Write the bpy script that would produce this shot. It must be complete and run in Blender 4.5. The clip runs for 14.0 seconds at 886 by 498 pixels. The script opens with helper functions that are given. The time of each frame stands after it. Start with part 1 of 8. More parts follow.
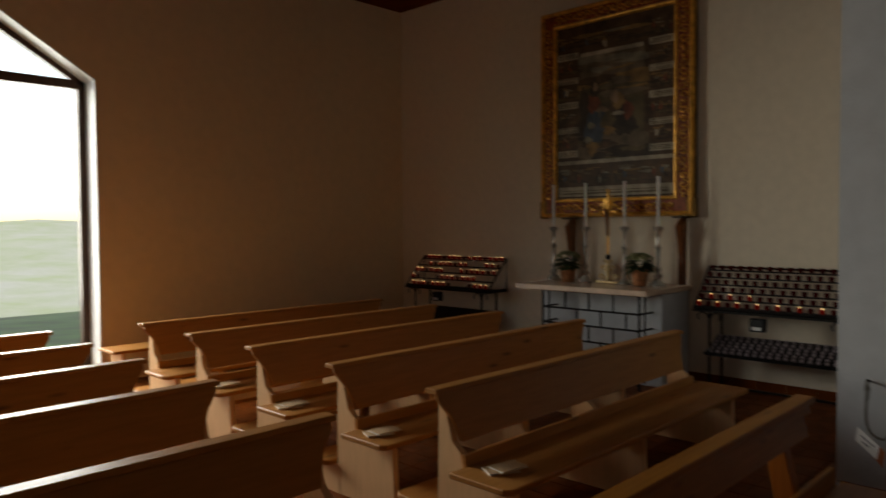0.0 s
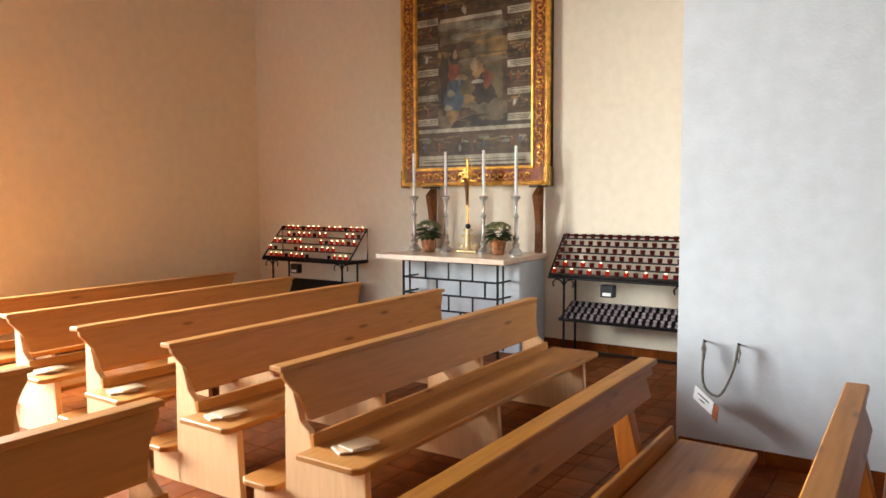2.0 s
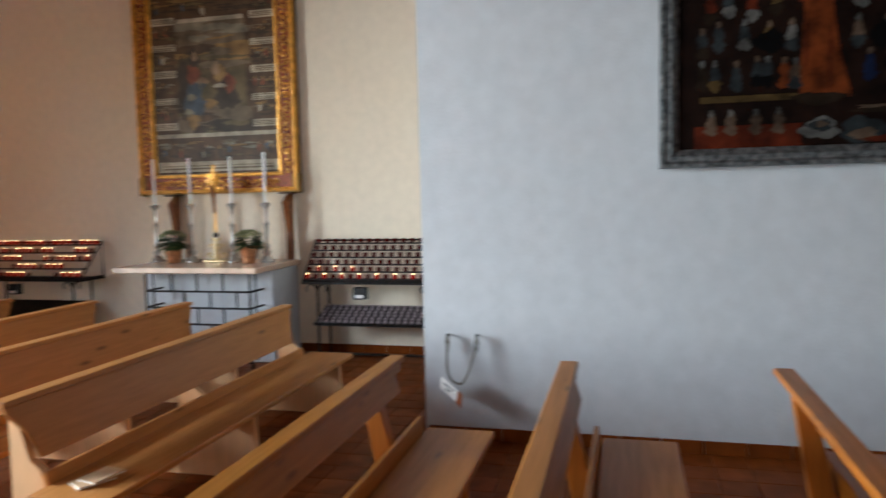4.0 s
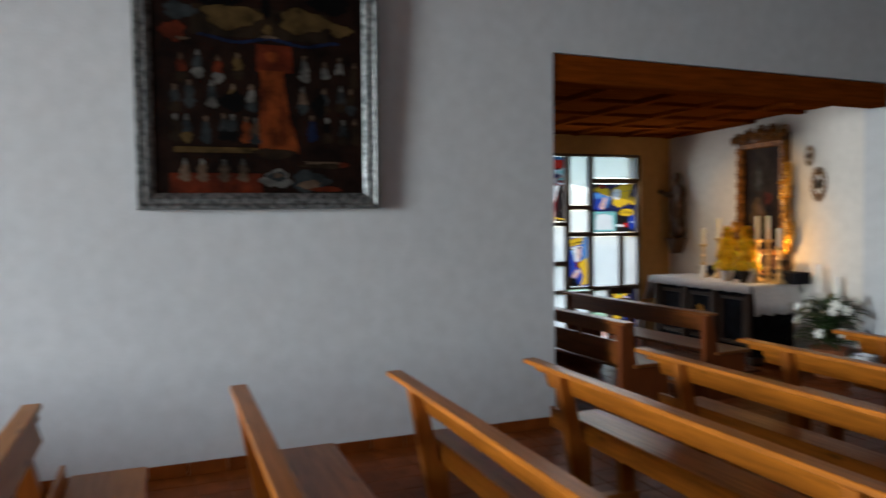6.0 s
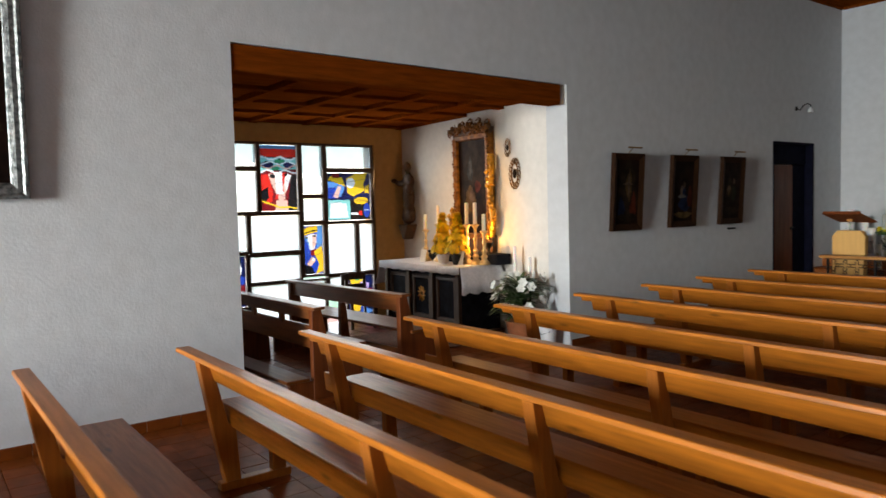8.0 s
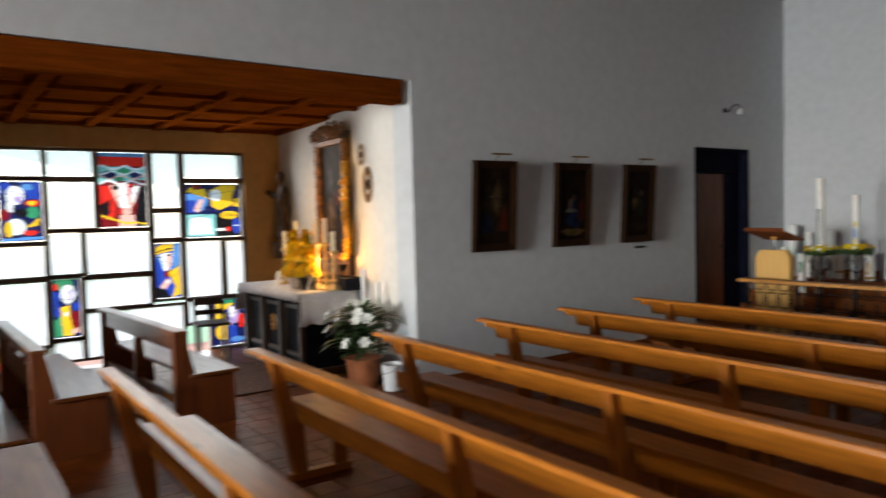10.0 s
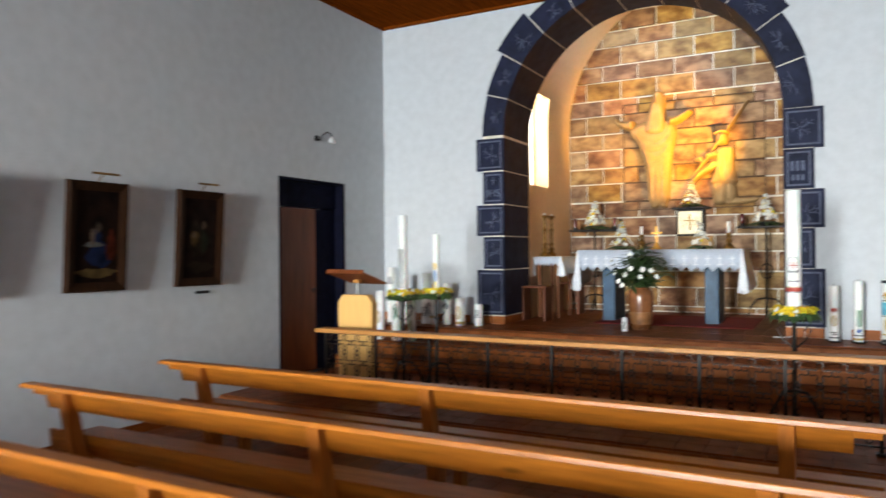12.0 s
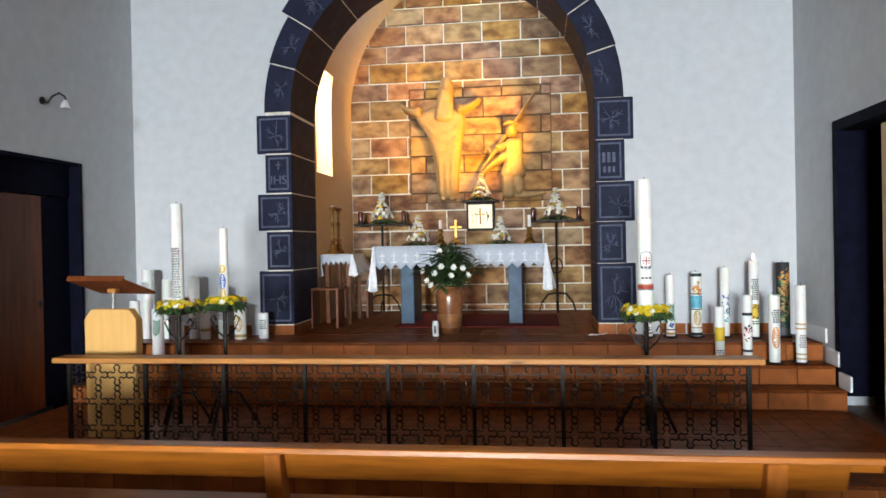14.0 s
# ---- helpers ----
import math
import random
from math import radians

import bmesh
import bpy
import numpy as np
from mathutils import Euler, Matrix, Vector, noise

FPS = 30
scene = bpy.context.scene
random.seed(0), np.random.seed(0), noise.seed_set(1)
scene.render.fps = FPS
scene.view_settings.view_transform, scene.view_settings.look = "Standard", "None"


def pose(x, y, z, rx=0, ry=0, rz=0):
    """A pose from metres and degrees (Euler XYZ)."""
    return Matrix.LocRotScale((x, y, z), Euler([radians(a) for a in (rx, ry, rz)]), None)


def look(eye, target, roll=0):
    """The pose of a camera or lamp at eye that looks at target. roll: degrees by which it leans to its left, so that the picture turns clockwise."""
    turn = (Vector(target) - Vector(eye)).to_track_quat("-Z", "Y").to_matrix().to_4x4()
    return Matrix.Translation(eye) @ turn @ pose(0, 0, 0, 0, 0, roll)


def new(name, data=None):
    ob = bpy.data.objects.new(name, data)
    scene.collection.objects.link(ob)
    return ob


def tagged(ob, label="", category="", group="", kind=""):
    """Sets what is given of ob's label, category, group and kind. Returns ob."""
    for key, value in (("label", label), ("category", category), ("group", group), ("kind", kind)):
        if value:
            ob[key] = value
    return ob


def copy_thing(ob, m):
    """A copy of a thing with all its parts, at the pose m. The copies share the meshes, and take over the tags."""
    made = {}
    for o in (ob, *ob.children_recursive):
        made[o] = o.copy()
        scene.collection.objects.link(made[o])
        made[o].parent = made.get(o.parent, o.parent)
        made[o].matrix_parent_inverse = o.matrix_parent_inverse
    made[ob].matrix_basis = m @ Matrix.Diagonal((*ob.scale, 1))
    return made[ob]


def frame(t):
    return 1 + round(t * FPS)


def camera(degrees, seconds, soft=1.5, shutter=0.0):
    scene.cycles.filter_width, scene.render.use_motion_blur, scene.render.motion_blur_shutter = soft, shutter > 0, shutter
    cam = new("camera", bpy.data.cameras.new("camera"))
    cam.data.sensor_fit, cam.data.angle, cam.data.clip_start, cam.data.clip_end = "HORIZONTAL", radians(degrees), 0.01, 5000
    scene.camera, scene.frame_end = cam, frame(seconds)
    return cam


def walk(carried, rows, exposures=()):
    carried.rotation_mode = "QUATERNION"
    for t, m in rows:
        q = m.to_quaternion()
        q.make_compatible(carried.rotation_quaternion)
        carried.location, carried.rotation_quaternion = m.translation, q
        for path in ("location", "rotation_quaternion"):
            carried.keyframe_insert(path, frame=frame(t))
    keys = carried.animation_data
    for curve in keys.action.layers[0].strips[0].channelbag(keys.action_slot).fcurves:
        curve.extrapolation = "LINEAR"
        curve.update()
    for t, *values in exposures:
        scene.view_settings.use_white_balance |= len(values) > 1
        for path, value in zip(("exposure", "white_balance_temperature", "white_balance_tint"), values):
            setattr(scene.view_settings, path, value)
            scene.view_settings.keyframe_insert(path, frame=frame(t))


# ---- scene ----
cam = camera(63.3, 14.0, shutter=0.6)
PATH = [
    (0, (4.663, 1.279, 1.62), (3.23, -0.114, 1.551), -0.4),
    (0.5, (4.652, 1.274, 1.608), (3.083, 0.039, 1.497), -0.4),
    (1, (4.637, 1.258, 1.599), (3.007, 0.108, 1.46), 0.0),
    (1.5, (4.61, 1.222, 1.597), (2.952, 0.113, 1.446), 0.2),
    (2, (4.469, 1.236, 1.593), (2.81, 0.129, 1.443), -0.3),
    (2.2, (4.416, 1.226, 1.576), (2.754, 0.123, 1.435), -0.5),
    (4.5, (4.604, 1.359, 1.63), (2.616, 1.178, 1.507), -1.2),
    (5, (4.674, 1.423, 1.611), (2.681, 1.574, 1.532), -1.0),
    (5.5, (4.809, 1.503, 1.686), (2.86, 1.946, 1.6), -0.4),
    (6, (4.966, 1.651, 1.657), (3.103, 2.374, 1.576), -0.8),
    (6.5, (5.162, 1.741, 1.671), (3.453, 2.774, 1.554), -0.5),
    (7, (5.436, 1.86, 1.649), (3.896, 3.128, 1.513), -1.1),
    (7.2, (5.475, 1.921, 1.644), (3.958, 3.218, 1.507), -1.2),
    (9.3, (5.611, 3.79, 1.632), (3.87, 4.769, 1.541), -2.0),
    (9.5, (5.62, 4.054, 1.647), (3.898, 5.065, 1.55), -1.9),
    (10, (5.672, 4.598, 1.651), (4.045, 5.757, 1.557), -1.5),
    (10.5, (5.587, 5.078, 1.606), (4.115, 6.43, 1.538), -1.2),
    (11, (5.544, 5.536, 1.565), (4.239, 7.052, 1.528), -0.9),
    (11.5, (5.507, 6.046, 1.568), (4.372, 7.692, 1.557), -0.7),
    (12, (5.423, 6.509, 1.579), (4.466, 8.265, 1.587), -0.5),
    (12.5, (5.263, 6.89, 1.569), (4.496, 8.737, 1.598), -0.5),
    (13, (5.058, 7.167, 1.575), (4.472, 9.079, 1.604), -0.7),
    (13.3, (4.935, 7.287, 1.576), (4.44, 9.225, 1.595), -1.1),
    (13.5, (4.775, 7.268, 1.551), (4.36, 9.225, 1.565), -1.4),
    (14, (4.372, 7.404, 1.596), (4.111, 9.387, 1.583), -1.1),
]
# seconds, stops, kelvin, tint
EXPOSURES = [
    (0.0, 1.3, 7900, 9), (0.3, 2.65, 7700, 9), (0.5, 3.3, 7500, 9), (1.0, 4.4, 7100, 9), (1.5, 4.45, 6950, 9), (2.2, 4.3, 6800, 8), (4.3, 3.65, 6150, 7), (5.0, 3.45, 6150, 7), (6.5, 3.7, 6600, 9),
    (7.2, 4.28, 6800, 10), (9.5, 4.22, 7000, 10), (10.0, 4.3, 6950, 10), (10.5, 4.7, 6750, 9), (11.0, 5.1, 6600, 9), (12.0, 5.38, 6500, 8), (14.0, 5.22, 6400, 9),
]
walk(cam, [(t, look(e, g, r)) for t, e, g, r in PATH], EXPOSURES)

# ---- world and light ----
world = bpy.data.worlds.new("sky")
scene.world = world
world.use_nodes = True
wn = world.node_tree
wn.nodes.clear()
sky = wn.nodes.new("ShaderNodeTexSky")
sky.sky_type = "NISHITA"
sky.sun_disc = False
sky.sun_elevation = radians(47)
sky.sun_rotation = radians(160)
sky.air_density, sky.dust_density, sky.ozone_density = 1.0, 1.0, 1.0
wbg = wn.nodes.new("ShaderNodeBackground")
wbg.inputs["Strength"].default_value = 0.11
wout = wn.nodes.new("ShaderNodeOutputWorld")
wn.links.new(sky.outputs[0], wbg.inputs["Color"])
wn.links.new(wbg.outputs[0], wout.inputs["Surface"])


def lamp(name, kind, energy, colour, m, **props):
    data = bpy.data.lights.new(name, kind)
    data.energy, data.color = energy, colour
    for key, value in props.items():
        if key == "size":
            data.size = value
        elif key == "size_y":
            data.shape, data.size_y = "RECTANGLE", value
        elif key == "angle":
            data.angle = value
        elif key == "spot":
            data.spot_size, data.spot_blend = value
        elif key == "spread":
            data.spread = value
        elif key == "radius":
            data.shadow_soft_size = value
    ob = new(name, data)
    ob.matrix_world = m
    return ob


lamp("sun", "SUN", 0.2, (1.0, 0.97, 0.93), look((-5.4, -24, 27), (3.4, 0, 0)), angle=radians(40))
# skylight through the gable window, the coloured window and the apse window
lamp("gable_window_light", "AREA", 105, (0.87, 0.945, 1.0), look((2.95, -7.6, 2.1), (3.2, 6, -3.2)), size=3.0, size_y=3.0, spread=radians(128))
lamp("coloured_window_light", "AREA", 8, (0.97, 0.97, 0.97), look((-3.82, 6.45, 1.3), (0, 6.3, 0.5)), size=3.3, size_y=2.75, spread=radians(120))
lamp("apse_window_light", "AREA", 4.4, (1.0, 0.95, 0.88), look((1.15, 16.1, 3.2), (3.4, 16.3, 2.6)), size=0.9, size_y=1.6)
lamp("relief_spot", "SPOT", 19, (1.0, 0.50, 0.014), look((4.45, 16.15, 2.65), (3.45, 17.4, 3.15)), spot=(radians(70), 1.0), radius=0.015)

# added warm lights: unseen spot over the chapel altar, lamp beside the retable
lamp("retable_spot", "SPOT", 9, (1.0, 0.60, 0.24), look((-1.35, 6.6, 2.72), (-1.72, 8.35, 1.55)), spot=(radians(66), 1.0), radius=0.05)
lamp("altar_lamp_light", "POINT", 0.7, (1.0, 0.55, 0.2), pose(-1.3, 8.02, 1.2), radius=0.04)

# ---- materials ----
MATS = {}


def mat(name, colour, rough=0.6, metal=0.0, vary=0.12, scale=6.0, stretch=(1, 1, 1), bump=0.0, bump_scale=40.0, second=None,
        emit=None, transmit=0.0, rand=0.0, coat=0.0, sub=0.0, spec=0.35, detail=5.0, contrast=(0.3, 0.7), knots=None):
    if name in MATS:
        return MATS[name]
    m = bpy.data.materials.new(name)
    m.use_nodes = True
    nt = m.node_tree
    n, l = nt.nodes, nt.links
    p = n["Principled BSDF"]
    co = n.new("ShaderNodeTexCoord")
    info = n.new("ShaderNodeObjectInfo")
    off = n.new("ShaderNodeVectorMath")
    off.operation = "MULTIPLY_ADD"
    off.inputs[1].default_value = (1, 1, 1)
    rv = n.new("ShaderNodeCombineXYZ")
    mul = n.new("ShaderNodeMath")
    mul.operation, mul.inputs[1].default_value = "MULTIPLY", 37.0
    l.new(info.outputs["Random"], mul.inputs[0])
    for k in range(3):
        l.new(mul.outputs[0], rv.inputs[k])
    l.new(co.outputs["Object"], off.inputs[0])
    l.new(rv.outputs[0], off.inputs[2])
    mp = n.new("ShaderNodeMapping")
    mp.inputs["Scale"].default_value = stretch
    l.new(off.outputs[0], mp.inputs["Vector"])
    tx = n.new("ShaderNodeTexNoise")
    tx.inputs["Scale"].default_value, tx.inputs["Detail"].default_value = scale, detail
    l.new(mp.outputs[0], tx.inputs["Vector"])
    ramp = n.new("ShaderNodeMapRange")
    ramp.inputs["From Min"].default_value, ramp.inputs["From Max"].default_value = contrast
    l.new(tx.outputs["Fac"], ramp.inputs["Value"])
    big = n.new("ShaderNodeTexNoise")
    big.inputs["Scale"].default_value, big.inputs["Detail"].default_value = 0.7, 3.0
    l.new(off.outputs[0], big.inputs["Vector"])
    c2 = second or tuple(max(0.0, c * (1 - 2.2 * vary)) for c in colour)
    mx = n.new("ShaderNodeMix")
    mx.data_type = "RGBA"
    mx.inputs["A"].default_value, mx.inputs["B"].default_value = (*colour, 1), (*c2, 1)
    l.new(ramp.outputs[0], mx.inputs["Factor"])
    hsv = n.new("ShaderNodeHueSaturation")
    l.new(mx.outputs["Result"], hsv.inputs["Color"])
    val = n.new("ShaderNodeMath")
    val.operation = "MULTIPLY_ADD"
    val.inputs[1].default_value, val.inputs[2].default_value = vary * 0.8, 1.0 - vary * 0.4
    l.new(big.outputs["Fac"], val.inputs[0])
    v2 = n.new("ShaderNodeMath")
    v2.operation = "MULTIPLY_ADD"
    v2.inputs[1].default_value = rand
    l.new(info.outputs["Random"], v2.inputs[0])
    sh = n.new("ShaderNodeMath")
    sh.operation, sh.inputs[1].default_value = "SUBTRACT", rand * 0.5
    l.new(val.outputs[0], sh.inputs[0])
    l.new(sh.outputs[0], v2.inputs[2])
    l.new(v2.outputs[0], hsv.inputs["Value"])
    if knots:
        km = n.new("ShaderNodeMapping")
        km.inputs["Scale"].default_value = knots
        l.new(off.outputs[0], km.inputs["Vector"])
        vo = n.new("ShaderNodeTexVoronoi")
        vo.inputs["Scale"].default_value = 1.0
        l.new(km.outputs[0], vo.inputs["Vector"])
        kr = n.new("ShaderNodeMapRange")
        kr.inputs["From Min"].default_value, kr.inputs["From Max"].default_value = 0.05, 0.16
        kr.inputs["To Min"].default_value, kr.inputs["To Max"].default_value = 0.75, 0.0
        l.new(vo.outputs["Distance"], kr.inputs["Value"])
        km2 = n.new("ShaderNodeMix")
        km2.data_type = "RGBA"
        km2.inputs["B"].default_value = (*[c * 0.25 for c in colour], 1)
        l.new(kr.outputs[0], km2.inputs["Factor"])
        l.new(hsv.outputs[0], km2.inputs["A"])
        l.new(km2.outputs["Result"], p.inputs["Base Color"])
    else:
        l.new(hsv.outputs[0], p.inputs["Base Color"])
    rr = n.new("ShaderNodeMapRange")
    rr.inputs["To Min"].default_value, rr.inputs["To Max"].default_value = max(0.02, rough - 0.08), min(1, rough + 0.08)
    l.new(tx.outputs["Fac"], rr.inputs["Value"])
    l.new(rr.outputs[0], p.inputs["Roughness"])
    p.inputs["Metallic"].default_value = metal
    p.inputs["Specular IOR Level"].default_value = spec
    p.inputs["Transmission Weight"].default_value = transmit
    p.inputs["Coat Weight"].default_value = coat
    p.inputs["Coat Roughness"].default_value = 0.25
    if sub:
        p.inputs["Subsurface Weight"].default_value = sub
        p.inputs["Subsurface Scale"].default_value = 0.02
    if emit:
        p.inputs["Emission Color"].default_value = (*emit[0], 1)
        p.inputs["Emission Strength"].default_value = emit[1]
    if bump:
        bt = n.new("ShaderNodeTexNoise")
        bt.inputs["Scale"].default_value, bt.inputs["Detail"].default_value = bump_scale, 4.0
        l.new(mp.outputs[0], bt.inputs["Vector"])
        bp = n.new("ShaderNodeBump")
        bp.inputs["Strength"].default_value, bp.inputs["Distance"].default_value = bump, 0.01
        l.new(bt.outputs["Fac"], bp.inputs["Height"])
        l.new(bp.outputs[0], p.inputs["Normal"])
    MATS[name] = m
    return m


def glass_mat(name, colour, vary=0.2, clear=0.0):
    """Coloured pane that passes daylight on, scattered."""
    m = bpy.data.materials.new(name)
    m.use_nodes = True
    n, l = m.node_tree.nodes, m.node_tree.links
    n.clear()
    out = n.new("ShaderNodeOutputMaterial")
    tr = n.new("ShaderNodeBsdfTranslucent")
    gl = n.new("ShaderNodeBsdfGlossy")
    gl.inputs["Roughness"].default_value = 0.12
    co = n.new("ShaderNodeTexCoord")
    tx = n.new("ShaderNodeTexNoise")
    tx.inputs["Scale"].default_value = 5.0
    l.new(co.outputs["Object"], tx.inputs["Vector"])
    mx = n.new("ShaderNodeMix")
    mx.data_type = "RGBA"
    mx.inputs["A"].default_value = (*colour, 1)
    mx.inputs["B"].default_value = (*[c * (1 - vary) for c in colour], 1)
    l.new(tx.outputs["Fac"], mx.inputs["Factor"])
    l.new(mx.outputs["Result"], tr.inputs["Color"])
    ms = n.new("ShaderNodeMixShader")
    fr = n.new("ShaderNodeFresnel")
    l.new(fr.outputs[0], ms.inputs[0])
    l.new(tr.outputs[0], ms.inputs[1])
    l.new(gl.outputs[0], ms.inputs[2])
    if clear:
        see = n.new("ShaderNodeBsdfTransparent")
        see.inputs["Color"].default_value = (*colour, 1)
        m2 = n.new("ShaderNodeMixShader")
        m2.inputs[0].default_value = clear
        l.new(ms.outputs[0], m2.inputs[1])
        l.new(see.outputs[0], m2.inputs[2])
        ms = m2
    l.new(ms.outputs[0], out.inputs["Surface"])
    return m


NICHEWALL = mat("niche_plaster", (0.78, 0.67, 0.52), 0.9, vary=0.03, scale=12, bump=0.12, bump_scale=70)
SOUTHWALL = mat("warm_cream_plaster", (0.86, 0.67, 0.43), 0.9, vary=0.03, scale=9, bump=0.12, bump_scale=60)
CREAMWALL = mat("cream_plaster", (0.80, 0.58, 0.35), 0.9, vary=0.03, scale=12, bump=0.12, bump_scale=70)
# cream plaster darkened to ochre: the window wall's backlit shade is in the colour
SHADED_CREAM = mat("ochre_plaster", (0.55, 0.30, 0.10), 0.9, vary=0.07, scale=10, bump=0.12, bump_scale=70)
PALECREAM = mat("pale_cream_plaster", (0.68, 0.65, 0.60), 0.9, vary=0.04, scale=12, bump=0.12, bump_scale=70)
PLASTER = mat("white_plaster", (0.54, 0.555, 0.57), 0.9, vary=0.045, scale=9, bump=0.2, bump_scale=45)
WOODX = mat("pew_wood", (0.42, 0.128, 0.012), 0.36, vary=0.2, scale=3.0, stretch=(1.0, 14, 14), bump=0.1, bump_scale=14, rand=0.14, spec=0.3, knots=(2.4, 9, 9))
# same wood as the other pews, with a yellower exposure tint in its colour
TINTED_WOODX = mat("golden_wood", (0.40, 0.150, 0.020), 0.42, vary=0.12, scale=3.0, stretch=(1.0, 14, 14), bump=0.08, bump_scale=14, rand=0.1, spec=0.2, knots=(2.4, 9, 9))
WOODZ = mat("pew_wood_upright", (0.38, 0.115, 0.016), 0.42, vary=0.13, scale=3.0, stretch=(14, 14, 1.0), bump=0.08, bump_scale=14, rand=0.12, spec=0.22)
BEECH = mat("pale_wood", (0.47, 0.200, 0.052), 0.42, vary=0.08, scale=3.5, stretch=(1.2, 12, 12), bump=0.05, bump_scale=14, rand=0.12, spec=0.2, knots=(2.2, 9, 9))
# upright copy made paler: window light on the end panels is in its colour
LIT_BEECHZ = mat("pale_wood_upright", (0.78, 0.48, 0.25), 0.42, vary=0.06, scale=3.5, stretch=(12, 12, 1.2), bump=0.04, bump_scale=14, rand=0.1, spec=0.22)
DARKWOOD = mat("dark_wood", (0.085, 0.04, 0.018), 0.5, vary=0.25, scale=4, stretch=(12, 12, 1), bump=0.1, bump_scale=20)
BROWNWOOD = mat("brown_wood", (0.20, 0.06, 0.013), 0.33, vary=0.2, scale=3, stretch=(1, 10, 10), bump=0.03, bump_scale=18)
BROWNWOODY = mat("brown_wood_along", (0.19, 0.040, 0.004), 0.85, vary=0.2, scale=3, stretch=(10, 1, 10), bump=0.1, bump_scale=18, rand=0.15, spec=0.0)
DOORWOOD = mat("door_wood", (0.19, 0.045, 0.008), 0.5, vary=0.2, scale=3, stretch=(9, 9, 0.8), bump=0.06, bump_scale=20)
TILE = mat("clay_tile", (0.205, 0.050, 0.009), 0.40, vary=0.2, scale=7, bump=0.06, bump_scale=25, rand=0.14, spec=0.07)
RISER = mat("riser_tile", (0.38, 0.115, 0.028), 0.45, vary=0.2, scale=6, bump=0.15, bump_scale=25, rand=0.3, spec=0.12)
GROUT = mat("grout", (0.17, 0.043, 0.008), 0.9, vary=0.2, scale=30)
MORTAR = mat("pale_mortar", (0.84, 0.77, 0.64), 0.9, vary=0.15, scale=25, bump=0.2)
STONE = mat("sandstone", (0.36, 0.215, 0.105), 0.8, vary=0.30, scale=4.6, stretch=(1, 1, 1.6), bump=0.4, bump_scale=14, rand=0.55,
            second=(0.13, 0.062, 0.030), contrast=(0.36, 0.64))
# every stone leans a little towards grey or red
hs = next(n for n in STONE.node_tree.nodes if n.type == "HUE_SAT")
inf = next(n for n in STONE.node_tree.nodes if n.type == "OBJECT_INFO")
for socket, lo, hi in (("Saturation", 0.85, 1.25), ("Hue", 0.488, 0.514)):
    wave = STONE.node_tree.nodes.new("ShaderNodeMath")
    wave.operation, wave.inputs[1].default_value = "MULTIPLY", 7.3 if socket == "Hue" else 3.7
    STONE.node_tree.links.new(inf.outputs["Random"], wave.inputs[0])
    frac = STONE.node_tree.nodes.new("ShaderNodeMath")
    frac.operation = "FRACT"
    STONE.node_tree.links.new(wave.outputs[0], frac.inputs[0])
    span = STONE.node_tree.nodes.new("ShaderNodeMapRange")
    span.inputs["To Min"].default_value, span.inputs["To Max"].default_value = lo, hi
    STONE.node_tree.links.new(frac.outputs[0], span.inputs["Value"])
    STONE.node_tree.links.new(span.outputs[0], hs.inputs[socket])
FIGURE = mat("carved_sandstone", (0.38, 0.235, 0.10), 0.8, vary=0.12, scale=8, bump=0.2, bump_scale=40)
BLUESTONE = mat("blue_stone", (0.011, 0.014, 0.040), 0.65, vary=0.25, scale=8, bump=0.25, bump_scale=30, rand=0.25, spec=0.2)
BLUESTONE2 = mat("blue_stone_carved", (0.004, 0.0045, 0.015), 0.8, vary=0.25, scale=10, bump=0.25, bump_scale=40, rand=0.25, spec=0.08)
CARVING = mat("carved_line", (0.11, 0.125, 0.19), 0.7, vary=0.2, scale=20)
GOLD = mat("gilding", (0.95, 0.46, 0.07), 0.34, metal=0.35, vary=0.25, scale=14, bump=0.25, bump_scale=60)
OLDGOLD = mat("dull_gilding", (0.36, 0.19, 0.045), 0.42, metal=0.7, vary=0.35, scale=12, bump=0.3, bump_scale=60)
RETABLEGOLD = mat("retable_gilding", (0.90, 0.46, 0.04), 0.3, metal=0.5, vary=0.4, scale=14, bump=0.3, bump_scale=60)
REDLACQ = mat("red_ground", (0.36, 0.075, 0.015), 0.5, vary=0.3, scale=20)
STEEL = mat("brushed_steel", (0.22, 0.21, 0.20), 0.45, metal=0.5, vary=0.2, scale=20)
BRASS = mat("pale_brass", (0.85, 0.64, 0.34), 0.35, metal=0.4, vary=0.2, scale=20)
SILVER = mat("silver", (0.74, 0.71, 0.65), 0.25, metal=0.6, vary=0.2, scale=18)
SILVERLEAF = mat("silver_leaf", (0.27, 0.28, 0.28), 0.40, metal=0.75, vary=0.5, scale=26, bump=0.5, bump_scale=50, second=(0.05, 0.06, 0.06), contrast=(0.32, 0.68))
COPPER = mat("copper_weave", (0.60, 0.27, 0.13), 0.35, metal=0.7, vary=0.3, scale=30, bump=0.3)
IRON = mat("black_iron", (0.020, 0.016, 0.014), 0.5, metal=0.6, vary=0.3, scale=25, bump=0.2)
WAX = mat("wax", (0.82, 0.80, 0.76), 0.5, vary=0.05, scale=12, sub=0.2)
WHITEPAINT = mat("white_paint", (0.78, 0.78, 0.78), 0.5, vary=0.05, scale=10)
CLOTH = mat("white_linen", (0.82, 0.82, 0.84), 0.9, vary=0.08, scale=30, bump=0.3, bump_scale=200)
LACE = mat("lace", (0.56, 0.60, 0.68), 0.9, vary=0.12, scale=70, bump=0.4, bump_scale=160)
MARBLE = mat("pale_marble", (0.74, 0.55, 0.41), 0.2, vary=0.12, scale=5, coat=0.4)
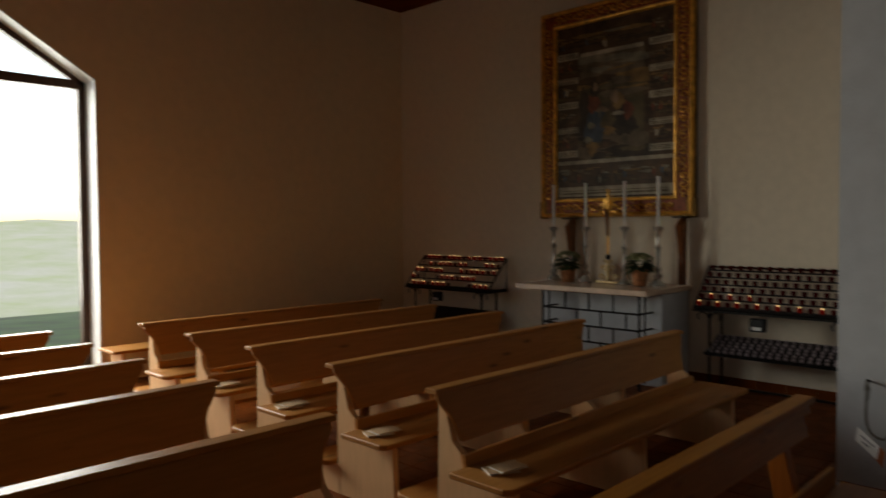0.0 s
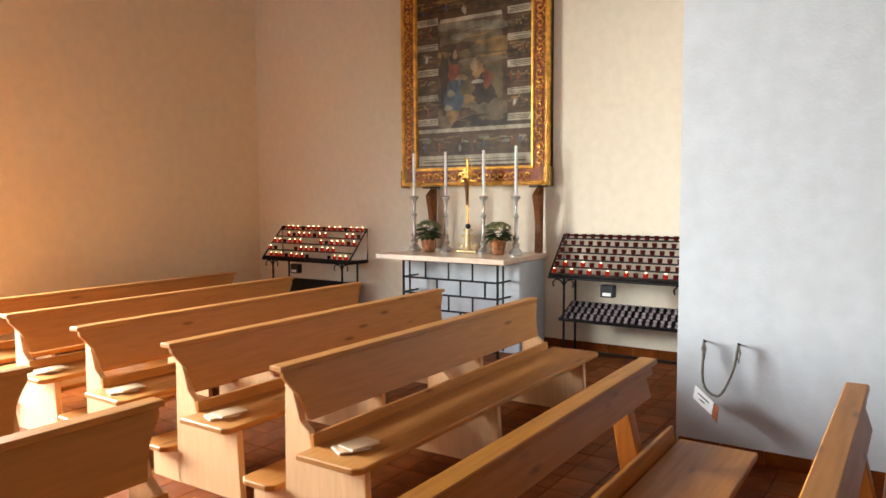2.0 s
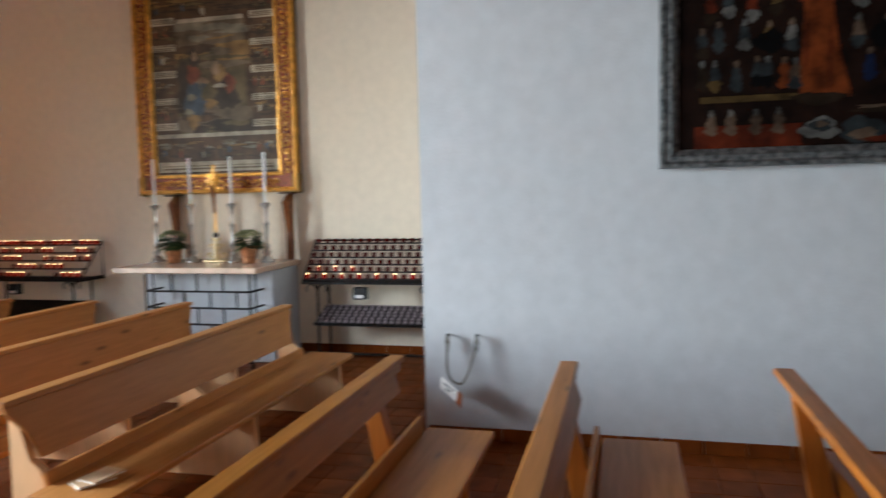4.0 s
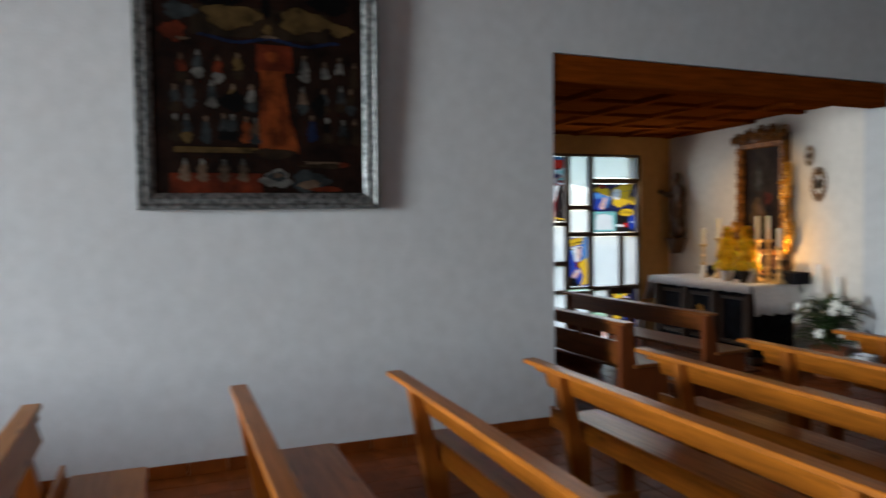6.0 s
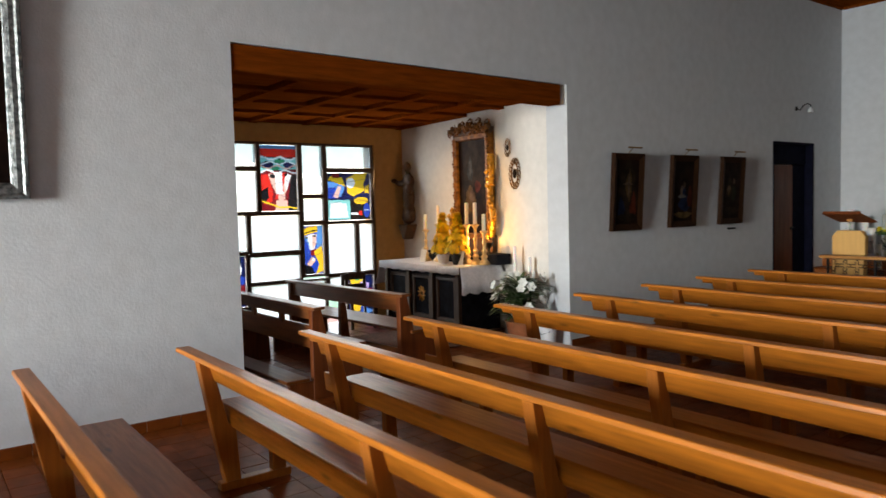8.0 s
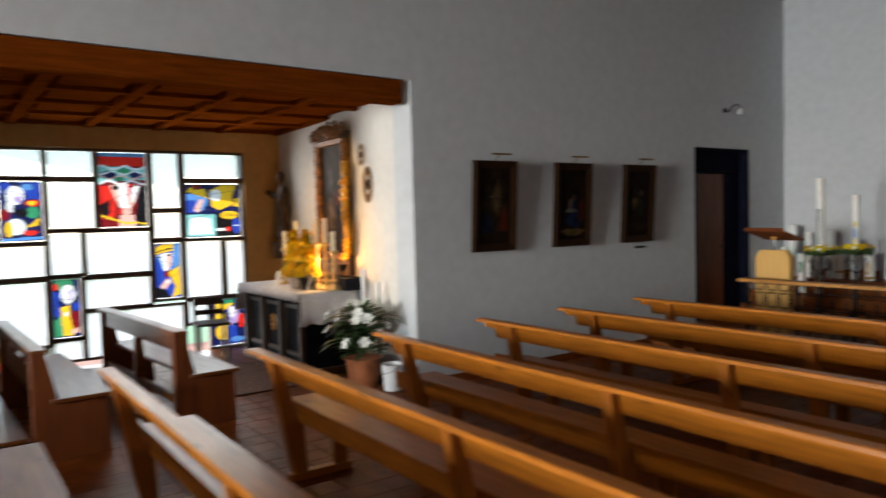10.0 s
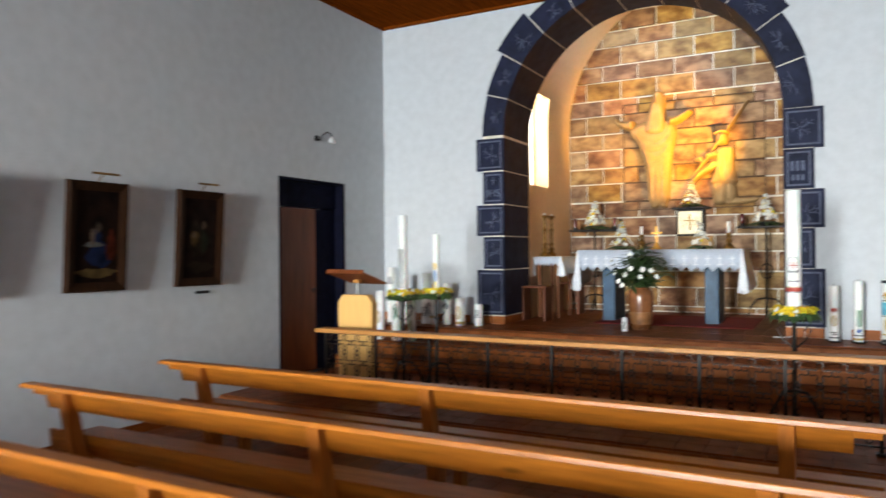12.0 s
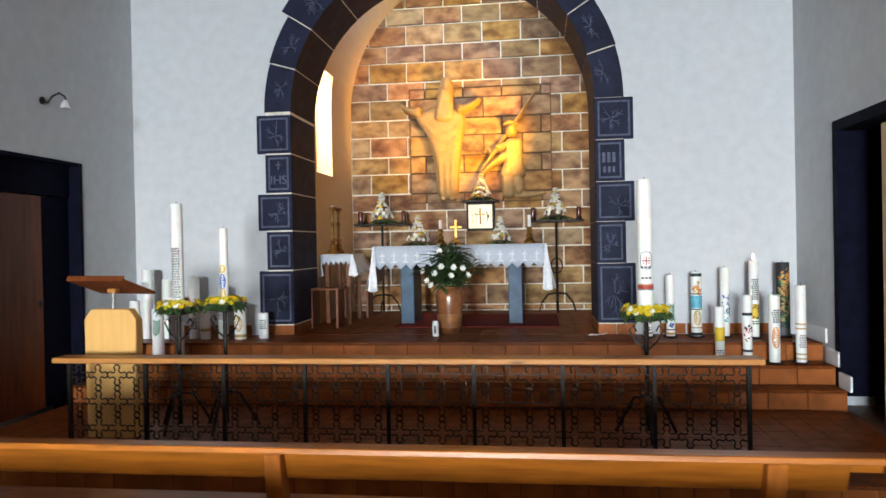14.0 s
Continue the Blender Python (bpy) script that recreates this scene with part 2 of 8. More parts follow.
CREAM = mat("cream_paper", (0.55, 0.37, 0.21), 0.8, vary=0.06, scale=30)
PAPER = mat("paper", (0.80, 0.79, 0.75), 0.8, vary=0.06, scale=30)
INK = mat("ink", (0.03, 0.03, 0.035), 0.8)
LEAF = mat("leaf", (0.058, 0.105, 0.028), 0.45, vary=0.35, scale=12, second=(0.02, 0.045, 0.015))
LEAFPALE = mat("leaf_pale", (0.36, 0.38, 0.17), 0.5, vary=0.35, scale=15)
YELLOW = mat("yellow_petal", (0.90, 0.62, 0.02), 0.6, vary=0.2, scale=20, sub=0.4)
WHITEPETAL = mat("white_petal", (0.80, 0.80, 0.74), 0.6, vary=0.1, scale=20)
EARTHEN = mat("glazed_clay", (0.25, 0.095, 0.035), 0.25, vary=0.3, scale=5, coat=0.5)
TERRA = mat("terracotta", (0.45, 0.15, 0.06), 0.7, vary=0.2, scale=8)
BLACK = mat("black", (0.012, 0.012, 0.012), 0.6)
REDGLASS = mat("red_glass", (0.075, 0.005, 0.004), 0.12, vary=0.1, scale=10)
REDLIT = mat("red_glass_lit", (0.17, 0.008, 0.005), 0.15, vary=0.1, emit=((1.0, 0.05, 0.02), 0.010))
TALLOW = mat("warm_wax", (0.40, 0.18, 0.14), 0.5, vary=0.1, scale=12)
FLAME = mat("flame", (1, 0.7, 0.3), 0.5, emit=((1.0, 0.62, 0.30), 0.9))
CARPET = mat("red_carpet", (0.25, 0.02, 0.02), 0.95, vary=0.3, scale=40, bump=0.4, bump_scale=150)
RUG = mat("brown_rug", (0.20, 0.07, 0.03), 0.95, vary=0.4, scale=25, bump=0.4, bump_scale=150)
GRASS = mat("meadow", (0.085, 0.15, 0.045), 0.95, vary=0.35, scale=0.8, second=(0.07, 0.085, 0.045), bump=0.4, bump_scale=6)
# far slope: haze is put into the pale colour and a faint glow
MIST_TINTED = mat("misty_slope", (0.30, 0.38, 0.20), 0.95, vary=0.25, scale=0.06, second=(0.42, 0.44, 0.38), emit=((0.95, 0.93, 0.70), 0.10))
ALTARBLUE = mat("painted_panel", (0.014, 0.016, 0.024), 0.75, spec=0.08, vary=0.3, scale=8)
GREYBLUE = mat("grey_blue_stone", (0.035, 0.085, 0.15), 0.5, vary=0.2, scale=8, bump=0.15)
CLEAR = glass_mat("frosted_pane", (0.52, 0.53, 0.53), 0.10, 0.5)
APSEPANE = glass_mat("cream_pane", (0.95, 0.93, 0.86), 0.05)
PANE = {k: glass_mat("pane_" + k, tuple(0.19 * q for q in c)) for k, c in dict(
    red=(0.75, 0.03, 0.02), deepred=(0.22, 0.01, 0.015), blue=(0.02, 0.06, 0.40), navy=(0.008, 0.015, 0.09), sky=(0.10, 0.28, 0.62),
    yellow=(0.92, 0.55, 0.03), green=(0.04, 0.30, 0.14), teal=(0.25, 0.62, 0.58), white=(0.9, 0.9, 0.88), violet=(0.5, 0.36, 0.66),
    black=(0.008, 0.008, 0.01), pink=(0.85, 0.50, 0.40)).items()}
PIGMENT = dict(
    dark=(0.07, 0.048, 0.03), umber=(0.12, 0.072, 0.04), red=(0.27, 0.08, 0.04), blue=(0.09, 0.12, 0.17), slate=(0.20, 0.155, 0.105), sky=(0.27, 0.25, 0.20), flesh=(0.38, 0.25, 0.16),
    cream=(0.52, 0.48, 0.40), ochre=(0.32, 0.20, 0.08), green=(0.16, 0.125, 0.065))
OIL = {k: mat("oil_" + k, tuple(0.95 * q for q in (c[0] * 1.08, c[1], c[2] * 0.86)), 0.45, vary=0.30, scale=7, bump=0.1, spec=0.2) for k, c in PIGMENT.items()}
PAINT = {k: mat("paint_" + k, tuple(0.27 * q for q in c), 0.6, vary=0.35, scale=9, bump=0.1, spec=0.06) for k, c in dict(
    dark=(0.045, 0.018, 0.011), umber=(0.075, 0.045, 0.025), red=(0.33, 0.055, 0.02), orange=(0.62, 0.13, 0.03), blue=(0.03, 0.055, 0.16),
    slate=(0.10, 0.115, 0.12), sky=(0.22, 0.23, 0.22), flesh=(0.40, 0.26, 0.17), white=(0.46, 0.44, 0.40), ochre=(0.33, 0.20, 0.07),
    green=(0.055, 0.065, 0.035), cream=(0.50, 0.44, 0.33), black=(0.008, 0.007, 0.007)).items()}


# ---- mesh helpers ----
def part(name, bm, material, parent=None, label="", smooth=False, at=None):
    me = bpy.data.meshes.new(name)
    bm.normal_update()
    bm.to_mesh(me)
    bm.free()
    for m in (material if isinstance(material, (list, tuple)) else [material]):
        me.materials.append(m)
    if smooth:
        me.shade_smooth()
        me.set_sharp_from_angle(angle=radians(40))
    ob = new(name, me)
    if parent is not None:
        ob.parent = parent
    if at is not None:
        ob.matrix_local = at
    if label:
        ob["label"] = label
    return ob


def again(ob, parent, m):
    """Another object on the same mesh, under parent."""
    o = new(ob.name.split(".")[0], ob.data)
    o.parent = parent
    o.matrix_local = m
    if "label" in ob:
        o["label"] = ob["label"]
    return o


def thing(name, label, category, m=None, group="", kind=""):
    e = new(name)
    e.empty_display_size = 0.1
    if m is not None:
        e.matrix_world = m
    return tagged(e, label, category, group, kind)


def box(bm, x0, x1, y0, y1, z0, z1, bevel=0.0, mi=0):
    vs = [bm.verts.new((x, y, z)) for x in (x0, x1) for y in (y0, y1) for z in (z0, z1)]
    fs = [bm.faces.new([vs[i] for i in f]) for f in ((0, 1, 3, 2), (4, 6, 7, 5), (0, 4, 5, 1), (2, 3, 7, 6), (0, 2, 6, 4), (1, 5, 7, 3))]
    for f in fs:
        f.material_index = mi
    if bevel:
        es = list({e for f in fs for e in f.edges})
        r = bmesh.ops.bevel(bm, geom=es, offset=bevel, segments=1, affect="EDGES", clamp_overlap=True)
        for f in r["faces"]:
            f.material_index = mi
    return bm


def prism(bm, pts, axis, a, b, bevel=0.0, mi=0):
    """Polygon pts in the plane across axis, drawn out from a to b along it."""
    def at(p, q, d):
        return {"x": (d, p, q), "y": (p, d, q), "z": (p, q, d)}[axis]
    lo = [bm.verts.new(at(p, q, a)) for p, q in pts]
    hi = [bm.verts.new(at(p, q, b)) for p, q in pts]
    fs = [bm.faces.new(lo), bm.faces.new(hi[::-1])]
    n = len(pts)
    for i in range(n):
        fs.append(bm.faces.new((lo[i], hi[i], hi[(i + 1) % n], lo[(i + 1) % n])))
    bmesh.ops.recalc_face_normals(bm, faces=fs)
    for f in fs:
        f.material_index = mi
    if bevel:
        es = list({e for f in fs for e in f.edges})
        r = bmesh.ops.bevel(bm, geom=es, offset=bevel, segments=1, affect="EDGES", clamp_overlap=True)
        for f in r["faces"]:
            f.material_index = mi
    return bm


def lathe(bm, profile, n=16, cx=0, cy=0, cz=0, mi=0):
    """Turned shape: profile of (radius, height)."""
    rings = []
    for r, z in profile:
        rings.append([bm.verts.new((cx + max(r, 0.0005) * math.cos(2 * math.pi * i / n), cy + max(r, 0.0005) * math.sin(2 * math.pi * i / n), cz + z)) for i in range(n)])
    for a, b in zip(rings, rings[1:]):
        for i in range(n):
            bm.faces.new((a[i], a[(i + 1) % n], b[(i + 1) % n], b[i])).material_index = mi
    bm.faces.new(rings[0][::-1]).material_index = mi
    bm.faces.new(rings[-1]).material_index = mi
    return bm


def tube(bm, pts, r, n=6, closed=False, mi=0):
    """Round bar along pts."""
    pts = [Vector(p) for p in pts]
    rings = []
    k = len(pts)
    for i, p in enumerate(pts):
        a = pts[(i - 1) % k] if (closed or i > 0) else p
        b = pts[(i + 1) % k] if (closed or i < k - 1) else p
        d = (b - a).normalized()
        up = Vector((0, 0, 1)) if abs(d.z) < 0.9 else Vector((1, 0, 0))
        u = d.cross(up).normalized()
        v = d.cross(u).normalized()
        rad = r[i] if isinstance(r, (list, tuple)) else r
        rings.append([bm.verts.new(p + rad * (math.cos(2 * math.pi * j / n) * u + math.sin(2 * math.pi * j / n) * v)) for j in range(n)])
    pairs = list(zip(rings, rings[1:])) + ([(rings[-1], rings[0])] if closed else [])
    for a, b in pairs:
        for j in range(n):
            bm.faces.new((a[j], b[j], b[(j + 1) % n], a[(j + 1) % n])).material_index = mi
    if not closed:
        bm.faces.new(rings[0]).material_index = mi
        bm.faces.new(rings[-1][::-1]).material_index = mi
    return bm


def ball(bm, c, r, sub=1, mi=0):
    """Ellipsoid: r a number or three."""
    r = (r, r, r) if not isinstance(r, (list, tuple)) else r
    g = bmesh.ops.create_icosphere(bm, subdivisions=sub, radius=1.0, matrix=Matrix.Translation(c) @ Matrix.Diagonal((*r, 1)))
    for v in g["verts"]:
        for f in v.link_faces:
            f.material_index = mi
    return bm


def leaf(bm, base, way, length, width, droop=0.3, mi=0):
    """Folded blade of three segments."""
    way = Vector(way).normalized()
    side = way.cross(Vector((0, 0, 1)))
    side = side.normalized() if side.length > 0.05 else Vector((1, 0, 0))
    base = Vector(base)
    mid, edge = [], []
    for k, w in ((0, 0.15), (0.35, 1.0), (0.7, 0.75), (1.0, 0.02)):
        c = base + way * length * k - Vector((0, 0, droop * length * k * k))
        mid.append(bm.verts.new(c - Vector((0, 0, 0.12 * width * w))))
        edge.append((bm.verts.new(c + side * width * 0.5 * w), bm.verts.new(c - side * width * 0.5 * w)))
    for k in range(3):
        bm.faces.new((mid[k], mid[k + 1], edge[k + 1][0], edge[k][0])).material_index = mi
        bm.faces.new((mid[k], edge[k][1], edge[k + 1][1], mid[k + 1])).material_index = mi


def flower(bm, c, r, mi=0, petals=6, up=(0, 0, 1)):
    up = Vector(up).normalized()
    a = up.orthogonal().normalized()
    b = up.cross(a)
    c = Vector(c)
    for k in range(petals):
        t = 2 * math.pi * (k + random.random() * 0.3) / petals
        d = math.cos(t) * a + math.sin(t) * b
        s = up.cross(d)
        vs = [bm.verts.new(c + q) for q in (Vector((0, 0, 0)), d * r * 0.6 + s * r * 0.38 + up * r * 0.25, d * r + up * r * 0.4, d * r * 0.6 - s * r * 0.38 + up * r * 0.25)]
        bm.faces.new(vs).material_index = mi
    ball(bm, c + up * r * 0.15, r * 0.25, 1, mi)


def B():
    return bmesh.new()

# ---- structure ----
CEIL, NORTH, SOUTH, EAST = 4.65, 14.79, -6.4, 6.87
NICHE, GLASS = -2.4, -3.57
SANCT, STEP = 0.17, 0.165
PLAT = SANCT + 3 * STEP


def setting(name, bm, material, label, category):
    return tagged(part(name, bm, material), label, category, kind="structure")


floor = setting("floor", box(B(), -4.3, EAST + 0.3, SOUTH - 0.4, 14.0, -0.3, -0.012), GROUT, "brown clay tile floor with narrow dark joints", "floor")
# west wall: two openings cut from the plain outline
wall_west = setting("wall_west", prism(prism(B(), [(0.0, 0), (4.52, 0), (4.52, 2.955), (8.31, 2.92), (8.31, 0), (12.65, 0), (12.65, 2.445), (13.87, 2.445), (13.87, 0),
                    (NORTH, 0), (NORTH, CEIL), (0.0, CEIL)], "x", -0.32, 0.0), [(-2.72, 0.0), (-0.32, 0.0), (-0.32, 0.3), (-2.72, 0.3)], "z", 0, CEIL),
                    PLASTER, "white rough-plastered side wall with a wide opening", "wall")
setting("wall_niche", box(B(), NICHE - 0.3, NICHE, SOUTH, 0.0, 0, CEIL), NICHEWALL, "cream plastered wall behind the side altar", "wall")
wx0, wx1, wsh, wpk = 1.83, 5.05, 3.12, 4.15
south_pts = [(NICHE - 0.3, 0), (wx0, 0), (wx0, wsh), ((wx0 + wx1) / 2, wpk), (wx1, wsh), (wx1, 0), (EAST + 0.3, 0), (EAST + 0.3, CEIL), (NICHE - 0.3, CEIL)]
wall_south = setting("wall_south", box(prism(B(), south_pts, "y", SOUTH - 0.35, SOUTH), wx0, wx1, SOUTH - 0.347, SOUTH - 0.003, 0.0, 0.15), SOUTHWALL,
                     "cream plastered gable wall round the tall window", "wall")
wall_east = setting("wall_east", prism(B(), [(SOUTH, 0), (12.55, 0), (12.55, 2.57), (13.88, 2.57), (13.88, 0), (NORTH, 0), (NORTH, CEIL), (SOUTH, CEIL)], "x", EAST, EAST + 0.3),
                    PLASTER, "white plastered side wall with a doorway", "wall")
ACX, ASP, AR = 3.38, 3.03, 1.58
arch_pts = [(ACX + (AR + 0.03) * math.cos(a), ASP + (AR + 0.03) * math.sin(a)) for a in [math.pi * k / 32 for k in range(33)]]
wall_north = setting("wall_north", prism(B(), [(-0.32, 0)] + [(ACX - AR - 0.03, 0)] + arch_pts[::-1] + [(ACX + AR + 0.03, 0), (EAST + 0.3, 0), (EAST + 0.3, CEIL + 0.3), (-0.32, CEIL + 0.3)],
                     "y", NORTH, NORTH + 0.53), PLASTER, "white plastered wall pierced by the chancel arch", "wall")
# chancel shell: side walls and barrel vault
AX0, AX1, APSE = 1.75, 5.32, 17.45
vr = (AX1 - AX0) / 2
vc = (AX0 + AX1) / 2
bm = box(B(), AX0 - 0.3, AX0, 15.32, 15.78, 0, 2.5)
box(bm, AX0 - 0.3, AX0, 15.78, 16.48, 0, 2.5)
box(bm, AX0 - 0.3, AX0, 16.48, APSE, 0, 3.4)
box(bm, AX0 - 0.3, AX0, 15.32, 15.78, 2.5, 3.4)
setting("wall_chancel_west", bm, CREAMWALL, "cream plastered chancel side wall with a window", "wall")
setting("wall_chancel_east", box(B(), AX1, AX1 + 0.3, 15.32, APSE, 0, 3.4), CREAMWALL, "cream plastered chancel side wall", "wall")
ring_in = [(vc + vr * math.cos(math.pi * k / 32), 3.4 + vr * 1.13 * math.sin(math.pi * k / 32)) for k in range(33)]
ring_out = [(vc + (vr + 0.3) * math.cos(math.pi * k / 32), 3.4 + (vr * 1.13 + 0.3) * math.sin(math.pi * k / 32)) for k in range(33)]
bm = prism(prism(B(), ring_in + ring_out[::-1], "y", 15.32, 15.78), ring_in + ring_out[::-1], "y", 16.48, APSE + 0.3)
prism(bm, ring_in[:31] + ring_out[:31][::-1], "y", 15.78, 16.48)
tagged(part("vault", bm, CREAMWALL), "cream plastered barrel vault over the chancel", "vault", kind="structure")
wall_apse = setting("wall_apse", box(B(), AX0 - 0.3, AX1 + 0.3, APSE + 0.03, APSE + 0.4, 0, 5.8), MORTAR, "chancel wall of large brown sandstone blocks with pale joints", "wall")
# ceiling with boards
bm = box(B(), -0.32, EAST + 0.3, SOUTH - 0.35, NORTH, CEIL + 0.02, CEIL + 0.2)
for k in range(50):
    x = -0.0 + k * 0.14
    box(bm, x, x + 0.134, SOUTH, NORTH, CEIL, CEIL + 0.018)
box(bm, NICHE - 0.3, -0.32, SOUTH - 0.35, 0.3, CEIL, CEIL + 0.2)
box(bm, 0.0, 0.05, 0.0, NORTH, CEIL - 0.03, CEIL)
box(bm, 0.05, EAST, NORTH - 0.05, NORTH, CEIL - 0.03, CEIL)
tagged(part("ceiling", bm, BROWNWOODY), "flat brown boarded wooden ceiling", "ceiling", kind="structure")

# sanctuary floor and steps
RY = (13.66, 13.89, 14.16)
bm = box(B(), 0.0, EAST, 11.75, NORTH, -0.01, SANCT - 0.012)
plat = setting("sanctuary_floor", bm, GROUT, "raised brown tiled sanctuary floor", "floor")
steps = setting("altar_steps", B(), GROUT, "three brown tiled altar steps", "steps")
bm = B()
for k, y in enumerate(RY):
    box(bm, 0.0, EAST, y + 0.012, NORTH + 0.002 * k, SANCT - 0.02 + k * STEP, SANCT + (k + 1) * STEP - 0.012)
box(bm, AX0, AX1, NORTH, APSE + 0.03, 0.0, PLAT - 0.01)
bm.to_mesh(steps.data)
bm.free()

# side chapel shell
CT = 2.78
bm = B()
prism(bm, [(0.0 - 0.32, 8.31), (GLASS, 8.5), (GLASS - 0.3, 8.5), (GLASS - 0.3, 8.8), (-0.32, 8.62)], "z", 0, 3.2)
setting("wall_chapel_north", bm, PALECREAM, "pale cream plastered side chapel wall behind the altar", "wall")
setting("wall_chapel_south", box(B(), GLASS - 0.3, -0.32, 4.2, 4.52, 0, 3.2), PLASTER, "white plastered side chapel wall", "wall")
bm = prism(B(), [(4.52, 0), (4.86, 0), (4.86, 2.54), (8.0, 2.54), (8.0, 0), (8.52, 0), (8.52, 3.2), (4.52, 3.2)], "x", GLASS - 0.3, GLASS)
setting("wall_chapel_west", bm, SHADED_CREAM, "cream plastered wall round the coloured glass window, its backlit shade put into an ochre colour", "wall")
bm = box(B(), GLASS - 0.3, -0.2, 4.3, 8.8, CT + 0.06, CT + 0.3)
for k in range(6):
    y = 4.6 + k * 0.77
    box(bm, GLASS, -0.2, y - 0.05, y + 0.05, CT, CT + 0.058)
for k in range(5):
    x = GLASS + 0.1 + k * 0.78
    box(bm, x - 0.05, x + 0.05, 4.6, 8.5, CT + 0.006, CT + 0.056)
for i in range(5):
    for k in range(4):
        x, y = GLASS + 0.1 + k * 0.78 + 0.39, 4.6 + i * 0.77 + 0.385
        box(bm, x - 0.26, x + 0.26, y - 0.26, y + 0.26, CT + 0.03, CT + 0.058)
tagged(part("ceiling_chapel", bm, BROWNWOODY), "coffered brown wooden ceiling of the side chapel", "ceiling", kind="structure")
tagged(part("lintel_beam", prism(B(), [(4.53, 2.735), (8.23, 2.7), (8.23, 2.915), (4.53, 2.95)], "x", -0.2, -0.01, 0.01), BROWNWOODY), "red-brown wooden beam over the chapel opening", "beam", kind="structure")

# doors
bm = box(B(), -1.2, -0.33, 12.4, 12.65, 0, 2.6)
box(bm, -1.2, -0.33, 13.87, 14.1, 0, 2.6)
box(bm, -1.4, -1.2, 12.4, 14.1, 0, 2.6)
box(bm, -1.4, -0.325, 12.4, 14.1, 2.6, 2.8)
box(bm, -1.2, -0.325, 12.65, 13.87, -0.2, SANCT - 0.002)
setting("wall_door_recess", bm, PLASTER, "plain wall closing the door recess", "wall")
door = thing("door_1", "brown wooden door set back in a dark blue stone surround", "door", pose(0, 12.65, 0), kind="structure")
bm = box(B(), -0.335, 0.006, 0.0, 0.025, 0, 2.445)
box(bm, -0.335, 0.006, 1.17, 1.218, 0, 2.445)
box(bm, -0.335, 0.006, 0.025, 1.17, 2.415, 2.445)
part("door_surround", bm, BLUESTONE2, door, "dark blue stone surround")
part("lintel_panel", box(B(), -0.16, -0.10, 0.025, 1.17, 2.12, 2.415), BLUESTONE2, door)
bm = box(B(), -0.15, -0.11, 0.03, 0.78, SANCT, 2.11, 0.004)
part("door_leaf", bm, DOORWOOD, door, "plain brown wooden leaf")
part("door_panel", box(B(), -0.155, -0.115, 0.79, 1.165, SANCT, 2.11), BLUESTONE2, door)
bm = lathe(B(), [(0.012, 0), (0.012, 0.05)], 10, -0.1, 0.72, 1.1)
tube(bm, [(-0.1, 0.72, 1.15), (-0.06, 0.72, 1.15), (-0.05, 0.64, 1.15)], 0.009)
part("door_handle", bm, IRON, door)
door = thing("door_2", "open dark doorway with a deep blue stone surround", "door", pose(EAST, 12.55, 0), kind="structure")
bm = box(B(), -0.008, 0.6, 1.24, 1.33, SANCT + 0.09, 2.57)
box(bm, -0.008, 0.6, 0.0, 0.09, SANCT, 2.57)
box(bm, -0.008, 0.6, 0.09, 1.24, 2.48, 2.57)
part("door_surround", bm, BLUESTONE2, door, "dark blue stone surround")
part("door_leaf", box(B(), 0.1, 0.14, 0.10, 0.70, SANCT, 2.45, 0.004), LIT_BEECHZ, door, "light wooden leaf")
bm = box(B(), 0.6, 0.65, -0.2, 1.6, -0.1, 2.7)
box(bm, 0.305, 0.6, -0.2, 1.6, 2.58, 2.7)
box(bm, 0.305, 0.6, -0.2, -0.01, -0.1, 2.58)
box(bm, 0.305, 0.6, 1.34, 1.6, -0.1, 2.58)
box(bm, 0.0, 0.6, 0.0, 1.33, -0.1, SANCT - 0.004)
part("backing", bm, DARKWOOD, door)
part("plinth", box(B(), -0.02, 0.02, 1.22, 1.345, SANCT, SANCT + 0.09), RISER, door)

# south window
win = thing("window_1", "tall gabled window with a dark frame onto green hills", "window", kind="structure")
y0, y1 = SOUTH - 0.33, SOUTH - 0.25


def bar(bm, a, b, w=0.09, d0=y0, d1=y1):
    (xa, za), (xb, zb) = a, b
    d = Vector((xb - xa, zb - za)).normalized() * 1.0
    nx, nz = -d.y * w / 2, d.x * w / 2
    prism(bm, [(xa + nx, za + nz), (xb + nx, zb + nz), (xb - nx, zb - nz), (xa - nx, za - nz)], "y", d0, d1)


mid = (wx0 + wx1) / 2
for a, b in (((wx0 + 0.045, 0.15), (wx0 + 0.045, wsh + 0.02)), ((wx1 - 0.045, 0.15), (wx1 - 0.045, wsh + 0.02)), ((wx0, wsh - 0.02), (mid, wpk - 0.05)), ((mid, wpk - 0.05), (wx1, wsh - 0.02))):
    bm = B()
    bar(bm, a, b)
    part("window_frame", bm, DARKWOOD, win)
for z in (0.2, wsh - 0.03):
    bm = B()
    bar(bm, (wx0 + 0.09, z), (wx1 - 0.09, z), 0.09, y0 + 0.004, y1 - 0.004)
    part("mullion", bm, DARKWOOD, win)
bm = B()
bar(bm, (mid, 0.25), (mid, wsh - 0.08), 0.08, y0 + 0.008, y1 - 0.008)
part("mullion", bm, DARKWOOD, win)

